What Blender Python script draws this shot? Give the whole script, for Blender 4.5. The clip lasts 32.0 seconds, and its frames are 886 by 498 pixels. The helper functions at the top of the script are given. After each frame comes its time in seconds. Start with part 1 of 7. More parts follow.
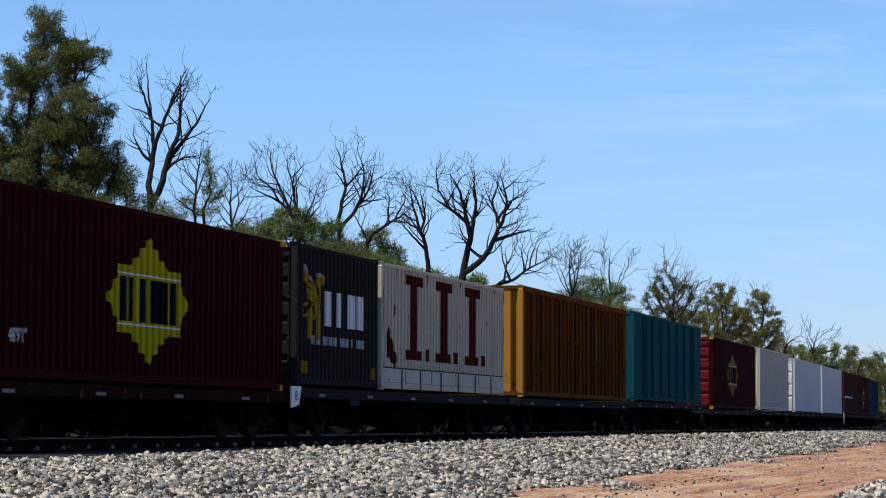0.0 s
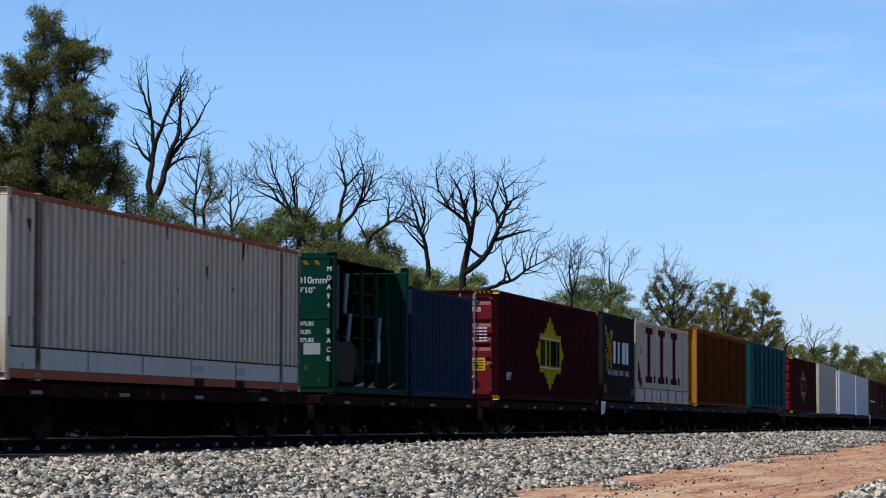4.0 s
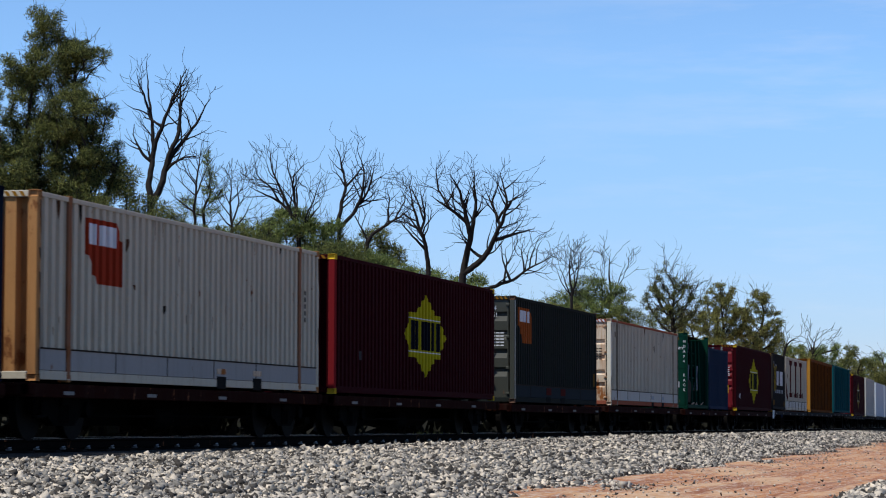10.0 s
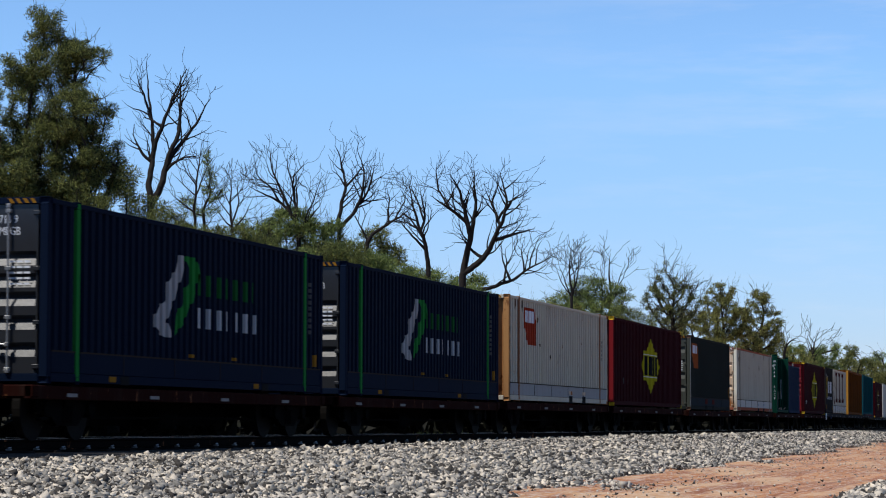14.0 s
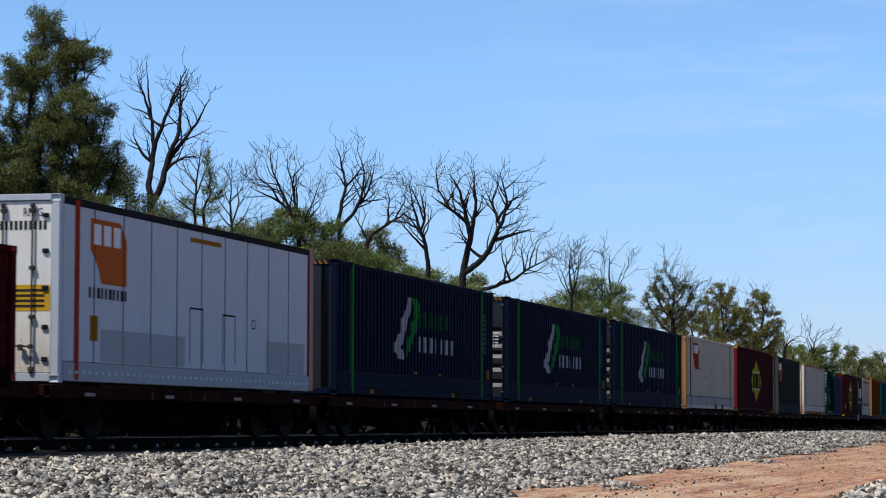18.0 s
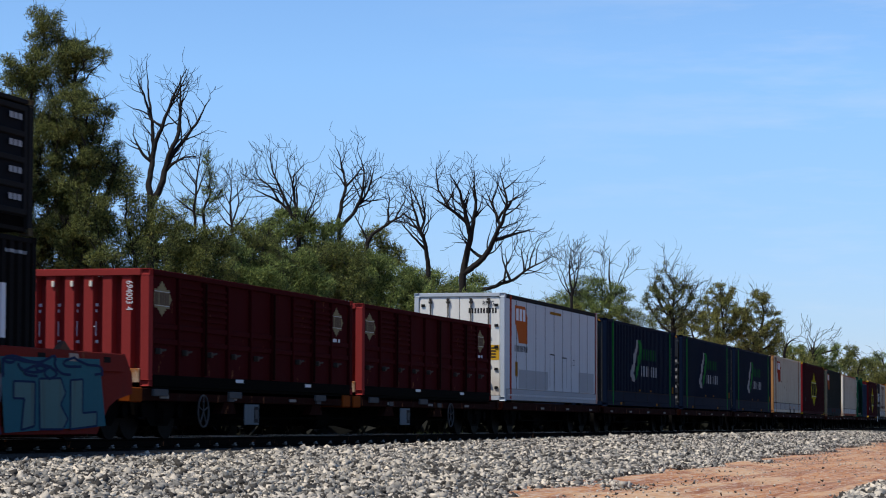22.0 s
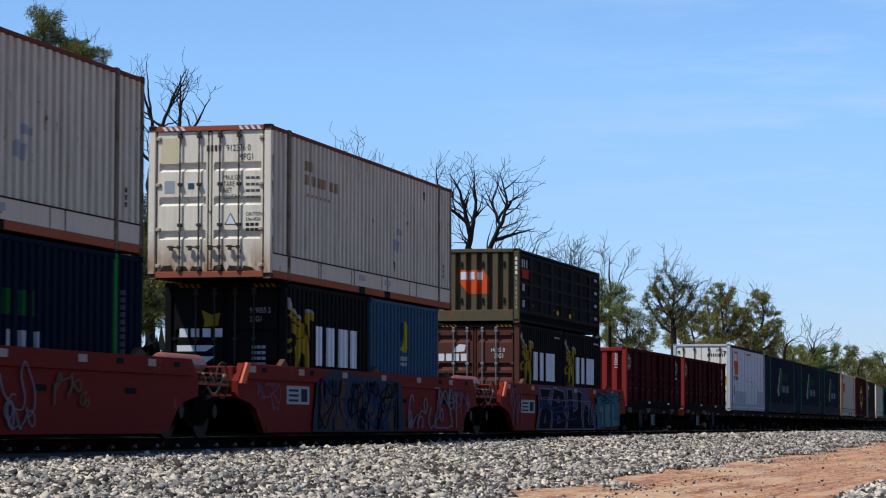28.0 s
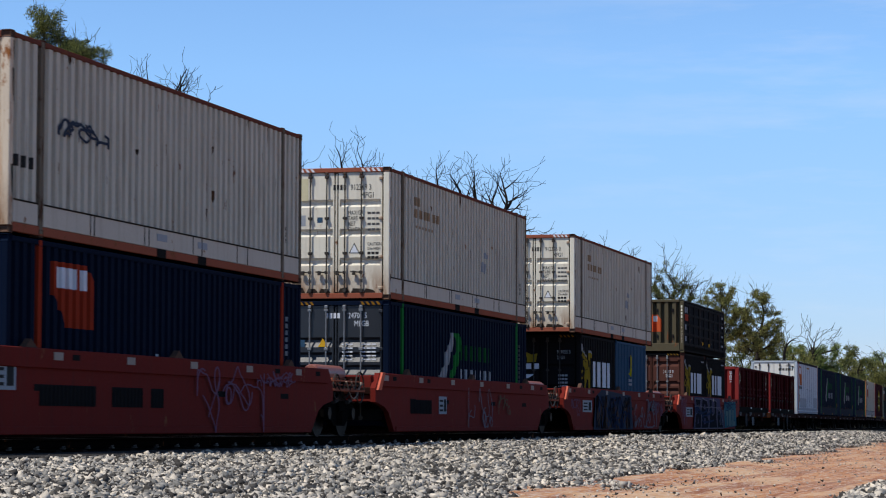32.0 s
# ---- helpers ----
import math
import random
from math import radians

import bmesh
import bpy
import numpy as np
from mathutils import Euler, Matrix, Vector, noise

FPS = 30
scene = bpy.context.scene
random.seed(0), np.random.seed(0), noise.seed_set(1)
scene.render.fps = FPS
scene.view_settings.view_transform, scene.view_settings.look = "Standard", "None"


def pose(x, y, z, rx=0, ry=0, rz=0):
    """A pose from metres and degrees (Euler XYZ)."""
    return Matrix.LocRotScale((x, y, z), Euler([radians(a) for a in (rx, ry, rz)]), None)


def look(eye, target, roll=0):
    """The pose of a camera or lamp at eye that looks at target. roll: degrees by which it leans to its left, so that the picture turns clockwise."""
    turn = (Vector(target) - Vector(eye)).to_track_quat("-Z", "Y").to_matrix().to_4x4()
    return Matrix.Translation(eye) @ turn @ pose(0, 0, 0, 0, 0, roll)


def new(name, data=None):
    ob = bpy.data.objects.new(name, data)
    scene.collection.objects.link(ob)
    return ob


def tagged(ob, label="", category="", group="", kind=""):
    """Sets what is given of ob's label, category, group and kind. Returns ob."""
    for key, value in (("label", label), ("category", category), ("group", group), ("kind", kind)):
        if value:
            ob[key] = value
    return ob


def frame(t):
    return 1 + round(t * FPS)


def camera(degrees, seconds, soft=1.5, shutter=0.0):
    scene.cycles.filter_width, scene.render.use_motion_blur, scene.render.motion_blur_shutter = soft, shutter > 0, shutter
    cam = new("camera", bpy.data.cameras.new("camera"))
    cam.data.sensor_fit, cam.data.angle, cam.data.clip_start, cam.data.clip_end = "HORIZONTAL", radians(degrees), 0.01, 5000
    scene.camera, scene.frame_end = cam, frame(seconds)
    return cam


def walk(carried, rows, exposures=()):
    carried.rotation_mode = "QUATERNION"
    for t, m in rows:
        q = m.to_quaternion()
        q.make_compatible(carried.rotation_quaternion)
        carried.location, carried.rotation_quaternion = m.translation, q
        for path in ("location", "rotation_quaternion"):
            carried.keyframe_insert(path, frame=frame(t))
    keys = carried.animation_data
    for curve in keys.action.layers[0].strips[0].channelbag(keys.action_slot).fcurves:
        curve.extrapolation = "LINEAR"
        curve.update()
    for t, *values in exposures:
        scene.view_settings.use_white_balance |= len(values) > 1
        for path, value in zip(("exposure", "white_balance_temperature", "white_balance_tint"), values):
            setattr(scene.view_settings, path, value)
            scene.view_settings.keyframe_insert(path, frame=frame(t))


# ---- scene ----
# Track runs along +x, z = 0 is the top of the rail, the camera looks along the track.
YAW, PITCH, ROLL = 76.096, 3.763, 0.160
EYE = (0.0, 0.0, 0.248)
cam = camera(18.925, 32.0, soft=1.05, shutter=0.3)
_aim = (EYE[0] + math.sin(radians(YAW)) * math.cos(radians(PITCH)),
        EYE[1] + math.cos(radians(YAW)) * math.cos(radians(PITCH)),
        EYE[2] + math.sin(radians(PITCH)))
CAM_POSE = look(EYE, _aim, ROLL)
walk(cam, [(0.0, CAM_POSE), (32.0, CAM_POSE)], [(0.0, 0.0), (32.0, 0.0)])

# the train's way along the track, second by second, in metres
SPEEDS = ((0, 8.392), (4, 8.340), (8, 8.173), (12, 8.197), (16, 8.115), (20, 7.800), (24, 7.747), (28, 7.677), (32, 7.532))


def travel(t):
    ts = np.linspace(0, 32, 641)
    v = np.interp(ts, [a for a, _ in SPEEDS], [b for _, b in SPEEDS])
    c = np.concatenate([[0], np.cumsum((v[1:] + v[:-1]) / 2 * 0.05)])
    return float(np.interp(t, ts, c) - np.interp(16, ts, c))


SIDE_Y = 15.46          # the near side of the containers


def bend(x):
    """How far the track has curved away from the straight at x."""
    return 1.24e-4 * max(0.0, min(x, 230.0) - 70.0) ** 2 + 0.0397 * max(0.0, x - 230.0)


def heading(x):
    """The turn of the track at x, in degrees."""
    return math.degrees(math.atan(2.48e-4 * max(0.0, min(x, 230.0) - 70.0)))


MID_Y = SIDE_Y + 1.25   # the track's middle
GAUGE = 1.435
TRAIN = []              # every thing of the train, with its place along it

# ---- light ----
SUN = Vector((-0.37, 0.36, 0.86)).normalized()
world = bpy.data.worlds.new("sky")
scene.world = world
world.use_nodes = True
_n, _l = world.node_tree.nodes, world.node_tree.links
_n.clear()
sky = _n.new("ShaderNodeTexSky")
sky.sky_type = "NISHITA"
sky.sun_disc = False
sky.sun_elevation = math.asin(SUN.z)
sky.sun_rotation = math.atan2(SUN.x, SUN.y)
sky.altitude, sky.air_density, sky.dust_density, sky.ozone_density = 300, 0.75, 0.1, 3.0
tint = _n.new("ShaderNodeMix")
tint.data_type, tint.blend_type = "RGBA", "MULTIPLY"
tint.inputs["Factor"].default_value = 1.0
tint.inputs["B"].default_value = (0.76, 0.93, 1.08, 1)
_l.new(sky.outputs[0], tint.inputs["A"])
sky_co = _n.new("ShaderNodeTexCoord")
sky_z = _n.new("ShaderNodeSeparateXYZ")
_l.new(sky_co.outputs["Generated"], sky_z.inputs[0])
haze = _n.new("ShaderNodeValToRGB")
haze.color_ramp.elements[0].position, haze.color_ramp.elements[1].position = 0.0, 0.13
haze.color_ramp.elements[0].color, haze.color_ramp.elements[1].color = (0.56, 0.57, 0.74, 1), (0.822, 0.985, 1.125, 1)
_l.new(sky_z.outputs["Z"], haze.inputs[0])
_l.new(haze.outputs[0], tint.inputs["B"])
# thin far clouds low over the end of the track
tc = _n.new("ShaderNodeTexCoord")
mp = _n.new("ShaderNodeMapping")
mp.inputs["Scale"].default_value = (9, 9, 60)
_l.new(tc.outputs["Generated"], mp.inputs["Vector"])
cn = _n.new("ShaderNodeTexNoise")
cn.inputs["Scale"].default_value, cn.inputs["Detail"].default_value, cn.inputs["Roughness"].default_value = 1.3, 6, 0.6
_l.new(mp.outputs[0], cn.inputs["Vector"])
cr = _n.new("ShaderNodeValToRGB")
cr.color_ramp.elements[0].position, cr.color_ramp.elements[1].position = 0.47, 0.78
cr.color_ramp.elements[1].color = (0.26, 0.26, 0.26, 1)
_l.new(cn.outputs[0], cr.inputs[0])
cm = _n.new("ShaderNodeMix")
cm.data_type = "RGBA"
cm.inputs["B"].default_value = (5.0, 5.4, 6.2, 1)
sx = _n.new("ShaderNodeSeparateXYZ")
_l.new(tc.outputs["Generated"], sx.inputs[0])
cf = _n.new("ShaderNodeMapRange")
cf.inputs["From Min"].default_value, cf.inputs["From Max"].default_value = 0.26, 0.12
_l.new(sx.outputs["Y"], cf.inputs["Value"])
cx = _n.new("ShaderNodeMath")
cx.operation = "MULTIPLY"
_l.new(cr.outputs[0], cx.inputs[0])
_l.new(cf.outputs[0], cx.inputs[1])
_l.new(cx.outputs[0], cm.inputs["Factor"])
_l.new(tint.outputs["Result"], cm.inputs["A"])
bg = _n.new("ShaderNodeBackground")
bg.inputs["Strength"].default_value = 0.15
_l.new(cm.outputs["Result"], bg.inputs["Color"])
_l.new(bg.outputs[0], _n.new("ShaderNodeOutputWorld").inputs[0])

sun = new("sun", bpy.data.lights.new("sun", "SUN"))
sun.data.energy, sun.data.angle, sun.data.color = 5.0, radians(0.53), (1.0, 0.95, 0.87)
sun.matrix_world = look(SUN * 80, (0, 0, 0))


# ---- materials ----
def node(nt, kind, **sets):
    n = nt.nodes.new(kind)
    for k, v in sets.items():
        n.inputs[k].default_value = v
    return n


def ramp(nt, src, a, b, ca=(0, 0, 0, 1), cb=(1, 1, 1, 1)):
    r = nt.nodes.new("ShaderNodeValToRGB")
    r.color_ramp.elements[0].position, r.color_ramp.elements[1].position = a, b
    r.color_ramp.elements[0].color, r.color_ramp.elements[1].color = ca, cb
    nt.links.new(src, r.inputs[0])
    return r.outputs[0]


def noise_at(nt, co, scale, detail=5, rough=0.6, stretch=None):
    if stretch:
        m = nt.nodes.new("ShaderNodeMapping")
        m.inputs["Scale"].default_value = stretch
        nt.links.new(co, m.inputs["Vector"])
        co = m.outputs[0]
    n = node(nt, "ShaderNodeTexNoise", Scale=scale, Detail=detail, Roughness=rough)
    nt.links.new(co, n.inputs["Vector"])
    return n.outputs[0]


def mix(nt, fac, a, b, blend="MIX"):
    m = nt.nodes.new("ShaderNodeMix")
    m.data_type, m.blend_type = "RGBA", blend
    for sock, v in (("Factor", fac), ("A", a), ("B", b)):
        if isinstance(v, bpy.types.NodeSocket):
            nt.links.new(v, m.inputs[sock])
        elif sock == "Factor":
            m.inputs[sock].default_value = v
        else:
            m.inputs[sock].default_value = (*v[:3], 1)
    return m.outputs["Result"]


MATS = {}


def surface(name, color, rough=0.5, metal=0.0, rust=0.0, rust_color=(0.11, 0.045, 0.02), fade=0.25, grain=18.0, bump=0.15,
            dirt=None, dirty=0.25, spec=0.008, stain=0.0, gloss=0.0):
    """Painted or bare metal with fading, running streaks, rust and dust."""
    if name in MATS:
        return MATS[name]
    rough = gloss or (min(0.9, rough + 0.25) if metal < 0.5 else rough)
    if dirt is None:
        g = sum(color) / 3
        dirt = (0.5 * color[0] + 0.16 * g + 0.002, 0.5 * color[1] + 0.10 * g + 0.0015, 0.5 * color[2] + 0.07 * g + 0.001)
    m = bpy.data.materials.new(name)
    m.use_nodes = True
    nt = m.node_tree
    b = nt.nodes["Principled BSDF"]
    co = nt.nodes.new("ShaderNodeTexCoord").outputs["Object"]
    big = noise_at(nt, co, 0.7, 4)
    fine = noise_at(nt, co, grain, 6, 0.7)
    streak = noise_at(nt, co, 1.0, 5, 0.65, (5.0, 5.0, 0.45))
    c = mix(nt, ramp(nt, big, 0.3, 0.75, (0, 0, 0, 1), (fade, fade, fade, 1)), color, [min(1, v * 1.3 + 0.001) for v in color])
    c = mix(nt, ramp(nt, fine, 0.35, 0.8, (0, 0, 0, 1), (0.3, 0.3, 0.3, 1)), c, [v * 0.7 for v in color])
    c = mix(nt, ramp(nt, streak, 0.5, 0.78, (0, 0, 0, 1), (dirty, dirty, dirty, 1)), c, dirt)
    if stain:
        # brown run-off that gathers low on the panels
        zc = nt.nodes.new("ShaderNodeSeparateXYZ")
        nt.links.new(co, zc.inputs[0])
        w = nt.nodes.new("ShaderNodeMath")
        w.operation = "MULTIPLY"
        nt.links.new(ramp(nt, zc.outputs["Z"], 0.12, 0.95, (stain, stain, stain, 1), (0, 0, 0, 1)), w.inputs[0])
        nt.links.new(ramp(nt, noise_at(nt, co, 1.6, 6, 0.7, (3.0, 3.0, 0.8)), 0.30, 0.60), w.inputs[1])
        c = mix(nt, w.outputs[0], c, (0.20, 0.10, 0.045))
    if rust:
        spots = noise_at(nt, co, 2.6, 8, 0.75, (1, 1, 0.5))
        r = ramp(nt, spots, 0.66 - 0.22 * rust, 0.70 - 0.18 * rust)
        c = mix(nt, r, c, mix(nt, fine, rust_color, [v * 2.0 for v in rust_color]))
    nt.links.new(c, b.inputs["Base Color"])
    ro = nt.nodes.new("ShaderNodeMapRange")
    ro.inputs["To Min"].default_value, ro.inputs["To Max"].default_value = max(0.05, rough - 0.12), min(1, rough + 0.2)
    nt.links.new(fine, ro.inputs["Value"])
    nt.links.new(ro.outputs[0], b.inputs["Roughness"])
    b.inputs["Metallic"].default_value = metal
    b.inputs["Specular IOR Level"].default_value = spec
    if bump:
        bp = node(nt, "ShaderNodeBump", Strength=bump, Distance=0.02)
        nt.links.new(noise_at(nt, co, 3.0, 6, 0.6), bp.inputs["Height"])
        nt.links.new(bp.outputs[0], b.inputs["Normal"])
    MATS[name] = m
    return m


def varied(name, c1, c2, rough=0.9, island=True, scale=6.0, bump=0.3, c3=None, low=0.45, high=1.25):
    """Stone, earth, bark or leaf: two or three tones, mixed by piece and by noise."""
    if name in MATS:
        return MATS[name]
    m = bpy.data.materials.new(name)
    m.use_nodes = True
    nt = m.node_tree
    b = nt.nodes["Principled BSDF"]
    co = nt.nodes.new("ShaderNodeTexCoord").outputs["Object"]
    n = noise_at(nt, co, scale, 6, 0.7)
    c = mix(nt, ramp(nt, n, 0.35, 0.7), c1, c2)
    if island:
        g = nt.nodes.new("ShaderNodeNewGeometry")
        c = mix(nt, ramp(nt, g.outputs["Random Per Island"], 0.1, 0.95), c, c3 or c2)
        c = mix(nt, 0.75, c, ramp(nt, g.outputs["Random Per Island"], 0.0, 1.0, (low, low, low, 1), (high, high, high, 1)), "MULTIPLY")
    nt.links.new(c, b.inputs["Base Color"])
    b.inputs["Roughness"].default_value = rough
    b.inputs["Specular IOR Level"].default_value = 0.25
    if bump:
        bp = node(nt, "ShaderNodeBump", Strength=bump, Distance=0.03)
        nt.links.new(n, bp.inputs["Height"])
        nt.links.new(bp.outputs[0], b.inputs["Normal"])
    MATS[name] = m
    return m


# maroon darkened for the shaded sides; the two reds below are its sunlit tone
MAROON = surface("shaded_maroon_paint", (0.024, 0.0022, 0.0042), 0.45, fade=0.3, dirty=0.15)
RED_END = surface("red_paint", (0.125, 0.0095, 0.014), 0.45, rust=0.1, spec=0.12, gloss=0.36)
RED_FRAME = surface("red_frame_paint", (0.15, 0.012, 0.015), 0.55, rust=0.1)
# slate darkened for the shaded side; SLATE_END holds its sunlit tone
SLATE = surface("shaded_slate_paint", (0.0155, 0.0185, 0.017), 0.5, dirty=0.2)
SLATE_END = surface("slate_end_paint", (0.042, 0.045, 0.037), 0.5, rust=0.1, spec=0.2, gloss=0.36)
WHITE = surface("white_paint", (0.405, 0.372, 0.298), 0.5, rust=0.14, dirty=0.45, dirt=(0.17, 0.13, 0.09))
WHITE_BAND = surface("white_band_paint", (0.385, 0.375, 0.345), 0.45, rust=0.1, dirty=0.45)
CREAM = surface("cream_paint", (0.60, 0.565, 0.465), 0.5, rust=0.15, dirty=0.6, stain=1.0, spec=0.2)
RUSTY_END = surface("rust_stained_paint", (0.56, 0.47, 0.36), 0.6, rust=0.62, rust_color=(0.16, 0.06, 0.02), dirt=(0.36, 0.16, 0.06), dirty=0.9, stain=1.0)
TAN_END = surface("tan_paint", (0.34, 0.175, 0.07), 0.6, rust=0.5, rust_color=(0.09, 0.035, 0.014), dirty=0.8, stain=0.8)
RUST_RAIL = surface("rusty_rail_paint", (0.24, 0.075, 0.045), 0.65, rust=0.4)
NAVY = surface("navy_paint", (0.0042, 0.0084, 0.0205), 0.42, dirty=0.1)
NAVY_GREY = surface("dark_grey_paint", (0.016, 0.0175, 0.021), 0.42, dirty=0.15, spec=0.5, gloss=0.30)
BLUE = surface("dull_blue_paint", (0.0125, 0.0235, 0.049), 0.5, dirty=0.2)
SKY_BLUE = surface("light_blue_paint", (0.030, 0.068, 0.115), 0.45, dirty=0.2)
GREEN = surface("dark_green_paint", (0.0035, 0.030, 0.020), 0.4, rust=0.08, dirty=0.2)
BLACK = surface("black_paint", (0.0095, 0.0092, 0.0095), 0.5, rust=0.05, dirty=0.2)
CHAR = surface("charcoal_paint", (0.016, 0.016, 0.017), 0.5, rust=0.12, dirty=0.3)
BROWN_END = surface("brown_paint", (0.080, 0.034, 0.026), 0.5, rust=0.15, dirty=0.3)
OCHRE = surface("ochre_paint", (0.104, 0.034, 0.0072), 0.5, rust=0.5, dirty=0.7, rust_color=(0.03, 0.012, 0.006))
TEAL = surface("teal_paint", (0.0065, 0.058, 0.068), 0.5, dirty=0.2)
OLIVE = surface("olive_drab_paint", (0.088, 0.075, 0.046), 0.55, rust=0.3, dirty=0.3)
CAR_RED = surface("wagon_red_paint", (0.128, 0.0145, 0.0105), 0.55, rust=0.2, dirty=0.5, dirt=(0.06, 0.02, 0.016), spec=0.04)
WAGON = surface("wagon_brown_paint", (0.016, 0.0045, 0.0035), 0.65, rust=0.3, dirty=0.4, dirt=(0.03, 0.025, 0.02))
WAGON_ORANGE = surface("orange_paint", (0.16, 0.036, 0.006), 0.5, rust=0.15, dirty=0.3)
# near black: the shade under and inside things is put into these steels
GREASE = surface("greasy_shaded_steel", (0.0022, 0.002, 0.0019), 0.55, metal=0.0, dirty=0.3, dirt=(0.007, 0.006, 0.005))
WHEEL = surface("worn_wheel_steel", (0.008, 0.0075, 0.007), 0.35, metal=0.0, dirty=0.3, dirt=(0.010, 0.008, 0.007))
OILY_WHEEL = surface("oily_wheel_steel", (0.008, 0.0075, 0.007), 0.35, dirty=0.3, dirt=(0.010, 0.008, 0.007), spec=0.02, gloss=0.42)
GALV = surface("galvanised_steel", (0.22, 0.225, 0.23), 0.4, metal=0.6, rust=0.1)
DARK_ROD = surface("dark_rod_steel", (0.05, 0.045, 0.04), 0.5, metal=0.3, rust=0.3)
YELLOW = surface("yellow_paint", (0.45, 0.30, 0.025), 0.45, dirty=0.2)
LOGO_YELLOW = surface("logo_yellow_paint", (0.30, 0.27, 0.008), 0.45, dirty=0.2)
LOGO_NAVY = surface("logo_navy_paint", (0.004, 0.005, 0.010), 0.5, dirty=0.1)
LOGO_ORANGE = surface("logo_orange_paint", (0.24, 0.060, 0.014), 0.45, dirty=0.15)
LOGO_RED = surface("logo_red_paint", (0.24, 0.028, 0.012), 0.45, dirty=0.15)
LOGO_WHITE = surface("logo_white_paint", (0.56, 0.585, 0.62), 0.5, dirty=0.2)
LOGO_MAROON = surface("logo_maroon_paint", (0.055, 0.007, 0.006), 0.5, dirty=0.2)
LOGO_GREEN = surface("logo_green_paint", (0.012, 0.13, 0.026), 0.45, dirty=0.1)
LOGO_GOLD = surface("logo_gold_paint", (0.24, 0.165, 0.015), 0.5, dirty=0.4, dirt=(0.1, 0.06, 0.02))
INK = surface("black_ink", (0.03, 0.03, 0.03), 0.6, dirty=0.1)
GREY_PATCH = surface("grey_patch_paint", (0.26, 0.285, 0.31), 0.55, dirty=0.2)
DIM_GREEN = surface("faded_green_paint", (0.006, 0.065, 0.016), 0.5, dirty=0.2)
DIM_MARK = surface("dim_stencil_paint", (0.07, 0.072, 0.075), 0.5, dirty=0.2)
# caution yellow darkened for labels on the shaded sides
DIM_CAUTION = surface("dimmed_caution_paint", (0.20, 0.095, 0.012), 0.5, dirty=0.3)
CAUTION = surface("caution_yellow", (0.52, 0.29, 0.022), 0.5, dirty=0.15)
REFLECT = surface("reflector_white", (0.72, 0.72, 0.70), 0.4, dirty=0.3)
TARP = surface("dark_hole", (0.012, 0.012, 0.012), 0.8, dirty=0.1)
RAILHEAD = surface("polished_rail", (0.32, 0.32, 0.33), 0.35, metal=0.8, dirty=0.2)
RAILSIDE = surface("rusted_rail", (0.006, 0.0045, 0.004), 0.8, rust=0.3)
SLEEPER = surface("weathered_sleeper", (0.014, 0.012, 0.011), 0.9, rust=0.0, dirty=0.6, bump=0.5)
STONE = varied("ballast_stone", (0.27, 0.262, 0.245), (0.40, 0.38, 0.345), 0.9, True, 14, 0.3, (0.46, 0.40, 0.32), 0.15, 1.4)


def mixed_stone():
    """Dark stones among the pale ones: their colour stands in for shaded faces."""
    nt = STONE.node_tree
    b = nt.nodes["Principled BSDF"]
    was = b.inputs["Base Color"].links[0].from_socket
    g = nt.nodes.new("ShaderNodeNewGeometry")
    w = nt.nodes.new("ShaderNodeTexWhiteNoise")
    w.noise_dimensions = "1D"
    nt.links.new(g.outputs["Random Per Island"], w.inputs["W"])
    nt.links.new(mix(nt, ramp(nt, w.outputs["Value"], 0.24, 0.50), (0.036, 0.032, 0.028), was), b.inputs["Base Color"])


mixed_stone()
# bed near black, so the gaps between the stones look shaded
BED = varied("ballast_bed", (0.012, 0.011, 0.010), (0.055, 0.05, 0.045), 0.95, False, 26, 0.9)
# strip darkened to stand for the shade the train casts on its bed
SHADED_BED = varied("train_shade_bed", (0.010, 0.009, 0.008), (0.028, 0.024, 0.02), 0.95, False, 20, 0.9)


def earth():
    m = varied("red_earth", (0.35, 0.140, 0.048), (0.44, 0.23, 0.098), 0.95, False, 1.1, 1.0)
    nt = m.node_tree
    b = nt.nodes["Principled BSDF"]
    co = nt.nodes.new("ShaderNodeTexCoord").outputs["Object"]
    was = b.inputs["Base Color"].links[0].from_socket
    ruts = noise_at(nt, co, 1.0, 7, 0.72, (0.10, 5.5, 1.0))
    c = mix(nt, ramp(nt, ruts, 0.42, 0.55), was, (0.20, 0.068, 0.026))
    sand = noise_at(nt, co, 1.0, 6, 0.7, (0.25, 1.1, 1.0))
    c = mix(nt, ramp(nt, sand, 0.50, 0.62), c, (0.42, 0.255, 0.135))
    grit = noise_at(nt, co, 11.0, 6, 0.75, (0.5, 1.0, 1.0))
    c = mix(nt, ramp(nt, grit, 0.51, 0.62), c, (0.42, 0.36, 0.30))
    nt.links.new(c, b.inputs["Base Color"])
    return m


EARTH = earth()
CAST = surface("rusty_casting_steel", (0.085, 0.05, 0.036), 0.7, rust=0.4)
RUST_RUN = surface("rust_run", (0.085, 0.045, 0.026), 0.8, rust=0.3)
GRIMY_POST = surface("grimy_post_paint", (0.14, 0.115, 0.085), 0.7, rust=0.55, dirty=0.9, dirt=(0.05, 0.04, 0.03), rust_color=(0.04, 0.022, 0.014))
# wagon red brightened to pass for a sunlit slope
LIT_RED = surface("sunlit_red_paint", (0.48, 0.115, 0.07), 0.6, rust=0.1)
TAN_STEEL = surface("tan_rusted_steel", (0.26, 0.20, 0.15), 0.6, rust=0.2)
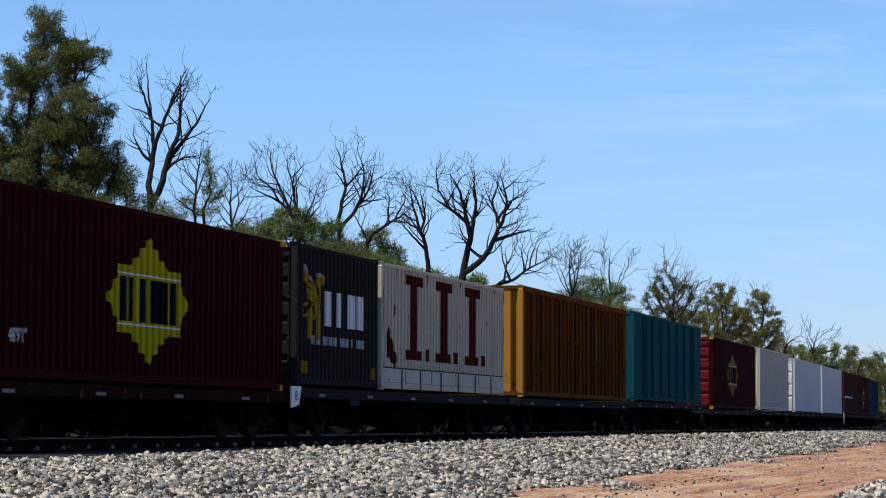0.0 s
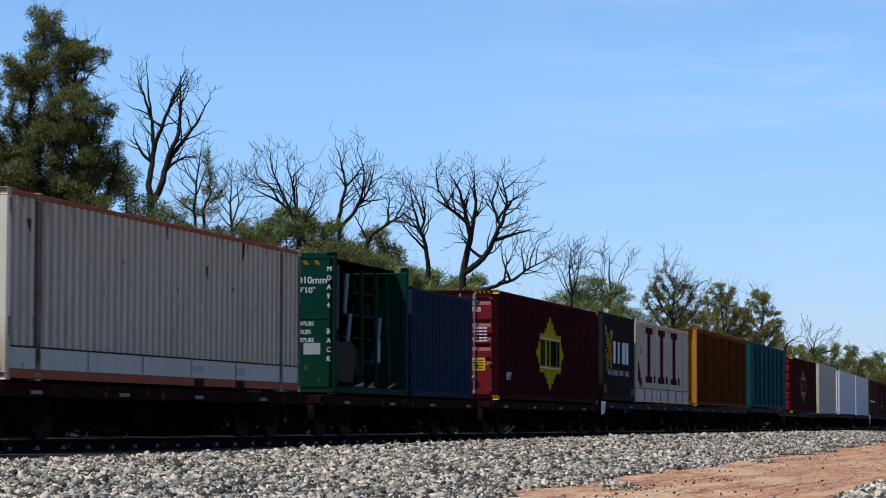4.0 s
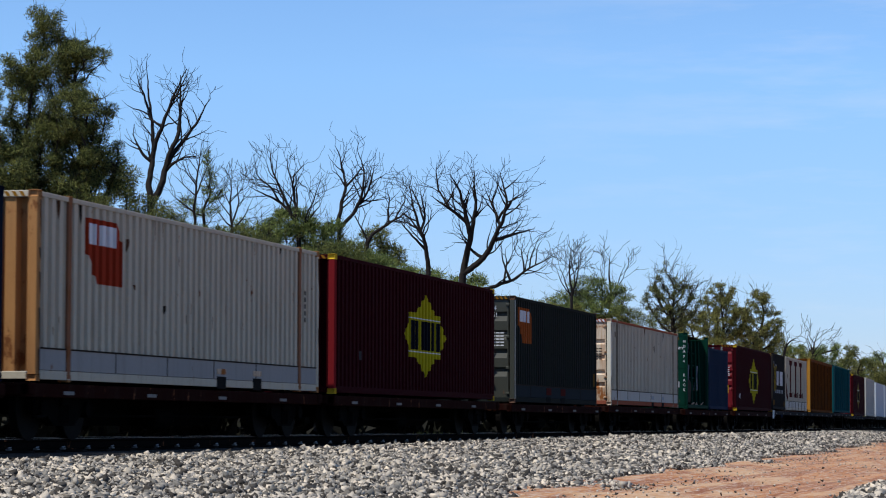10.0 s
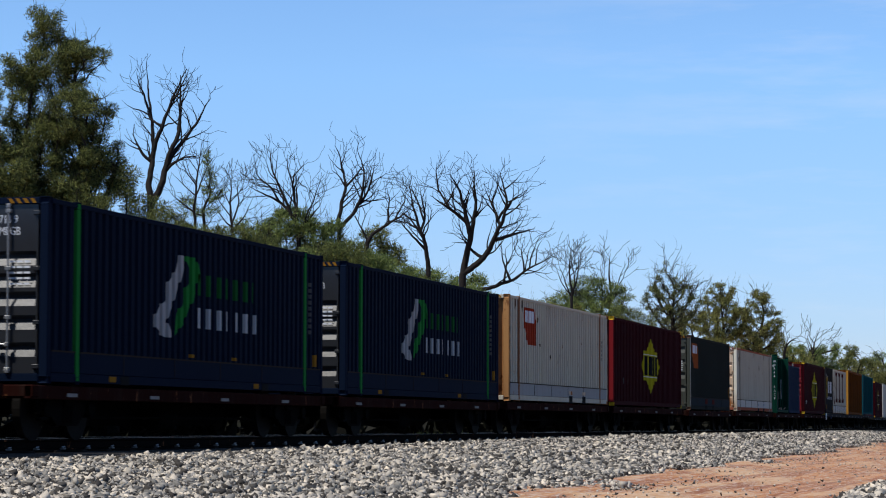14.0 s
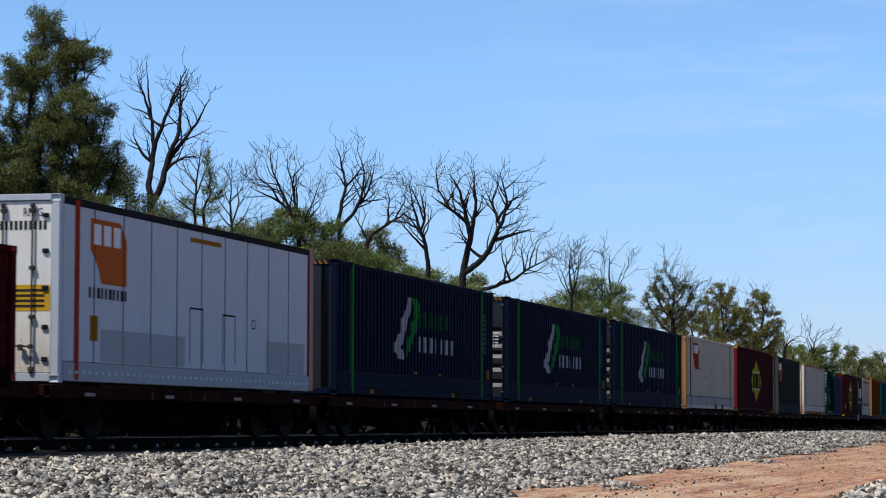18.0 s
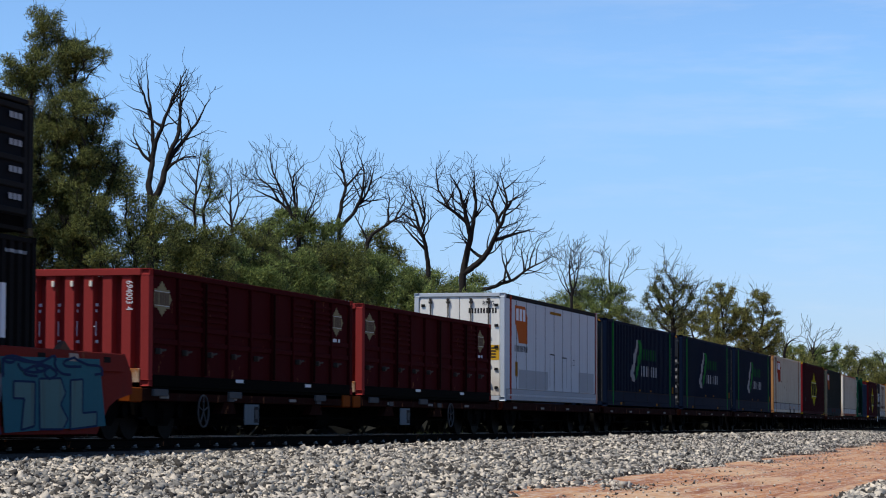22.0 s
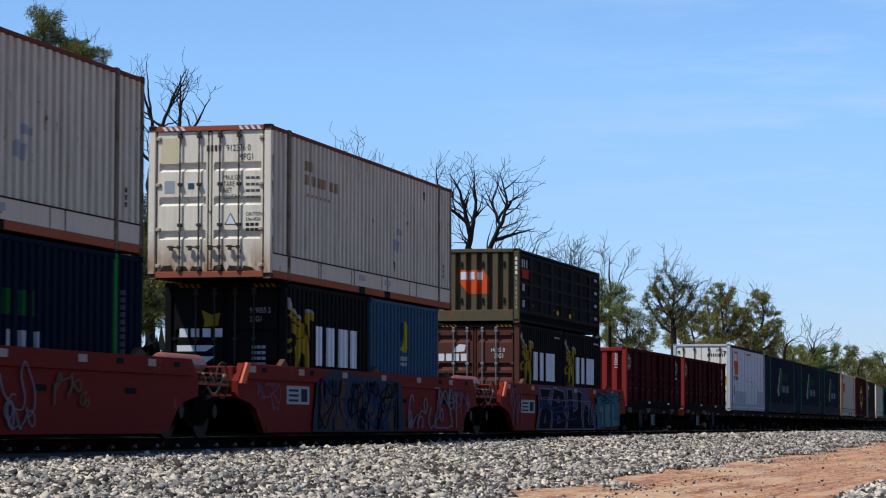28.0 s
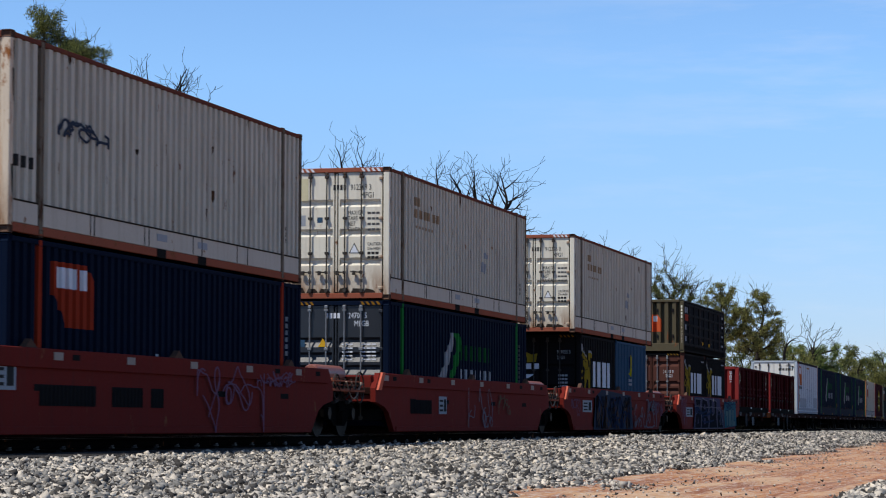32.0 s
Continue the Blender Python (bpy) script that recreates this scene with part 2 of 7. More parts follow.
# one white in two tones: cool for the shaded side, warm for sunlit doors
REEFER = surface("cool_shade_white_paint", (0.39, 0.43, 0.47), 0.45, rust=0.03, dirty=0.35)
REEFER_END = surface("warm_sun_white_paint", (0.66, 0.64, 0.58), 0.5, rust=0.06, dirty=0.35, stain=0.5)
TANK_RED = surface("rusty_tank_paint", (0.22, 0.075, 0.055), 0.5, rust=0.3, spec=0.3, gloss=0.4)
WORN_WHITE = surface("worn_white_paint", (0.25, 0.255, 0.265), 0.55, dirty=0.4)
SHORT_GREY = surface("brown_black_paint", (0.019, 0.018, 0.018), 0.55, dirty=0.4)
DULL_BROWN = surface("dull_brown_paint", (0.040, 0.016, 0.014), 0.5, rust=0.2, dirty=0.3)
CREAM_BADGE = surface("cream_badge_paint", (0.20, 0.175, 0.10), 0.6, dirty=0.5)
DIM_BAND = surface("dim_band_paint", (0.25, 0.25, 0.245), 0.5, rust=0.1, dirty=0.5)
RUST_POST = surface("rusted_post_paint", (0.20, 0.095, 0.055), 0.65, rust=0.5, dirty=0.6)
WORN_BADGE = surface("worn_badge_paint", (0.17, 0.13, 0.035), 0.6, dirty=0.6)
DULL_PATCH = surface("dull_patch_paint", (0.10, 0.075, 0.055), 0.6, dirty=0.7)
# ochre brightened for the sunlit end; the darker ochre is for the shaded side
ORANGE_END = surface("weathered_sunlit_ochre_paint", (0.34, 0.165, 0.028), 0.6, rust=0.3, dirty=0.6)
OCHRE_DARK = surface("rusted_ochre_paint", (0.055, 0.021, 0.0065), 0.7, rust=0.4, dirty=0.6)
GRIME = surface("dark_grime", (0.028, 0.022, 0.018), 0.8)
BAND_GREY = surface("blue_grey_paint", (0.018, 0.024, 0.029), 0.6, dirty=0.5)
BARK = varied("grey_bark", (0.012, 0.010, 0.008), (0.035, 0.029, 0.024), 0.9, False, 9, 0.5)
DEADWOOD = varied("dead_wood", (0.006, 0.005, 0.0045), (0.018, 0.015, 0.013), 0.9, False, 5, 0.4)
LEAF = varied("drooping_leaf", (0.012, 0.032, 0.014), (0.100, 0.135, 0.040), 0.7, True, 0.55, 0, (0.165, 0.175, 0.048), 0.22, 1.8)
LEAF_GREY = varied("grey_green_leaf", (0.050, 0.060, 0.030), (0.080, 0.090, 0.045), 0.7, True, 0.4, 0, (0.10, 0.11, 0.06))
LEAF_BRIGHT = varied("bright_leaf", (0.026, 0.066, 0.024), (0.130, 0.190, 0.052), 0.7, True, 0.4, 0, (0.205, 0.245, 0.070), 0.28, 1.7)
LEAF_OLIVE = varied("olive_leaf", (0.026, 0.042, 0.016), (0.150, 0.160, 0.044), 0.7, True, 0.5, 0, (0.245, 0.235, 0.065), 0.25, 1.7)
# near black, so the grass stands for the dark behind the train
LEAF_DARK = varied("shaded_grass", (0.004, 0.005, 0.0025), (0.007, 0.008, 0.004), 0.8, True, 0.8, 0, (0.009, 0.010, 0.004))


def translucent(m, share=0.35):
    nt = m.node_tree
    b = nt.nodes["Principled BSDF"]
    t = nt.nodes.new("ShaderNodeBsdfTranslucent")
    nt.links.new(b.inputs["Base Color"].links[0].from_socket, t.inputs["Color"])
    mx = nt.nodes.new("ShaderNodeMixShader")
    mx.inputs[0].default_value = share
    nt.links.new(b.outputs[0], mx.inputs[1])
    nt.links.new(t.outputs[0], mx.inputs[2])
    nt.links.new(mx.outputs[0], nt.nodes["Material Output"].inputs["Surface"])


for leaf_material in (LEAF, LEAF_GREY, LEAF_BRIGHT, LEAF_OLIVE):
    translucent(leaf_material)
WEED = varied("dry_weed", (0.20, 0.20, 0.06), (0.30, 0.28, 0.10), 0.8, True, 3, 0, (0.34, 0.32, 0.10))


# ---- mesh helpers ----
def obj(name, me, material, parent=None, label="", at=None):
    ob = new(name, me)
    if material and not me.materials:
        me.materials.append(material)
    if parent:
        ob.parent = parent
    if at is not None:
        ob.matrix_basis = at if isinstance(at, Matrix) else Matrix.Translation(at)
    if label:
        tagged(ob, label)
    return ob


def part(name, bm, material, parent, label="", at=None, smooth=False):
    me = bpy.data.meshes.new(name)
    bm.to_mesh(me)
    bm.free()
    if smooth:
        me.polygons.foreach_set("use_smooth", [True] * len(me.polygons))
    return obj(name, me, material, parent, label, at)


SHARED = {}


def shared(name, key, build, material, parent, at, label=""):
    """A part whose mesh is used by all alike parts."""
    k = (key, material.name)
    if k not in SHARED:
        bm = build()
        me = bpy.data.meshes.new(name)
        bm.to_mesh(me)
        bm.free()
        me.materials.append(material)
        SHARED[k] = me
    return obj(name, SHARED[k], None, parent, label, at)


def raw(name, verts, faces, material, parent=None, label="", at=None):
    me = bpy.data.meshes.new(name)
    me.from_pydata(verts, [], faces)
    me.update()
    return obj(name, me, material, parent, label, at)


def mesh_from(name, v, f, material, parent):
    """A mesh from arrays of vertices and of equal faces."""
    k = f.shape[1]
    me = bpy.data.meshes.new(name)
    me.vertices.add(len(v))
    me.vertices.foreach_set("co", np.ascontiguousarray(v, np.float32).reshape(-1))
    me.loops.add(f.size)
    me.loops.foreach_set("vertex_index", np.ascontiguousarray(f, np.int32).reshape(-1))
    me.polygons.add(len(f))
    me.polygons.foreach_set("loop_start", np.arange(0, f.size, k, dtype=np.int32))
    me.update(calc_edges=True)
    return obj(name, me, material, parent)


def box(x0, x1, y0, y1, z0, z1, bevel=0.0, bm=None):
    bm = bm or bmesh.new()
    v = [bm.verts.new((x, y, z)) for x in (x0, x1) for y in (y0, y1) for z in (z0, z1)]
    fs = [bm.faces.new([v[i] for i in f]) for f in ((0, 1, 3, 2), (4, 6, 7, 5), (0, 4, 5, 1), (2, 3, 7, 6), (0, 2, 6, 4), (1, 5, 7, 3))]
    if bevel:
        es = list({e for f in fs for e in f.edges})
        bmesh.ops.bevel(bm, geom=es, offset=bevel, segments=1, affect="EDGES", clamp_overlap=True)
    return bm


def tube(p, q, r, n=8, r2=None, bm=None, caps=True):
    bm = bm or bmesh.new()
    p, q = Vector(p), Vector(q)
    m = (q - p).to_track_quat("Z", "Y").to_matrix()
    r2 = r if r2 is None else r2
    a = [bm.verts.new(p + m @ Vector((r * math.cos(k * math.tau / n), r * math.sin(k * math.tau / n), 0))) for k in range(n)]
    b = [bm.verts.new(q + m @ Vector((r2 * math.cos(k * math.tau / n), r2 * math.sin(k * math.tau / n), 0))) for k in range(n)]
    for k in range(n):
        bm.faces.new((a[k], a[(k + 1) % n], b[(k + 1) % n], b[k]))
    if caps:
        bm.faces.new(a[::-1])
        bm.faces.new(b)
    return bm


def ring(c, r, thick, axis="y", n=20, k=6, bm=None):
    bm = bm or bmesh.new()
    rows = []
    for i in range(n):
        a = i * math.tau / n
        row = []
        for j in range(k):
            b = j * math.tau / k
            u, w = r + thick * math.cos(b), thick * math.sin(b)
            v = {"y": (u * math.cos(a), w, u * math.sin(a)), "x": (w, u * math.cos(a), u * math.sin(a))}[axis]
            row.append(bm.verts.new(Vector(c) + Vector(v)))
        rows.append(row)
    for i in range(n):
        for j in range(k):
            bm.faces.new((rows[i][j], rows[(i + 1) % n][j], rows[(i + 1) % n][(j + 1) % k], rows[i][(j + 1) % k]))
    return bm


def prism(poly, y0, y1, bm=None):
    """A solid from a polygon in (x, z), between y0 and y1."""
    bm = bm or bmesh.new()
    a = [bm.verts.new((x, y0, z)) for x, z in poly]
    b = [bm.verts.new((x, y1, z)) for x, z in poly]
    bm.faces.new(a)
    bm.faces.new(b[::-1])
    for i in range(len(a)):
        j = (i + 1) % len(a)
        bm.faces.new((a[i], b[i], b[j], a[j]))
    bmesh.ops.recalc_face_normals(bm, faces=bm.faces)
    return bm


def lathe(profile, n=20, axis="y", c=(0, 0, 0), bm=None):
    """A turned solid: profile of (radius, along the axis)."""
    bm = bm or bmesh.new()
    rows = []
    for r, w in profile:
        row = []
        for k in range(n):
            a = k * math.tau / n
            v = (r * math.cos(a), w, r * math.sin(a)) if axis == "y" else (w, r * math.cos(a), r * math.sin(a))
            row.append(bm.verts.new(Vector(c) + Vector(v)))
        rows.append(row)
    for a, b in zip(rows, rows[1:]):
        for k in range(n):
            bm.faces.new((a[k], a[(k + 1) % n], b[(k + 1) % n], b[k]))
    bm.faces.new(rows[0][::-1])
    bm.faces.new(rows[-1])
    bmesh.ops.recalc_face_normals(bm, faces=bm.faces)
    return bm


def thing(name, label, category, at, group="", kind=""):
    e = new(name)
    e.empty_display_size = 0.2
    e.matrix_basis = Matrix.Translation(at)
    return tagged(e, label, category, group, kind)


def train_thing(name, label, category, s, z, y=SIDE_Y, group=""):
    e = thing(name, label, category, (s + travel(0), y, z), group)
    TRAIN.append((e, s, y, z))
    return e


# corrugation: how deep the sheet lies at u metres along it
def trapezoid(pitch, depth):
    def f(u):
        k = (u % pitch) / pitch
        if k < 0.48:
            return 0.0
        if k < 0.57:
            return depth * (k - 0.48) / 0.09
        if k < 0.91:
            return depth
        return depth * (1 - (k - 0.91) / 0.09)
    f.pitch = pitch
    f.breaks = (0.0, 0.48, 0.57, 0.91)
    return f


def flat(u):
    return 0.0


flat.pitch, flat.breaks = 1.0e6, (0.0,)


def breaks(f, a, b):
    out = [a]
    k = math.floor(a / f.pitch)
    while k * f.pitch < b and f.pitch < 1e5:
        for q in f.breaks:
            u = (k + q) * f.pitch
            if a + 1e-4 < u < b - 1e-4:
                out.append(u)
        k += 1
    return out + [b]


def sheet(name, f, u0, u1, z0, z1, material, parent, y=0.0, back=0.07, axis="x", label=""):
    """A corrugated sheet with body behind it. axis x: a side wall that faces -y; axis y: an end wall that faces -x."""
    us = breaks(f, u0, u1)
    verts, faces = [], []
    for u in us:
        for z in (z0, z1):
            verts.append((u, y + f(u), z) if axis == "x" else (y + f(u), u, z))
    n = len(us)
    for i in range(n - 1):
        q = (2 * i, 2 * i + 2, 2 * i + 3, 2 * i + 1)
        faces.append(q if axis == "x" else q[::-1])
    b = len(verts)
    for u in (u0, u1):
        for z in (z0, z1):
            verts.append((u, y + back, z) if axis == "x" else (y + back, u, z))
    bot, top = [2 * i for i in range(n)], [2 * i + 1 for i in range(n)]
    faces += [tuple(bot[::-1] + [b, b + 2]), tuple(top + [b + 3, b + 1]), (b, b + 1, b + 3, b + 2)]
    return raw(name, verts, faces, material, parent, label)


def decal(name, polys, f, u0, z0, material, parent, y=0.0, axis="x", proud=0.004, label="", flip=False, step=0.6):
    """Paint in flat polygons (u, v), laid on the sheet f and following its folds. On an end wall u runs towards the near side."""
    verts, faces = [], []
    for poly in polys:
        pts = [(u0 + (-p[0] if axis == "y" else p[0]), z0 + p[1]) for p in poly]
        lo, hi = min(p[0] for p in pts), max(p[0] for p in pts)
        us = sorted({round(u, 5) for u in breaks(f, lo, hi)} | {round(p[0], 5) for p in pts})
        edges = [(a, b) if a[0] < b[0] else (b, a) for a, b in zip(pts, pts[1:] + pts[:1]) if abs(a[0] - b[0]) > 1e-6]
        for ua, ub in zip(us, us[1:]):
            um = (ua + ub) / 2
            hits = []
            for a, b in edges:
                if a[0] < um < b[0]:
                    at = lambda u: a[1] + (b[1] - a[1]) * (u - a[0]) / (b[0] - a[0])
                    hits.append((at(um), at(ua), at(ub)))
            hits.sort()
            for lo_h, hi_h in zip(hits[::2], hits[1::2]):
                k = len(verts)
                for u, z in ((ua, lo_h[1]), (ub, lo_h[2]), (ub, hi_h[2]), (ua, hi_h[1])):
                    d = y + f(u) - proud
                    verts.append((u, d, z) if axis == "x" else (d, u, z))
                faces.append((k, k + 1, k + 2, k + 3) if axis == "x" else (k + 3, k + 2, k + 1, k))
    if not faces:
        return None
    ob = raw(name, verts, faces, material, parent, label)
    return tagged(ob, kind="stuff") if len(polys) > 1 and name.startswith(("stencil", "hazard", "hatch")) else ob


TEXTS = {}


def lettering(name, text, size, material, parent, at, facing="side", squeeze=1.0):
    """Painted characters in the built-in font, on a side (facing -y) or an end (facing -x)."""
    key = (text, size, squeeze, material.name)
    if key not in TEXTS:
        cu = bpy.data.curves.new(name, "FONT")
        cu.body, cu.size, cu.resolution_u, cu.extrude = text, size * 1.4, 2, 0.001
        o = bpy.data.objects.new(name, cu)
        scene.collection.objects.link(o)
        me = bpy.data.meshes.new_from_object(o)
        bpy.data.objects.remove(o)
        bpy.data.curves.remove(cu)
        me.transform(Matrix.Diagonal((squeeze, 1, 1, 1)))
        me.materials.clear()
        me.materials.append(material)
        TEXTS[key] = me
    turn = pose(*at, 90, 0, 0) if facing == "side" else pose(*at, 90, 0, -90)
    return tagged(obj(name, TEXTS[key], None, parent, "", turn), kind="stuff" if len(text) > 1 else "")


def rect(u, v, w, h, lean=0.0):
    return [(u, v), (u + w, v), (u + w + lean, v + h), (u + lean, v + h)]


# ---- ground, ballast and track ----
def bed_edge(x):
    return 5.2 + 0.033 * max(x, 0) + 0.35 * math.sin(x * 0.9) + 0.25 * math.sin(x * 0.31 + 1)


def ballast_rise(x, y):
    """The ballast shoulder is heaped higher farther along the track."""
    return np.interp(x, (30, 36, 45, 60, 76, 180), (-0.05, -0.04, -0.005, 0.05, 0.09, 0.10)) * np.interp(y, (9.5, 12.6, 14.2, 14.9), (0, 1, 1, 0))


def ground_z(y):
    return float(np.interp(y, (-4000, 5.5, 12.4, 14.0, 20.0, 22.0, 4000), (-0.56, -0.56, -0.22, -0.215, -0.215, -0.50, -0.50)))


def build_ground():
    xs = [-1500, -300, -60, 0] + [10 + 2.0 * i for i in range(61)] + [140, 160, 200, 260, 350, 500, 800, 1400, 4000]
    ys = [-1500, -300, -60, -10] + [0.14 * i for i in range(0, 64)] + [9.2, 10, 11, 12, 12.4, 13, 14, 20, 22, 24, 27, 32, 40, 60, 120, 400, 1500]
    verts = []
    for x in xs:
        for y in ys:
            bump = 0.03 * noise.noise((x * 0.35, y * 1.1, 0)) + (0.05 if y < 8.5 else 0.01) * noise.noise((x * 0.07, y * 2.4, 5)) if 0 <= x <= 140 and -1 < y < 12.3 else 0
            verts.append((x, y, ground_z(y) - (0.05 if y > 7 and y < 21 else 0) + bump))
    n = len(ys)
    faces = [(i * n + j, (i + 1) * n + j, (i + 1) * n + j + 1, i * n + j + 1) for i in range(len(xs) - 1) for j in range(n - 1)]
    g = raw("ground", verts, faces, EARTH)
    g.data.polygons.foreach_set("use_smooth", [True] * len(g.data.polygons))
    return tagged(g, "flat red earth beside the railway, scraped into ruts", "ground", kind="structure")


def build_bed():
    xs = [-400, -60, 0] + [8 + 1.0 * i for i in range(120)] + [140, 180, 240, 350, 600, 1400]
    verts, faces = [], []
    for x in xs:
        e = bed_edge(x)
        ys = [e, e + 0.5] + [e + 0.5 + (12.4 - e - 0.5) * k / 8 for k in range(1, 9)] + [q + bend(x) for q in (13.2, 14.0, 14.9, 20.0, 21.3, 22.2)]
        for k, y in enumerate(ys):
            z = ground_z(y - (bend(x) if k > 9 else 0)) + float(ballast_rise(x, y)) + (0.035 * noise.noise((x * 0.8, y * 0.8, 3)) if y < 14 else 0) + (0.0 if 0 < k < len(ys) - 1 else -0.09)
            verts.append((x, y, z))
    n = 16
    faces = [(i * n + j, (i + 1) * n + j, (i + 1) * n + j + 1, i * n + j + 1) for i in range(len(xs) - 1) for j in range(n - 1)]
    b = raw("ballast_bed", verts, faces, BED)
    stations = [-400, 0, 70] + [70 + 12 * k for k in range(1, 30)] + [1400]
    strip = [(x, q + bend(x), -0.208) for x in stations for q in (13.7, 20.0)]
    o = raw("track_bed", strip, [(2 * i, 2 * i + 2, 2 * i + 3, 2 * i + 1) for i in range(len(stations) - 1)], SHADED_BED)
    # laid where the train's shade falls; the dark is in its colour
    tagged(o, "ballast between and beside the rails, darkened as the train's shade", "ballast", kind="structure")
    return tagged(b, "grey crushed stone ballast bed under the track", "ballast", kind="structure")


def stones(name, label, spots, sizes, material):
    """Loose broken stones, each a bent block with its own turn."""
    rng = np.random.default_rng(7)
    n = len(spots)
    wedge = np.array(((-0.55, -0.5, -0.4), (-0.55, 0.5, -0.4), (-0.55, 0.05, 0.5), (0.55, -0.5, -0.4), (0.55, 0.5, -0.4), (0.55, -0.05, 0.5)))
    tris = np.array(((0, 1, 2), (3, 5, 4), (0, 3, 4), (0, 4, 1), (1, 4, 5), (1, 5, 2), (2, 5, 3), (2, 3, 0)))
    v = wedge[None] * rng.uniform(0.6, 1.3, (n, 6, 1)) + rng.normal(size=(n, 6, 3)) * 0.09
    v *= rng.uniform(0.75, 1.4, (n, 1, 3))
    q = rng.normal(size=(n, 4))
    q /= np.linalg.norm(q, axis=1, keepdims=True)
    w, a, b, c = q.T
    rot = np.stack([1 - 2 * (b * b + c * c), 2 * (a * b - c * w), 2 * (a * c + b * w), 2 * (a * b + c * w), 1 - 2 * (a * a + c * c), 2 * (b * c - a * w),
                    2 * (a * c - b * w), 2 * (b * c + a * w), 1 - 2 * (a * a + b * b)], -1).reshape(n, 3, 3)
    v = np.einsum("nij,nkj->nki", rot, v) * sizes[:, None, None] + spots[:, None, :]
    v = v - spots[:, None, :]
    v[:, :, 2] *= 0.9
    v = v + spots[:, None, :]
    f = (tris[None] + 6 * np.arange(n)[:, None, None]).reshape(-1, 3)
    ob = mesh_from(name, v.reshape(-1, 3), f, material, None)
    return tagged(ob, label, "stones", kind="stuff")


def build_stones():
    rng = np.random.default_rng(3)
    spots, sizes = [], []

    def sow(x0, x1, per, size, y1=13.75):
        n = int((x1 - x0) * 10 * per)
        x, y = rng.uniform(x0, x1, n), rng.uniform(5, y1, n)
        # only the strip that lies in the open before the train
        a = np.degrees(np.arctan2(x, y))
        e = 5.2 + 0.033 * x + 0.35 * np.sin(x * 0.9) + 0.25 * np.sin(x * 0.31 + 1)
        thin = rng.uniform(0, 1, n) < np.clip((y - e + 0.30) / 0.8, 0.03, 1)
        ok = (a > 65.5) & (a < 87.0) & (y > e - 1.6) & thin
        s = size * rng.uniform(0.45, 1.0, n) ** 1.0 * np.where(rng.uniform(0, 1, n) < 0.12, 1.5, 1.0) * np.where(y < e + 0.1, 0.45, 1.0)
        z = np.interp(y, (5.5, 12.4, 14.0, 20), (-0.56, -0.22, -0.215, -0.215)) + ballast_rise(x, y) + s * rng.uniform(-0.40, 0.45, n)
        spots.append(np.stack([x, y, z], -1)[ok])
        sizes.append(s[ok])
    sow(16, 42, 400, 0.053)
    sow(42, 75, 220, 0.059)
    sow(75, 150, 70, 0.074)
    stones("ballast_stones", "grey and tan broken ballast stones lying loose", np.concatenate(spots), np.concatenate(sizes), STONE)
    # a small dumped heap beside the earth track
    n = 2600
    r, a = np.sqrt(rng.uniform(0, 1, n)), rng.uniform(0, math.tau, n)
    x, y = 31 + 6.5 * r * np.cos(a), 2.05 + 0.75 * r * np.sin(a)
    z = -0.56 + 0.16 * (1 - r ** 2) + rng.uniform(-0.01, 0.03, n)
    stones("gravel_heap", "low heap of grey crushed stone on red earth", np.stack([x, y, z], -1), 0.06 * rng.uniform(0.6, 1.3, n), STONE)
    # crumbs on the earth
    n = 2400
    x, y = rng.uniform(22, 110, n), rng.uniform(1, 9, n)
    ok = (np.degrees(np.arctan2(x, y)) > 74) & (y < 5.0 + 0.033 * x)
    x, y = x[ok], y[ok]
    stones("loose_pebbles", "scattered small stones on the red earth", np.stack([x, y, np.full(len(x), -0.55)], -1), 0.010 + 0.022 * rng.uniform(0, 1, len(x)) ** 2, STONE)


RAIL = ((-0.035, 0), (-0.035, -0.035), (-0.010, -0.05), (-0.009, -0.14), (-0.068, -0.155), (-0.068, -0.168),
        (0.068, -0.168), (0.068, -0.155), (0.009, -0.14), (0.010, -0.05), (0.035, -0.035), (0.035, 0))


def build_track():
    for side in (-1, 1):
        y = MID_Y + side * (GAUGE / 2 + 0.035)
        stations = [-300, 0, 40, 70] + [70 + 8 * k for k in range(1, 42)] + [1200]
        bm = bmesh.new()
        rows = [[bm.verts.new((x, y + p + bend(x), z - 0.003)) for p, z in RAIL] for x in stations]
        top = bmesh.new()
        tops = [[top.verts.new((x, y + bend(x) + p, z)) for p, z in ((-0.030, -0.004), (-0.030, 0.0), (0.030, 0.0), (0.030, -0.004))] for x in stations]
        for mesh, lines in ((bm, rows), (top, tops)):
            n = len(lines[0])
            for a, b in zip(lines, lines[1:]):
                for i in range(n):
                    mesh.faces.new((a[i], a[(i + 1) % n], b[(i + 1) % n], b[i]))
            bmesh.ops.recalc_face_normals(mesh, faces=mesh.faces)
        rail = part("rail", bm, RAILSIDE, None)
        tagged(rail, "rusty steel rail with a worn bright top", "rail", kind="structure")
        part("running_surface", top, RAILHEAD, rail, "polished bright steel strip")

    def sleeper():
        return box(-0.12, 0.12, -1.25, 1.25, -0.30, -0.172, 0.015)

    def clip():
        bm = box(-0.05, 0.05, -0.05, 0.03, -0.172, -0.145, 0.01)
        return tube((-0.06, -0.02, -0.135), (0.06, -0.02, -0.125), 0.012, 6, bm=bm)
    for i in range(150):
        x = 26.4 + 1.065 * i
        s = shared("sleeper", "sleeper", sleeper, SLEEPER, None, (x, MID_Y + bend(x), 0))
        tagged(s, "weathered sleeper sunk in grey ballast", "sleeper", "sleepers under the track", "structure")
        shared("rail_clip", "clip", clip, GALV, s, (0, -0.86, 0), "steel rail clip")


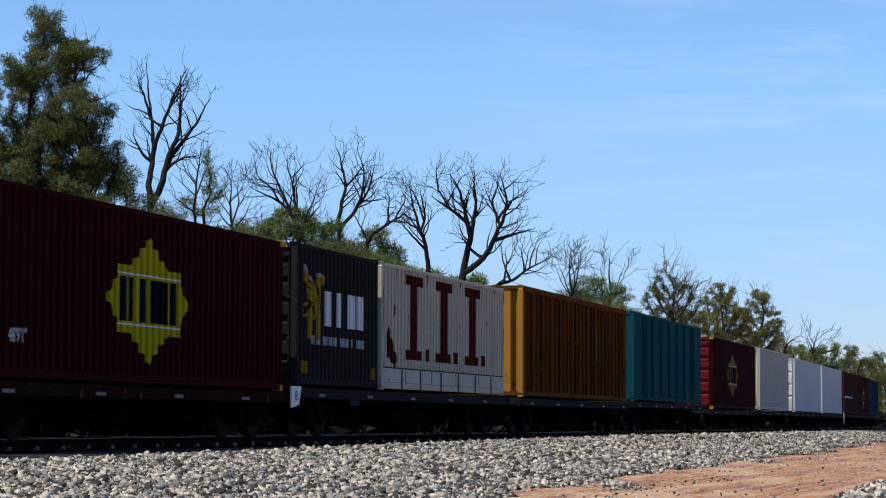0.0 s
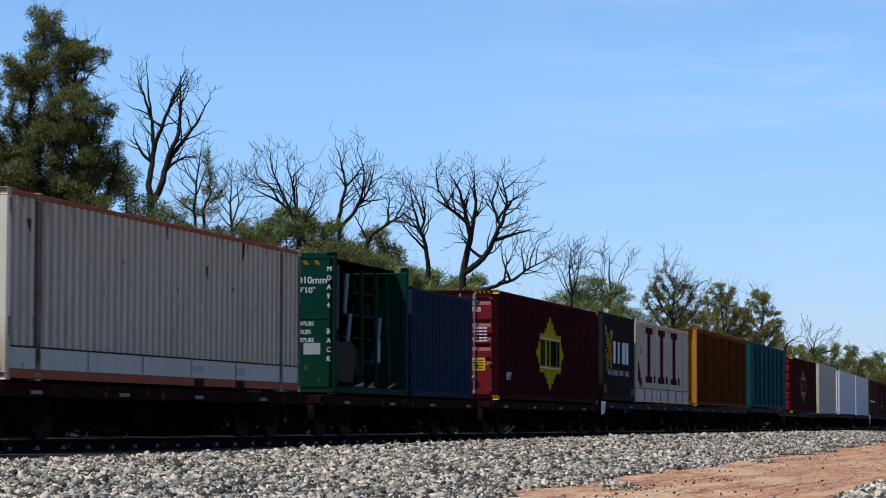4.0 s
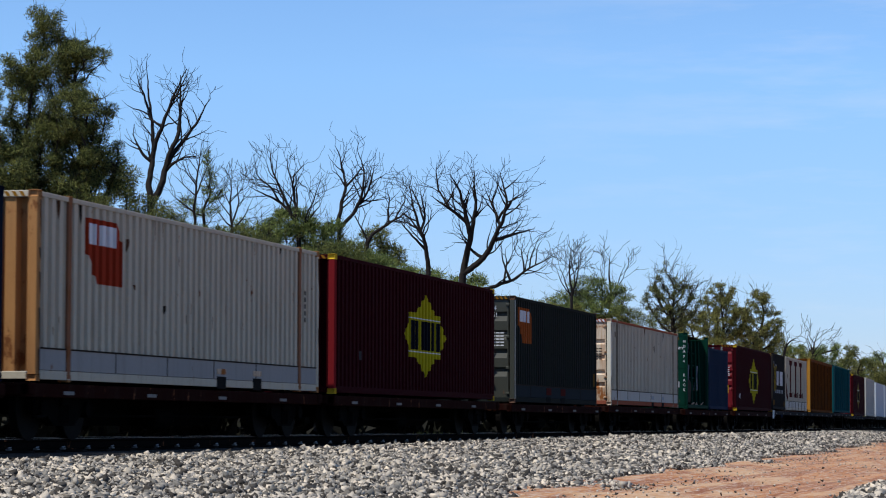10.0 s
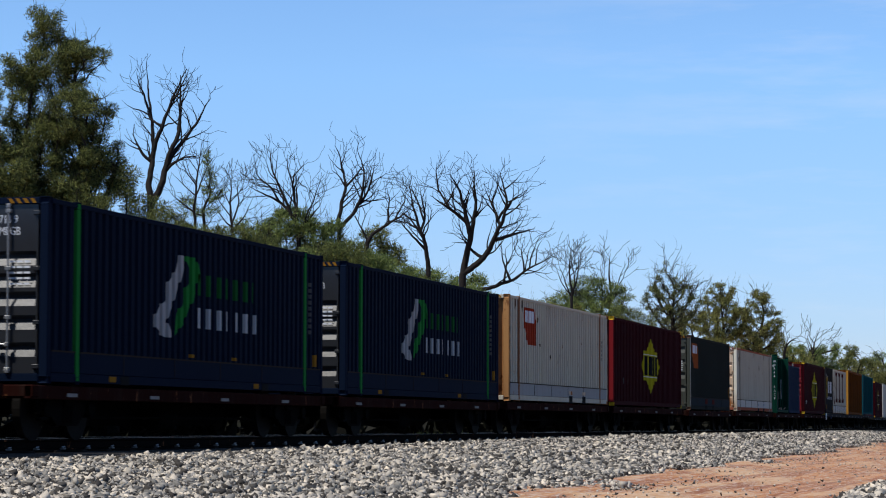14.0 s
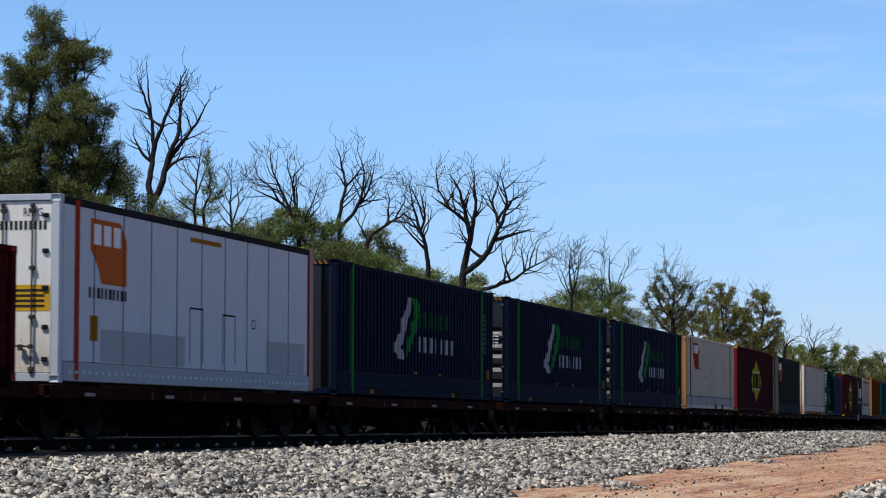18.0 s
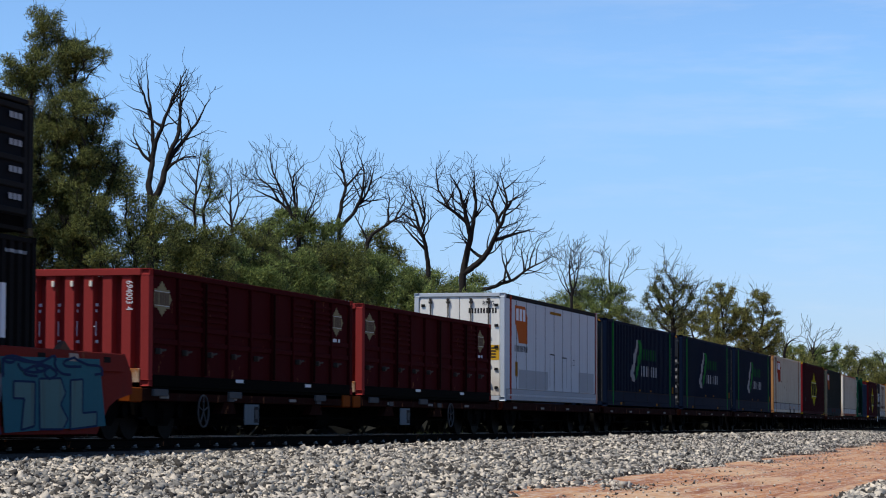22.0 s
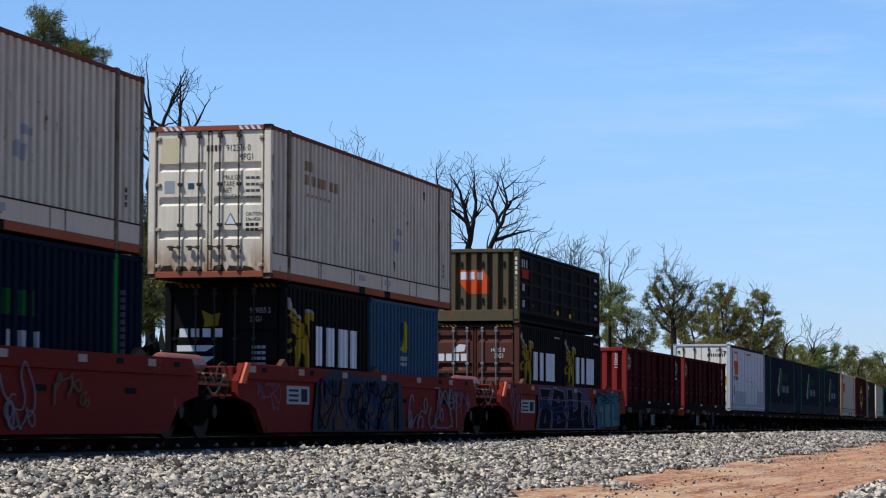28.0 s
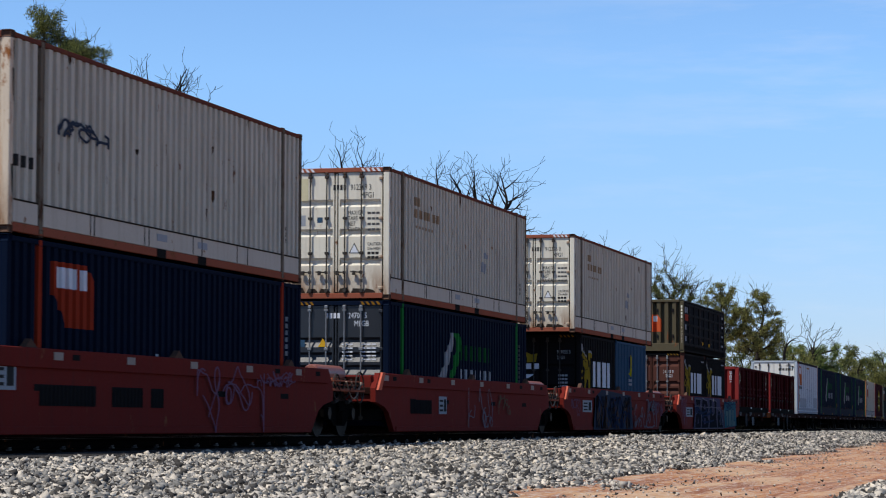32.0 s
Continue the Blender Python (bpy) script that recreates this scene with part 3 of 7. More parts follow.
# ---- containers ----
def casting():
    bm = box(0, 0.16, 0, 0.16, 0, 0.118, 0.006)
    for sgn in (0, 1):
        fs = [f for f in bm.faces if f.calc_area() > 0.01 and (f.normal.x < -0.9 if sgn == 0 else f.normal.y < -0.9)]
        for f in fs:
            bmesh.ops.inset_individual(bm, faces=[f], thickness=0.032, depth=-0.03)
    return bm


def lock_rod(h):
    def build():
        bm = tube((0, 0, 0.05), (0, 0, h - 0.05), 0.017, 8)
        for z in (0.06, h * 0.33, h * 0.62, h - 0.10):
            box(-0.022, 0.045, -0.045, 0.045, z - 0.03, z + 0.03, 0.006, bm)
        for z in (0.0, h - 0.06):
            box(-0.028, 0.03, -0.035, 0.035, z, z + 0.07, 0.01, bm)
        return bm
    return build


def handle():
    bm = tube((-0.03, 0.0, 0), (-0.03, 0.24, 0.012), 0.017, 6)
    box(-0.055, 0.02, -0.03, 0.03, -0.035, 0.035, 0.008, bm)
    return box(-0.045, 0.02, 0.13, 0.20, -0.06, 0.035, 0.006, bm)


def hinge():
    return box(-0.025, 0.03, -0.05, 0.05, -0.035, 0.035, 0.01)


def door_leaf(y0, y1, z0, z1, bands, depth=0.065, rise=0.16, slope=0.09):
    """A pressed-steel door leaf: flat panels with horizontal recesses; each has a sharp upper lip and a sloping lower side."""
    zs = [(z0, 0.0)]
    for b in sorted(bands):
        c = z0 + (z1 - z0) * b
        zs += [(c - rise / 2, 0.0), (c - rise / 2 + slope, depth), (c + rise / 2 - 0.055, depth), (c + rise / 2, 0.0)]
    zs.append((z1, 0.0))
    m = 0.03
    bm = bmesh.new()
    rows = []
    for z, d in zs:
        rows.append([bm.verts.new((dd, y, z)) for y, dd in ((y0, 0), (y0 + m, 0), (y0 + m + 0.012, d), (y1 - m - 0.012, d), (y1 - m, 0), (y1, 0))])
    for a, b in zip(rows, rows[1:]):
        for i in range(5):
            bm.faces.new((a[i + 1], a[i], b[i], b[i + 1]))
    back = [bm.verts.new((depth + 0.006, y, z)) for y, z in ((y0, z0), (y1, z0), (y1, z1), (y0, z1))]
    bm.faces.new(back)
    bm.faces.new((rows[0][0], *rows[0][1:], back[1], back[0]))
    bm.faces.new((*rows[-1][::-1], back[3], back[2]))
    bm.faces.new([r[0] for r in rows][::-1] + [back[0], back[3]])
    bm.faces.new([r[5] for r in rows] + [back[2], back[1]])
    return bm


def container(label, s, z, L, H, side, end=None, rear="doors", posts=False, band=None, frame_mat=None, W=2.5, pitch=0.30, depth=0.085,
              bands=(0.25, 0.5, 0.75), rods=None, rail_mat=None, group="", post_mat=None, cast_mat=None, hazard=True, roof_drop=0.0, rise=0.18, slope=0.05, y=SIDE_Y, top_mat=None):
    """A steel box container. Its own x runs along the train from its rear end, y away from the near side, z up from its floor."""
    end = end or side
    frame_mat = frame_mat or side
    rail_mat = rail_mat or side
    rods = rods or GALV
    c = train_thing("shipping_container", label, "container", s, z, y, group)
    f = trapezoid(pitch, depth)
    zb = 0.16
    zt = H - 0.09
    low = 0.50 if band else zb
    in40 = (L - 12.19) / 2
    cuts = [(0.17, in40 - 0.11), (in40 + 0.11, L - in40 - 0.11), (L - in40 + 0.11, L - 0.17)] if posts else [(0.17, L - 0.17)]
    for a, b in cuts:
        sheet("side_panel", f, a, b, low, zt, side, c, 0.012, 0.10)
        if band:
            bm = box(a, b, 0.004, 0.07, zb + 0.01, low, 0.008)
            part("lower_panel", bm, band, c, "plain flat lower side panel")
            part("panel_lip", box(a, b, -0.004, 0.006, low - 0.012, low + 0.014), GRIME, c, "dark grimy joint above the lower panel")
            k = a + 1.9
            while k < b - 0.8:
                part("panel_seam", box(k, k + 0.022, -0.003, 0.006, zb + 0.02, low - 0.014), GRIME, c)
                k += 2.45
    part("far_side_panel", box(0.14, L - 0.14, W - 0.05, W - 0.01, zb, zt), side, c)
    part("roof", box(0.05, L - 0.05, 0.03, W - 0.03, H - 0.055 - roof_drop, H - 0.025 - roof_drop), side, c)
    part("floor", box(0.05, L - 0.05, 0.05, W - 0.05, 0.06, 0.14), GREASE, c)
    part("front_panel", box(L - 0.10, L - 0.04, 0.14, W - 0.14, 0.12, H - 0.1), end, c)
    for yy in (0.0, W - 0.07):
        part("bottom_rail", box(0.16, L - 0.16, yy + 0.003, yy + 0.07, 0.03, 0.165, 0.006), rail_mat, c)
        part("top_rail", box(0.16, L - 0.16, yy + 0.003, yy + 0.06, H - 0.095, H - 0.02, 0.006), top_mat or side, c)
    if posts:
        for xx in (in40, L - in40):
            part("side_post", box(xx - 0.07, xx + 0.07, -0.002, 0.08, 0.05, H - 0.02, 0.008), post_mat or side, c)
            for zz in (0.0, H - 0.118):
                shared("corner_casting", "casting", casting, cast_mat or frame_mat, c, pose(xx - 0.08, -0.006, zz))
    for yy in (0.0, W - 0.14):
        for xx in (0.0, L - 0.14):
            near = yy == 0.0
            part("corner_post", box(xx, xx + 0.14, yy, yy + 0.14, 0.10, H - 0.10, 0.012), frame_mat if xx == 0.0 else (post_mat if post_mat is GRIMY_POST and near else side), c)
    for xx in (-0.004, L - 0.156):
        for yy in (-0.004, W - 0.156):
            for zz in (0.0, H - 0.118):
                shared("corner_casting", "casting", casting, cast_mat or frame_mat, c, (xx, yy, zz))
    part("rear_header", box(0.0, 0.12, 0.156, W - 0.156, H - 0.11, H - 0.01, 0.008), rail_mat, c)
    part("rear_sill", box(0.0, 0.14, 0.156, W - 0.156, 0.03, 0.15, 0.008), rail_mat, c)
    part("front_header", box(L - 0.12, L, 0.156, W - 0.156, H - 0.11, H - 0.01, 0.008), rail_mat, c)
    part("front_sill", box(L - 0.14, L, 0.156, W - 0.156, 0.03, 0.15, 0.008), rail_mat, c)
    if hazard:
        for ya, yb in ((0.2, 0.75), (W - 0.75, W - 0.2)):
            bars = []
            k = ya
            while k < yb - 0.08:
                bars.append([(k, 0), (k + 0.06, 0), (k + 0.11, 0.075), (k + 0.05, 0.075)])
                k += 0.12
            decal("hazard_stripe", [[(-p[0], p[1]) for p in b] for b in bars], flat, 0, H - 0.1, LOGO_WHITE if band and rail_mat is RUST_RAIL else DIM_CAUTION, c, 0.0, "y", 0.003)
    if rear == "doors":
        z0, z1 = 0.155, H - 0.115
        mid = W / 2
        part("door_seal", box(0.145, 0.165, 0.14, W - 0.14, 0.14, H - 0.10), TARP, c, "black rubber door seal")
        part("cover_strip", box(0.04, 0.075, mid - 0.02, mid + 0.02, z0 + 0.02, z1 - 0.02, 0.004), end, c)
        for ya, yb in ((0.182, mid - 0.05), (mid + 0.05, W - 0.182)):
            d = part("door", door_leaf(ya, yb, z0, z1, bands, 0.055, rise, slope), end, c, at=(0.035, 0, 0))
            for q in ((0.46, 0.84) if ya < mid - 0.3 else (0.16, 0.54)):
                yr = ya + (yb - ya) * q
                shared("lock_rod", ("rod", round(z1 - z0, 2)), lock_rod(z1 - z0), rods, d, (-0.05, yr, z0))
                shared("door_handle", "handle", handle, rods, d, (-0.055, yr, z0 + (z1 - z0) * 0.17))
            for q in (0.04, 0.30, 0.62, 0.95):
                yh = ya + 0.02 if ya < mid - 0.3 else yb - 0.02
                shared("hinge", "hinge", hinge, end, d, (-0.01, yh, z0 + (z1 - z0) * q))
    elif rear == "ribs":
        sheet("rear_panel", trapezoid(0.36, 0.14), 0.15, W - 0.15, 0.15, H - 0.115, end, c, 0.03, 0.20, "y")
    else:
        part("rear_panel", box(0.03, 0.10, 0.15, W - 0.15, 0.15, H - 0.115, 0.004), end, c)
    return c, f


def rust_runs(c, f, L, H, seed, n=10, posts=True):
    """Rust and grime that has run down from rails, posts and dents, each run a part of its own."""
    rng = random.Random(seed)
    in40 = (L - 12.19) / 2
    for k in range(n):
        u = rng.uniform(0.5, L - 0.5)
        top = H - 0.1 if rng.random() < 0.45 else rng.uniform(0.8, H - 0.3)
        ln, w = rng.uniform(0.06, 0.30) * (1.5 if top > H - 0.2 else 1), rng.uniform(0.006, 0.018)
        q = [(-w, 0), (w, 0), (w * 0.8, -ln * 0.5), (0, -ln), (-w * 0.6, -ln * 0.6)]
        decal("rust_run", [q], f, u, top, RUST_RUN if rng.random() < 0.6 else GRIME, c, HY)
    for u in (0.055, L - 0.10):
        z = H - 0.15
        while z > 0.4:
            ln = rng.uniform(0.15, 0.6)
            if rng.random() < 0.7:
                w = rng.uniform(0.03, 0.075)
                q = [(0.075 - w, 0), (0.075, 0.0), (0.075, -ln), (0.075 - w * 0.6, -ln * 0.7)]
                decal("grime_edge", [q], flat, u, z, RUST_RUN if rng.random() < 0.35 else GRIME, c, 0.0)
            z -= ln + rng.uniform(0.0, 0.2)


def star(w, h):
    """A stepped eight-pointed badge."""
    k = []
    for sx, sy in ((1, 1), (1, -1), (-1, -1), (-1, 1)):
        q = [(0.0, 1.0), (0.10, 0.84), (0.22, 0.80), (0.24, 0.68), (0.40, 0.62), (0.42, 0.52), (0.74, 0.52), (0.74, 0.30), (0.84, 0.22), (0.86, 0.12), (1.0, 0.0)]
        q = [(sx * a * w / 2, sy * b * h / 2) for a, b in q]
        k += q[:-1] if sx * sy > 0 else q[::-1][:-1]
    return k


def badge(c, f, u, v, w, h, y=0.012, steps=True, back=LOGO_YELLOW, bar=LOGO_NAVY):
    """The yellow badge with six dark bars across it."""
    b = decal("painted_badge", [star(w, h)], f, u, v, back, c, y, label="yellow stepped star badge" if back is LOGO_YELLOW else "worn pale stepped star badge")
    bw = w * 0.70 / 6
    bars = [rect(-w * 0.35 + i * bw, -h * 0.17, bw * (0.86 if i in (0, 2, 3, 4, 5) else 0.45), h * 0.34) for i in range(6)]
    for q in bars:
        decal("painted_bar", [q], f, u, v, bar, c, y, proud=0.007, label="dark bar on the badge")
    for q in (0.19, -0.20):
        decal("painted_line", [rect(-w * 0.37, h * q, w * 0.74, h * 0.012)], f, u, v, LOGO_WHITE, c, y, proud=0.007)
    return b


def shield(c, f, u, v, w, h, mat, y=0.012, axis="x", ink=LOGO_WHITE, proud=0.004):
    """The orange shield with three white blocks in its upper half."""
    poly = [(0, h), (w * 0.82, h), (w, h * 0.72), (w, 0), (w * 0.30, 0), (w * 0.22, h * 0.22), (0.08 * w, h * 0.42), (0, h * 0.5)]
    decal("painted_shield", [poly], f, u, v, mat, c, y, axis, proud, label="orange painted shield")
    bars = [rect(w * 0.08 + k * w * 0.27, h * 0.60, w * 0.20, h * 0.32) for k in range(3)]
    for q in bars:
        decal("painted_block", [q], f, u, v, ink, c, y, axis, proud + 0.003, label="white painted block")


def blocks(c, f, u, v, w, h, count, mat, y=0.012, axis="x", fill=0.72, proud=0.004, lean=0.0, name="painted_blocks", label=""):
    """A row of plain upright blocks where a painted word stands."""
    p = w / count
    for i in range(count):
        decal("painted_block", [rect(p * i, 0, p * fill * (0.7 if (i + count) % 3 else 1.0), h, lean)], f, u, v, mat, c, y, axis, proud, label=label)


def emblem(c, f, u, v, w, h, y=0.012, mat=LOGO_GOLD):
    """A golden emblem: a raised wing over an upright body, with pale edges and dark gaps between the feathers."""
    wing = [(0.40, 0.46), (0.24, 0.52), (0.16, 0.62), (0.20, 0.66), (0.08, 0.74), (0.12, 0.79), (0.03, 0.88), (0.06, 1.0), (0.16, 0.86), (0.30, 0.78), (0.48, 0.72), (0.60, 0.62), (0.56, 0.48)]
    body = [(0.24, 0.0), (0.30, 0.20), (0.26, 0.34), (0.40, 0.45), (0.58, 0.47), (0.64, 0.60), (0.60, 0.74), (0.66, 0.82), (0.84, 0.84), (0.96, 0.78), (0.92, 0.70), (0.84, 0.72), (0.82, 0.54),
            (0.76, 0.40), (0.80, 0.22), (0.76, 0.0), (0.66, 0.0), (0.66, 0.22), (0.54, 0.28), (0.44, 0.20), (0.36, 0.0)]
    tail = [(0.24, 0.30), (0.08, 0.26), (0.0, 0.34), (0.06, 0.44), (0.22, 0.46), (0.24, 0.43), (0.10, 0.40), (0.06, 0.34), (0.10, 0.30), (0.24, 0.34)]
    at = lambda q: [(a * w, b * h) for a, b in q]
    made = decal("painted_emblem", [at(wing)], f, u, v, mat, c, y, label="faded golden wing of an emblem")
    for q in (body, tail):
        decal("painted_emblem", [at(q)], f, u, v, mat, c, y, proud=0.0045, label="faded golden emblem")
    for q in ([(0.06, 1.0), (0.03, 0.90), (0.10, 0.80), (0.13, 0.86), (0.30, 0.76), (0.48, 0.70), (0.50, 0.73), (0.30, 0.80), (0.16, 0.89)], [(0.66, 0.80), (0.84, 0.82), (0.95, 0.77), (0.93, 0.81), (0.84, 0.86), (0.68, 0.85)]):
        decal("emblem_edge", [at(q)], f, u, v, WORN_WHITE, c, y, proud=0.007, label="pale worn edge of an emblem")
    for q in ([(0.20, 0.66), (0.44, 0.60), (0.44, 0.62), (0.20, 0.68)], [(0.14, 0.78), (0.42, 0.68), (0.42, 0.70), (0.14, 0.80)], [(0.46, 0.42), (0.52, 0.26), (0.55, 0.28), (0.50, 0.43)], [(0.66, 0.66), (0.74, 0.40), (0.77, 0.42), (0.70, 0.67)]):
        decal("emblem_gap", [at(q)], f, u, v, GRIME, c, y, proud=0.008, label="dark gap in an emblem")
    return made


def marks(c, polys, mat, y0, z0, x=0.035, name="stencil_mark"):
    """Small stencilled bars on an end wall; u runs from y0 towards the near side."""
    return decal(name, polys, flat, y0, z0, mat, c, x, "y", 0.004)


def bar_rows(w, rows, gap=0.09, h=0.05, cut=0.0):
    out = []
    for i in range(rows):
        for k in range(3):
            out.append(rect(k * w / 3, -i * gap, w / 3 * 0.82, h))
    return out


def door_data(c, W, H, ink, code, number="", x=0.035):
    """The stencilled figures on a door: readable codes, and bars for the small print."""
    if number:
        lettering("stencil_number", number, 0.13, ink, c, (x - 0.002, W * 0.385, H - 0.40), "rear", 0.75)
        marks(c, [rect(k * 0.09, 0, 0.06, 0.12) for k in range(4)], ink, W * 0.385 + 0.52, H - 0.40)
    lettering("stencil_code", code, 0.13, ink, c, (x - 0.002, W * 0.33, H - 0.58), "rear", 0.75)
    marks(c, bar_rows(0.26, 5, 0.085, 0.032), ink, W * 0.44, H * 0.64 + 0.02)
    marks(c, bar_rows(0.36, 5, 0.085, 0.032), ink, W * 0.26, H * 0.64 + 0.02)


HY = 0.012
PATCH_BARS = [rect(0, 0, 0.6, 0.06), rect(0, 0.12, 0.6, 0.06)]


def side_marks(c, f, u, v, n, mat, h=0.10):
    decal("stencil_mark", [rect(0, i * h * 1.5, 0.10, h) for i in range(n)], f, u, v, mat, c, HY)


def build_first_containers():
    # far ones, ahead
    c, f = container("dark blue steel container far up the train", 349.2, 1.02, 14.6, 2.95, BLUE)
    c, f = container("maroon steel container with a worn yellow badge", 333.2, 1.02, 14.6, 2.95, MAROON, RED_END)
    badge(c, f, 5.5, 1.3, 3.0, 1.8, back=WORN_BADGE)
    c, f = container("dull brown steel container with a pale stripe", 314.9, 1.02, 16.8, 2.92, DULL_BROWN, RED_END)
    decal("painted_line", [rect(0.4, 1.1, 8.5, 0.12)], f, 0, 0, LOGO_WHITE, c, HY)
    for s in (295.2, 276.9):
        c, f = container("white smooth-sided refrigerated container with rear doors", s, 0.97, 16.8, 2.91, REEFER, REEFER_END, pitch=0.6, depth=0.008, hazard=False, rods=DARK_ROD)
        marks(c, [rect(0, 0, 0.6, 0.5)], CAUTION, 0.95, 1.1)
    c, f = container("pale grey ribbed steel container with streaks", 259.3, 0.97, 13.8, 3.00, WHITE_BAND, CREAM, "ribs", hazard=False)
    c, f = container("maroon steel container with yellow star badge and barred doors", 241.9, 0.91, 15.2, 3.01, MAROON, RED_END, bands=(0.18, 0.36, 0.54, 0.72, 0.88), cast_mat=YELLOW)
    badge(c, f, 6.7, 1.5, 3.9, 2.0, back=WORN_BADGE)
    c, f = container("plain teal steel container with flat ribbed sides", 221.8, 1.06, 16.3, 3.07, TEAL, TEAL, "flat", pitch=2.2, depth=0.004, hazard=False)
    for k in range(1, 8):
        for dx in ((0.0,) if k in (2, 3, 4, 5, 6) else (0.0, 0.5)):
            part("side_rib", box(15.5 * k / 8 + dx - 0.06, 15.5 * k / 8 + dx + 0.06, -0.07, 0.02, 0.16, 2.96, 0.015), TEAL, c)
    c, f = container("rust-streaked ochre steel container with dark patches", 203.5, 1.00, 16.6, 3.08, OCHRE, ORANGE_END, "ribs", frame_mat=ORANGE_END, pitch=1.35, depth=0.05, hazard=False)
    rusty = random.Random(4)
    for k in range(1, 26):
        x = 16.4 * k / 26 + rusty.uniform(-0.06, 0.06)
        part("side_rib", box(x - 0.05, x + 0.05, -0.05, 0.02, 0.16, 2.99, 0.012), OCHRE if k % 4 else OCHRE_DARK, c, "rust-streaked side rib")
    for k in range(22):
        x, z = rusty.uniform(0.4, 15.6), rusty.uniform(0.18, 1.0)
        wd, top = rusty.uniform(0.06, 0.34), rusty.uniform(1.3, 2.95)
        decal("rust_patch", [[(x, z), (x + wd, z + rusty.uniform(0, 0.3)), (x + wd * 0.9, top - rusty.uniform(0, 0.5)), (x + wd * 0.3, top)]], f, 0, 0, OCHRE_DARK, c, HY, proud=0.003 + 0.0004 * k)
    part("upper_rail", box(0.1, 16.3, -0.06, 0.0, 2.90, 3.06, 0.01), OCHRE, c, "ochre upper side rail")
    decal("pale_patch", [rect(10.6, 1.1, 0.7, 1.2), rect(11.8, 1.0, 0.5, 1.2)], f, 0, 0, DULL_PATCH, c, HY, label="worn pale grey patch")
    # white container with three tall maroon letters' shapes
    c, f = container("white ribbed container with tall maroon painted strokes", 188.7, 1.00, 12.4, 2.85, WHITE, WHITE, "flat", band=WHITE_BAND, hazard=False)
    rust_runs(c, f, 12.4, 2.85, 7, 40, False)
    for u in (2.1, 5.0, 8.0):
        polys = [[(0.0, 0.0), (1.5, 0.0), (1.5, 0.22), (1.15, 0.22), (1.15, 1.72), (1.6, 1.72), (1.6, 1.95), (0.0, 1.95), (0.0, 1.72), (0.4, 1.72), (0.4, 0.22), (0.0, 0.22)]]
        decal("painted_bar", polys, f, u, 0.72, LOGO_MAROON, c, HY, label="tall maroon painted bar")
        decal("painted_dot", [rect(1.85, 0, 0.35, 0.28)], f, u, 0.72, LOGO_MAROON, c, HY)
    decal("painted_sweep", [[(0.55, 0.75), (1.2, 0.5), (1.35, 0.72), (0.6, 1.45)]], f, 0, 0, LOGO_MAROON, c, HY)
    for u in (1.7, 3.4, 5.4, 7.2, 9.0, 10.8):
        part("pocket_edge", box(u, u + 0.10, -0.006, 0.01, 0.03, 0.47), INK, c)
    # short dark grey container with a golden emblem
    c, f = container("dark grey short container with a faded golden emblem", 182.3, 1.0, 6.06, 2.85, SHORT_GREY, CHAR, bands=(0.15, 0.3, 0.45, 0.6, 0.75, 0.9), rods=GALV)
    emblem(c, f, 0.4, 0.95, 1.6, 1.6)
    blocks(c, f, 2.0, 1.25, 3.3, 0.72, 4, LOGO_WHITE, label="white painted blocks")
    blocks(c, f, 1.0, 0.85, 4.2, 0.18, 10, GREY_PATCH)
    decal("caution_label", [rect(0.3, 0.25, 0.45, 0.25), rect(5.5, 0.2, 0.35, 0.25)], f, 0, 0, DIM_CAUTION, c, HY, label="yellow caution label")
    marks(c, [rect(0, 0, 0.3, 0.4)], CAUTION, 0.95, 0.7)
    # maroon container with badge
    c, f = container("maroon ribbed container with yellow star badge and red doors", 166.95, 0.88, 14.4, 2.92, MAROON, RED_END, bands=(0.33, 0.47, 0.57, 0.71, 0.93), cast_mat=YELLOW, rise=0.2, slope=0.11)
    badge(c, f, 6.95, 1.40, 4.1, 2.14)
    lettering("stencil_size", "48'9'1\"", 0.22, LOGO_WHITE, c, (1.02, HY - 0.006, 0.55), "side", 0.8)
    door_data(c, 2.5, 2.92, LOGO_WHITE, "MFGB", "081347")
    marks(c, [rect(0, 0, 0.42, 0.34)], CAUTION, 0.78, 0.78, name="caution_label")
    marks(c, [rect(0.04, 0.05 + 0.07 * k, 0.33, 0.025) for k in range(4)], INK, 0.78, 0.78, 0.032)
    side_marks(c, f, 13.4, 1.6, 5, CHAR)
    # short navy container
    c, f = container("plain dull navy blue short ribbed container", 157.9, 0.86, 6.06, 2.56, BLUE, BLUE, hazard=False)
    side_marks(c, f, 5.4, 1.0, 9, DIM_MARK, 0.07)


BOARD_BROWN = surface("grey_brown_board", (0.035, 0.030, 0.026), 0.8, dirty=0.5)
BOARD_GREY = surface("strap_cloth", (0.14, 0.17, 0.20), 0.8)


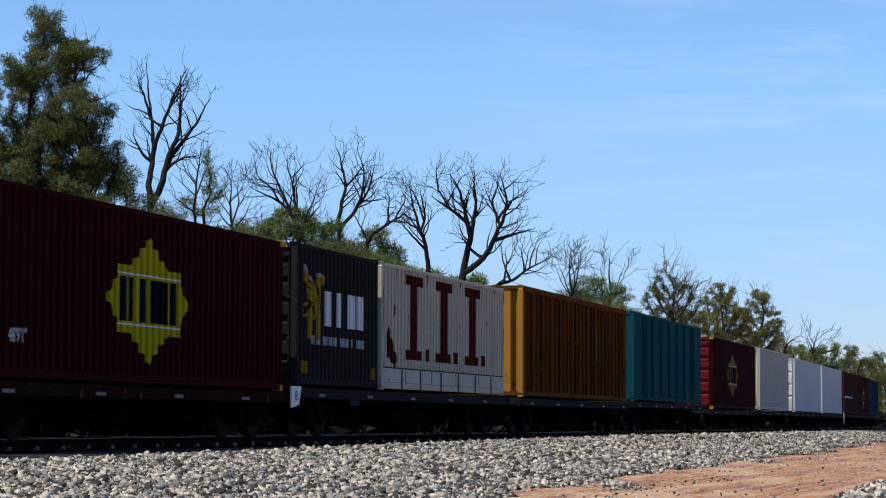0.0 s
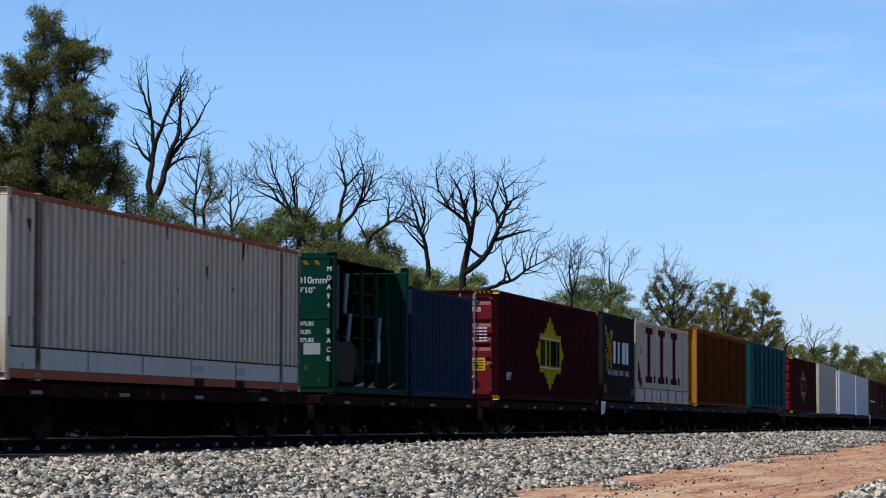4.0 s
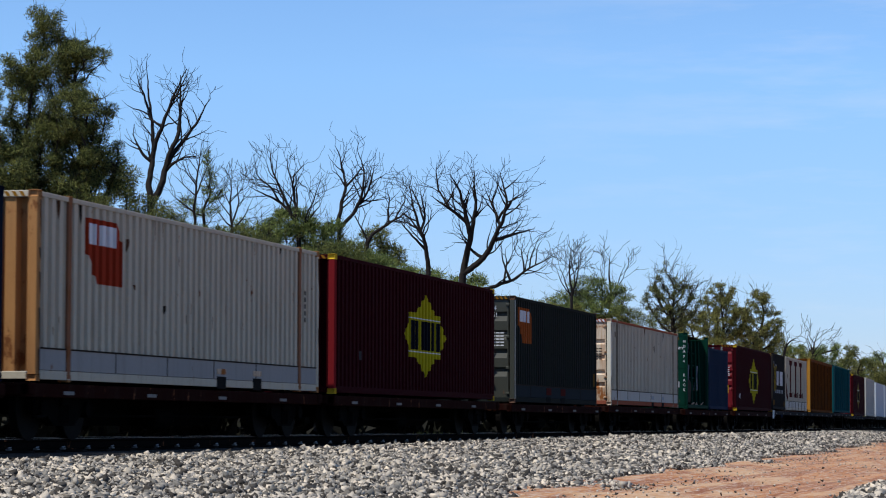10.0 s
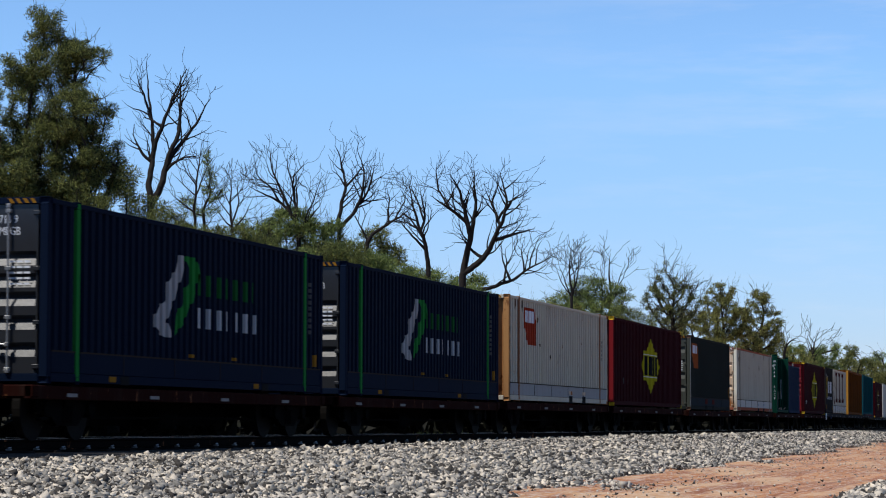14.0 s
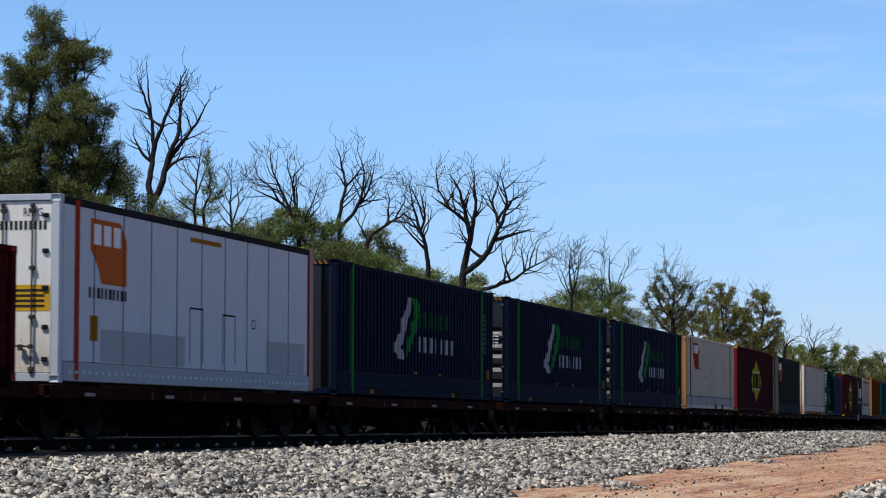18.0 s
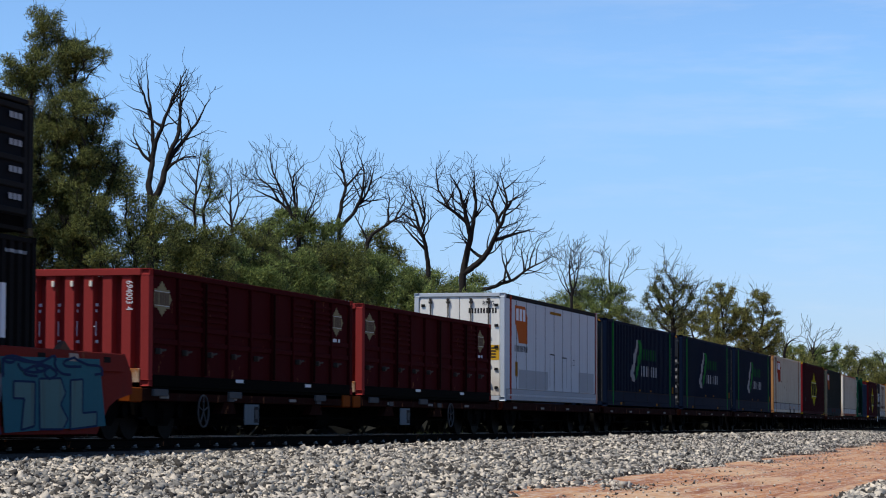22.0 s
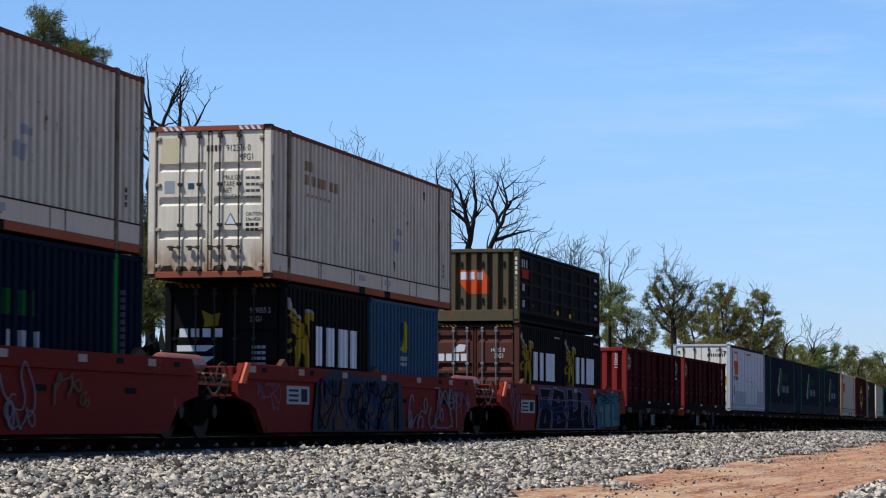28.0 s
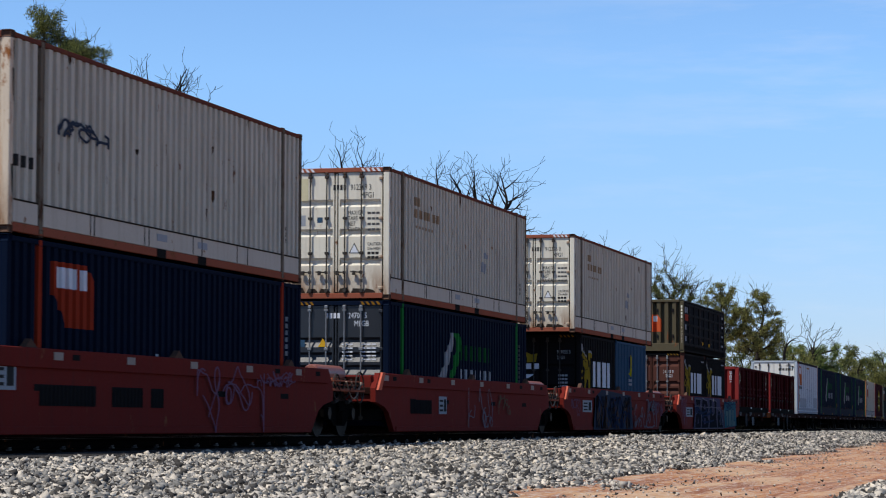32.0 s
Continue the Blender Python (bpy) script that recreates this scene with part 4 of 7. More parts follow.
def build_open_frame_container():
    """Dark green machinery container with open near side, full end walls and gear inside."""
    S0, H = 151.45, 2.95
    c = train_thing("machinery_container", "dark green open-sided steel frame container with machinery inside", "container", S0, 0.86)
    L, W = 6.06, 2.5
    part("rear_wall", box(0, 0.09, 0.02, W - 0.02, 0.1, H - 0.1, 0.01), GREEN, c, "plain dark green end wall")
    part("front_wall", box(L - 0.09, L, 0.02, W - 0.02, 0.1, H - 0.1, 0.01), GREEN, c)
    part("back_wall", box(0.1, L - 0.1, W - 0.1, W - 0.04, 0.12, H - 0.14), GREASE, c)
    part("floor", box(0, L, 0.0, W, 0.03, 0.16, 0.01), GREEN, c)
    for yy in (0.0, W - 0.12):
        for xx in (0.0, L - 0.16):
            part("corner_post", box(xx, xx + 0.16, yy - 0.01, yy + 0.12, 0.1, H - 0.1, 0.012), GREEN, c)
    for xx in (-0.004, L - 0.156):
        for yy in (-0.014, W - 0.15):
            for zz in (0.0, H - 0.118):
                shared("corner_casting", "casting", casting, GREEN, c, (xx, yy, zz))
    part("rear_header", box(-0.01, 0.14, 0.15, W - 0.15, H - 0.14, H - 0.01, 0.01), GREEN, c)
    part("top_rail", box(0.15, L - 0.15, W - 0.14, W - 0.04, H - 0.12, H - 0.03, 0.01), GREEN, c)
    # sheet added only to keep daylight off the gear inside
    part("shading_sheet", box(0.2, L - 0.12, 0.30, W - 0.05, H - 0.10, H - 0.06), GREASE, c, "dark sheet added overhead to shade the inside")
    decal("hazard_stripe", [[(-k, 0), (-k - 0.09, 0), (-k - 0.15, 0.09), (-k - 0.06, 0.09)] for k in (0.3, 0.55, 0.8)], flat, 0, H - 0.26, DIM_CAUTION, c, 0.0, "y", 0.006)
    # racks, struts and gear
    for zz in (0.75, 1.25, 1.75, 2.25):
        part("shelf", box(0.35, L - 0.35, 0.7, 2.2, zz, zz + 0.05, 0.005), GREASE, c)
        part("shelf_lip", box(2.4, L - 0.4, 0.50, 0.56, zz, zz + 0.05, 0.005), GREEN, c)
    for xx, lean, mat in ((0.7, 0.9, GREASE), (1.0, 0.25, DIM_MARK), (1.9, 0.5, GREASE), (2.5, -0.6, GREASE), (3.0, 0.15, GREEN), (4.2, 0.1, GREEN), (5.3, -0.1, GREEN)):
        part("strut", tube((xx, 0.25, 0.2), (xx + lean, 0.3, 2.75), 0.045, 8), mat, c, "worn steel strut")
    part("load_board", prism(((0.5, 0.30), (2.0, 0.25), (2.3, 0.95), (1.9, 1.15), (0.7, 1.10)), 0.16, 0.22), BOARD_BROWN, c, "leaning grey-brown board")
    part("tank", lathe(((0.02, 0), (0.30, 0.02), (0.34, 0.1), (0.34, 1.0), (0.30, 1.08), (0.02, 1.1)), 18, "x", (3.3, 0.9, 0.65)), GREEN, c)
    part("cylinder", tube((4.35, 0.30, 0.75), (4.5, 0.28, 1.25), 0.10, 10, 0.05), GREY_PATCH, c, "pale steel cylinder")
    part("cable_bundle", ring((4.7, 0.5, 0.5), 0.22, 0.05, "y", 18, 6), TARP, c)
    part("gear_box", box(4.5, 5.3, 0.35, 1.0, 1.32, 1.66, 0.02), LOGO_NAVY, c)
    gear = random.Random(12)
    for k in range(26):
        x, z = gear.uniform(0.5, 5.3), gear.choice((0.17, 0.17, 0.80, 1.30, 1.80, 2.30))
        wd, ht = gear.uniform(0.12, 0.5), gear.uniform(0.06, 0.24)
        part("clutter", box(x, x + wd, 0.30 + gear.uniform(0, 0.3), 0.75, z, z + ht, 0.015), gear.choice((GREASE, GREEN, TARP, CHAR, DIM_MARK)), c)
    for k in range(6):
        x = gear.uniform(0.6, 5.2)
        part("loose_chain", tube((x, 0.12, 0.19), (x + gear.uniform(0.2, 0.6), 0.10, gear.uniform(0.18, 0.30)), 0.02, 6), TAN_STEEL, c, "pale loose chain")
    for k, (x, z0, z1) in enumerate(((1.55, 1.75, 2.6), (1.8, 1.15, 1.75), (4.25, 1.25, 1.75))):
        part("hanging_strap", prism(((x, z0), (x + 0.14, z0), (x + 0.34, z1), (x + 0.18, z1)), 0.22, 0.26), BOARD_GREY, c, "pale blue-grey hanging strap")
    lettering("stencil_size", "3010mm", 0.15, LOGO_WHITE, c, (-0.006, 0.90, 2.30), "rear", 1.0)
    lettering("stencil_size", "9'10\"", 0.13, LOGO_WHITE, c, (-0.006, 0.78, 2.10), "rear", 1.0)
    for k, tx in enumerate(("35997LBS", "9590LBS", "46407LBS")):
        lettering("stencil_weight", tx, 0.09, LOGO_WHITE, c, (-0.006, 0.94, 1.42 - 0.17 * k), "rear", 1.0)
    for k, ch in enumerate("MDA94"):
        lettering("stencil_letter", ch, 0.11, LOGO_WHITE, c, (-0.016, 0.16, 2.55 - 0.19 * k), "rear", 0.9)
    for k, ch in enumerate("BACK"):
        lettering("stencil_letter", ch, 0.11, LOGO_WHITE, c, (-0.016, 0.16, 1.25 - 0.19 * k), "rear", 0.9)
    part("data_plate", box(-0.008, 0.0, 0.30, 0.66, 0.82, 1.06), GREY_PATCH, c, "scuffed pale data plate")
    part("wall_seam", box(-0.012, 0.0, 0.13, W - 0.13, 1.56, 1.59, 0.003), GREEN, c)


def build_middle_containers():
    # white long container, rust-stained doors
    c, f = container("white ribbed long container with rust-stained rear doors", 134.4, 0.87, 14.65, 2.82, WHITE, RUSTY_END, posts=True, band=WHITE_BAND, post_mat=GRIMY_POST, top_mat=RUST_RAIL,
                     rail_mat=RUST_RAIL, bands=(0.2, 0.36, 0.55, 0.75), rods=DARK_ROD, frame_mat=CREAM)
    door_data(c, 2.5, 2.82, INK, "MEG1", "24616 0")
    rust_runs(c, f, 14.65, 2.82, 5, 30)
    for u in (8.3, 10.6):
        part("fork_pocket", box(u, u + 0.5, -0.004, 0.02, 0.0, 0.16), TARP, c)
        part("pocket_plate", box(u, u + 0.5, -0.003, 0.01, 0.26, 0.38), GREY_PATCH, c)
    # slate container with orange shield
    c, f = container("dark slate ribbed container with an orange painted shield", 119.6, 0.82, 12.19, 2.92, SLATE, SLATE_END, band=BAND_GREY, bands=(0.26, 0.45, 0.64, 0.83), rods=GALV,
                     cast_mat=CAST, rise=0.26, slope=0.14, frame_mat=SLATE_END, rail_mat=SLATE)
    shield(c, f, 0.55, 1.66, 1.75, 0.97, LOGO_ORANGE)
    door_data(c, 2.5, 2.92, LOGO_WHITE, "MFG1", "19036 4")
    for u in (4.3, 6.4):
        part("fork_pocket", box(u, u + 0.6, -0.004, 0.02, 0.05, 0.2), TARP, c)
        part("pocket_plate", box(u, u + 0.7, -0.004, 0.01, 0.26, 0.46), LOGO_MAROON, c, "faded red plate over a fork pocket")
    decal("caution_label", [rect(11.7, 0.6, 0.2, 0.4)], f, 0, 0, DIM_CAUTION, c, HY)
    # second maroon
    c, f = container("maroon ribbed container with yellow star badge and red end posts", 102.1, 0.86, 15.0, 2.92, MAROON, MAROON, "ribs", frame_mat=RED_FRAME, cast_mat=YELLOW, hazard=True)
    badge(c, f, 7.75, 1.45, 4.1, 2.0)
    decal("stencil_mark", [rect(k * 0.28, 0, 0.10, 0.2) for k in range(4)], f, 2.0, 0.75, DIM_MARK, c, HY)
    # white long with red shield, tan end
    c, f = container("white ribbed container with red shield and tan rusted end", 86.15, 0.87, 14.8, 2.88, WHITE, TAN_END, "ribs", posts=True, band=DIM_BAND,
                     frame_mat=TAN_END, post_mat=RUST_POST, rail_mat=WHITE)
    shield(c, f, 1.98, 1.58, 1.62, 1.03, LOGO_RED)
    rust_runs(c, f, 14.8, 2.88, 6, 28)
    decal("stencil_mark", [rect(0, -k * 0.13, 0.09, 0.09) for k in range(16)], flat, 1.95, 2.3, INK, c, 0.0, "y")
    for u in (8.4, 10.5):
        part("fork_pocket", box(u, u + 0.5, -0.004, 0.02, 0.0, 0.22), TARP, c)
        part("pocket_plate", box(u, u + 0.5, -0.003, 0.01, 0.26, 0.36), RUSTY_END, c)
    side_marks(c, f, 13.8, 1.4, 5, INK, 0.09)
    # three navy containers with green stripes
    for s, rear, num in ((70.22, "doors", "24678 8"), (53.85, "doors", "24713 9"), (37.2, "ribs", "")):
        navy_long(s, 0.84, 2.84, rear, num)


def navy_long(s, z, H, rear, num, group="navy containers with green stripes", lab="dark navy ribbed container with green stripes and wavy emblem"):
    c, f = container(lab, s, z, 14.65, H, NAVY, NAVY_GREY, rear, posts=True, band=NAVY, post_mat=LOGO_GREEN, frame_mat=NAVY, cast_mat=NAVY,
                     bands=(0.14, 0.30, 0.44, 0.55, 0.68), rise=0.22, slope=0.12, group=group)
    wave_w = [(0.35, 0.0), (-0.25, 0.28), (0.05, 0.62), (0.45, 0.80), (0.60, 1.20), (1.0, 1.45), (1.25, 1.85), (1.55, 1.85), (1.55, 1.55), (1.35, 1.25), (1.15, 1.10), (0.95, 0.75), (0.75, 0.60), (0.6, 0.35), (0.95, 0.0)]
    wave_g = [(1.0, 0.05), (1.1, 0.55), (1.5, 0.75), (1.6, 1.1), (1.95, 1.3), (2.0, 1.5), (1.55, 1.85), (2.35, 1.85), (2.6, 1.45), (2.3, 1.2), (2.15, 0.85), (1.85, 0.7), (1.6, 0.35)]
    u = 4.7
    wave_w = [(a * 0.85 + 0.15, b * 0.78) for a, b in wave_w]
    wave_g = [(a * 0.85 + 0.15, b * 0.78) for a, b in wave_g]
    decal("painted_wave", [wave_w], f, u, 0.87, WORN_WHITE, c, HY, label="white wavy emblem stroke")
    decal("painted_wave", [wave_g], f, u, 0.87, LOGO_GREEN, c, HY, label="green wavy emblem stroke")
    blocks(c, f, u + 2.2, 1.66, 3.6, 0.38, 7, DIM_GREEN, label="faded green painted block", fill=0.5)
    blocks(c, f, u + 2.2, 1.08, 3.7, 0.36, 7, GREY_PATCH, label="pale painted block", fill=0.5)
    for uu in (3.1, 10.6):
        part("fork_pocket", box(uu, uu + 0.4, -0.004, 0.02, 0.02, 0.16), TARP, c)
        part("caution_plate", box(uu - 0.5, uu - 0.2, -0.004, 0.006, 0.06, 0.15), DIM_CAUTION, c)
    decal("caution_label", [rect(14.05, 0.55, 0.25, 0.24), rect(6.5, 0.55, 0.3, 0.06), rect(8.8, 0.55, 0.3, 0.06)], f, 0, 0, DIM_CAUTION, c, HY)
    side_marks(c, f, 13.75, 1.2, 9, DIM_MARK, 0.08)
    if rear == "doors":
        door_data(c, 2.5, H, LOGO_WHITE, "MEGB", num)
    else:
        decal("stencil_mark", [rect(0, -k * 0.13, 0.09, 0.09) for k in range(14)], flat, 1.55, 2.3, LOGO_WHITE, c, 0.03, "y")
        marks(c, [rect(0, 0, 0.7, 0.05), [(0.7, -0.04), (0.9, 0.025), (0.7, 0.09)]], LOGO_GREEN, 1.5, 0.75, 0.03, "green_arrow")
    return c, f


# shield orange brightened for the sunlit end of the olive box
SUNLIT_SIGN = surface("sunlit_orange_paint", (0.50, 0.085, 0.028), 0.5, dirty=0.2)
ORANGE_SIGN = surface("orange_sign_paint", (0.34, 0.085, 0.02), 0.5, dirty=0.15)


def build_reefer():
    H, L = 2.9, 13.5
    c = train_thing("refrigerated_container", "white smooth refrigerated container with an orange shield and rear doors", "container", 21.95, 0.86)
    W = 2.5
    xs = [0.16 + (L - 0.55) * k / 10 for k in range(11)]
    for a, b in zip(xs, xs[1:]):
        part("side_panel", box(a + 0.004, b - 0.004, 0.0, 0.06, 0.34, H - 0.14, 0.004), REEFER, c)
    for a in xs[1:-1]:
        part("panel_joint", box(a - 0.016, a + 0.016, -0.004, 0.01, 0.34, H - 0.14), GRIME, c)
    part("lower_rail", box(0.16, L - 0.3, -0.012, 0.06, 0.03, 0.33, 0.01), GREY_PATCH, c, "grey lower side rail with rivets")
    for k in range(46):
        shared("rivet", "rivet", lambda: box(-0.03, 0.03, -0.02, 0.0, -0.025, 0.025, 0.005), LOGO_WHITE, c, (0.4 + 0.28 * k, -0.012, 0.17))
    part("top_rail", box(0.16, L - 0.3, -0.006, 0.06, H - 0.14, H - 0.02, 0.01), CHAR, c, "dark grey top rail")
    part("body", box(0.12, L - 0.1, 0.06, W - 0.02, 0.05, H - 0.05), WHITE, c)
    part("front_post", box(L - 0.3, L - 0.02, -0.012, 0.12, 0.03, H - 0.01, 0.012), RED_END, c, "dull red front post")
    part("side_post", box(0.62, 0.80, -0.014, 0.02, 0.05, H - 0.05, 0.006), LOGO_RED, c, "dull red side post")
    for yy in (0.0, W - 0.13):
        part("corner_post", box(0, 0.14, yy, yy + 0.13, 0.1, H - 0.1, 0.012), REEFER, c)
    for yy in (-0.006, W - 0.156):
        for zz in (0.0, H - 0.118):
            shared("corner_casting", "casting", casting, REEFER, c, (-0.006, yy, zz))
    part("rear_header", box(0.0, 0.13, 0.15, W - 0.15, H - 0.10, H, 0.008), REEFER, c)
    part("rear_sill", box(0.0, 0.13, 0.15, W - 0.15, 0.02, 0.14, 0.008), REEFER, c)
    for ya, yb in ((0.14, W / 2 - 0.008), (W / 2 + 0.008, W - 0.14)):
        d = part("door", box(0.03, 0.1, ya, yb, 0.15, H - 0.11, 0.01), REEFER_END, c)
        for q in (0.28, 0.72):
            shared("lock_rod", ("rod", 2.6), lock_rod(2.6), DARK_ROD, d, (-0.01, ya + (yb - ya) * q, 0.15))
        shared("door_handle", "handle", handle, DARK_ROD, d, (-0.02, ya + (yb - ya) * 0.28, 0.55))
        for q in (0.08, 0.27, 0.5, 0.72, 0.93):
            shared("hinge", "hinge", lambda: box(-0.03, 0.03, -0.12, 0.12, -0.05, 0.05, 0.012), CHAR, d, (0.02, ya + 0.1 if ya < 1 else yb - 0.1, 0.15 + 2.6 * q))
    shield(c, flat, 1.28, 1.60, 1.60, 1.02, ORANGE_SIGN, 0.0)
    blocks(c, flat, 1.22, 1.36, 1.75, 0.17, 10, INK, 0.0, fill=0.72)
    decal("caution_label", [rect(1.28, 0.68, 0.34, 0.40), rect(6.0, 2.56, 1.7, 0.08)], flat, 0, 0, DIM_CAUTION, c, 0.0, label="yellow caution label")
    for patch in (rect(1.75, 0.36, 4.0, 0.52), rect(10.4, 0.36, 2.5, 0.6)):
        decal("grey_patch", [patch], flat, 0, 0, GREY_PATCH, c, 0.0, label="grey repainted patch")
    decal("hatch_line", [rect(6.0, 0.45, 0.03, 0.95), rect(6.7, 0.45, 0.03, 0.95), rect(6.0, 1.38, 0.73, 0.03), rect(7.8, 0.45, 0.03, 0.9), rect(8.5, 0.45, 0.03, 0.9), rect(7.8, 1.33, 0.73, 0.03),
                         rect(9.5, 1.3, 0.22, 0.02), rect(9.5, 1.15, 0.22, 0.02), rect(9.5, 1.15, 0.02, 0.17), rect(9.7, 1.15, 0.02, 0.17)], flat, 0, 0, GREASE, c, 0.0)
    marks(c, [rect(k * 0.08, 0, 0.05, 0.14) for k in range(10)], INK, 1.0, 2.35, 0.03)
    lettering("stencil_code", "RFRG", 0.13, INK, c, (0.026, 0.62, 2.56), "rear", 0.75)
    marks(c, [rect(0, 0, 0.62, 0.40)], CAUTION, 0.78, 1.1, 0.03, "caution_label")
    marks(c, [rect(0.03, 0.06 + 0.08 * k, 0.5, 0.035) for k in range(4)], INK, 0.78, 1.1, 0.026)
    marks(c, [rect(0, 0, 0.8, 0.16), rect(0.2, 0.16, 0.5, 0.06)], YELLOW, 2.3, 2.0, 0.03, "yellow_mark")


def build_red_boxes():
    """Two dull red half-height door-sided boxes."""
    for s, plate in ((-5.4, True), (7.85, False)):
        H, L, W = 1.98, 12.45, 2.5
        c = train_thing("side_door_container", "dull red half-height container with small worn badges on doors", "container", s, 0.86, group="red half-height containers")
        # one red paint in two tones: dark for shaded sides, bright for sunlit ends
        red = surface("box_red_shade_paint", (0.036, 0.0040, 0.0050), 0.5, rust=0.12, dirty=0.3)
        redsun = surface("box_red_sun_paint", (0.21, 0.028, 0.026), 0.5, rust=0.08, dirty=0.25)
        for yy in (0.0, W - 0.16):
            for xx in (0, L - 0.18):
                part("corner_post", box(xx, xx + 0.18, yy, yy + 0.16, 0.1, H - 0.08, 0.012), redsun if xx == 0 else red, c)
        for xx in (-0.005, L - 0.156):
            for yy in (-0.006, W - 0.156):
                for zz in (0.0, H - 0.118):
                    shared("corner_casting", "casting", casting, redsun, c, (xx, yy, zz))
        sheet("rear_panel", trapezoid(0.34, 0.15), 0.16, W - 0.16, 0.30, H - 0.12, redsun, c, 0.02, 0.22, "y")
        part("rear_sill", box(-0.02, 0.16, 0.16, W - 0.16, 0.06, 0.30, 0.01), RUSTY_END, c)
        part("rear_header", box(-0.01, 0.14, 0.16, W - 0.16, H - 0.12, H, 0.01), redsun, c)
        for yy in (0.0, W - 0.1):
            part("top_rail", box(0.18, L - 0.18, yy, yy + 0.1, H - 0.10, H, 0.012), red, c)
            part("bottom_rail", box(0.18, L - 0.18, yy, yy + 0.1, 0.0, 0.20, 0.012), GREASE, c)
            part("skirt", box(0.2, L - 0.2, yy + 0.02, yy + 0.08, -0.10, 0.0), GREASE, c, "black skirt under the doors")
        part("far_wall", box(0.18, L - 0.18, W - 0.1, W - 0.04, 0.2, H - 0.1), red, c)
        part("front_wall", box(L - 0.1, L - 0.04, 0.16, W - 0.16, 0.2, H - 0.1), red, c)
        part("load_cover", box(0.2, L - 0.2, 0.1, W - 0.1, H - 0.5, H - 0.4), TARP, c)
        n = 9
        w = (L - 0.36) / n
        for k in range(n):
            x0 = 0.18 + k * w
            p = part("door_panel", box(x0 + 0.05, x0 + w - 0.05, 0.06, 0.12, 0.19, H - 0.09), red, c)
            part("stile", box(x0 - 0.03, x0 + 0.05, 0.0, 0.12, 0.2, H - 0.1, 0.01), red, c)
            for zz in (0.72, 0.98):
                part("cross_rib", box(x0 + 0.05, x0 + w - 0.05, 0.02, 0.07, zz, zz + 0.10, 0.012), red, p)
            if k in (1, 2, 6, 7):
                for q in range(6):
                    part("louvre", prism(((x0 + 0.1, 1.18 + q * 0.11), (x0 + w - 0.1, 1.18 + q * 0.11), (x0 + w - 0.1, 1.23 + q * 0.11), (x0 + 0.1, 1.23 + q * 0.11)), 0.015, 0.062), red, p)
            if k % 2 == 0 or k in (1, 3, 7):
                shared("door_handle", "boxhandle", lambda: tube((0, -0.05, 0), (0.28, -0.05, 0.03), 0.02, 6, bm=box(-0.05, 0.05, -0.07, 0.02, -0.05, 0.05, 0.01)), DARK_ROD, p, (x0 + 0.3, 0.03, 0.60))
            if k in (2, 5, 7):
                part("door_bar", tube((x0, -0.02, 0.22), (x0, -0.02, H - 0.12), 0.022, 6), WAGON, p)
        for u in (0.75, L - 1.05):
            badge(c, flat, u, 1.50, 1.02, 0.62, 0.055, back=CREAM_BADGE, bar=DULL_PATCH)
        lettering("stencil_weight", "694003 4", 0.12, LOGO_WHITE, c, (0.016, 0.55, 1.5), "rear", 0.8).matrix_basis = pose(0.014, 0.42, 1.78, 90, 90, -90)
        for k in range(4):
            marks(c, [rect(0, 0, 0.13, 0.05), rect(0.02, -0.1, 0.09, 0.05), rect(0.02, -0.5, 0.08, 0.25), rect(0, -0.62, 0.13, 0.05)], LOGO_WHITE, 2.1 - 0.34 * k, 1.35, 0.11)
            part("lashing_ring", box(-0.01, 0.02, 2.05 - 0.34 * k, 2.1 - 0.34 * k, 1.68, 1.78, 0.005), CREAM, c)
        marks(c, [rect(0, 0, 0.02, 0.02)], LOGO_WHITE, 1.0, 1.0)
        decal("stencil_mark", [rect(0, 0, 0.28, 0.10), rect(0.38, 0, 0.14, 0.10)], flat, L - 1.3, 1.05, LOGO_WHITE, c, 0.055)
        decal("stencil_mark", [rect(4.6, 0.13, 0.45, 0.06), rect(9.0, 0.11, 0.4, 0.06)], flat, 0, 0, LOGO_WHITE, c, 0.0)


def scribble(c, u, v, w, h, mat, seed, y=-0.004, thick=0.035, strokes=7, name="spray_stroke"):
    """Loose unreadable spray-paint strokes: wandering lines with drips."""
    rng = random.Random(seed)
    verts, faces = [], []
    for k in range(strokes):
        x, z = u + w * (k + rng.uniform(0.1, 0.9)) / strokes, v + h * rng.uniform(0.1, 0.9)
        a, turn = rng.uniform(0, 6.28), 0.0
        pts = [(x, z)]
        for i in range(34):
            turn = 0.8 * turn + rng.uniform(-0.35, 0.35)
            a += turn
            x += math.cos(a) * w / strokes * 0.16
            z += math.sin(a) * h * 0.09
            if not v < z < v + h:
                a = -a
                z = min(max(z, v), v + h)
            x = min(max(x, u), u + w)
            pts.append((x, z))
        for a_pt, b_pt in zip(pts, pts[1:]):
            dx, dz = b_pt[0] - a_pt[0], b_pt[1] - a_pt[1]
            d = math.hypot(dx, dz) or 1
            nx, nz = -dz / d * thick * 2.2, dx / d * thick
            q = len(verts)
            verts += [(a_pt[0] + nx, y, a_pt[1] + nz), (a_pt[0] - nx, y, a_pt[1] - nz), (b_pt[0] - nx, y, b_pt[1] - nz), (b_pt[0] + nx, y, b_pt[1] + nz)]
            faces.append((q, q + 1, q + 2, q + 3))
    return tagged(raw(name, verts, faces, mat, c, "unreadable spray-painted strokes"), kind="stuff")


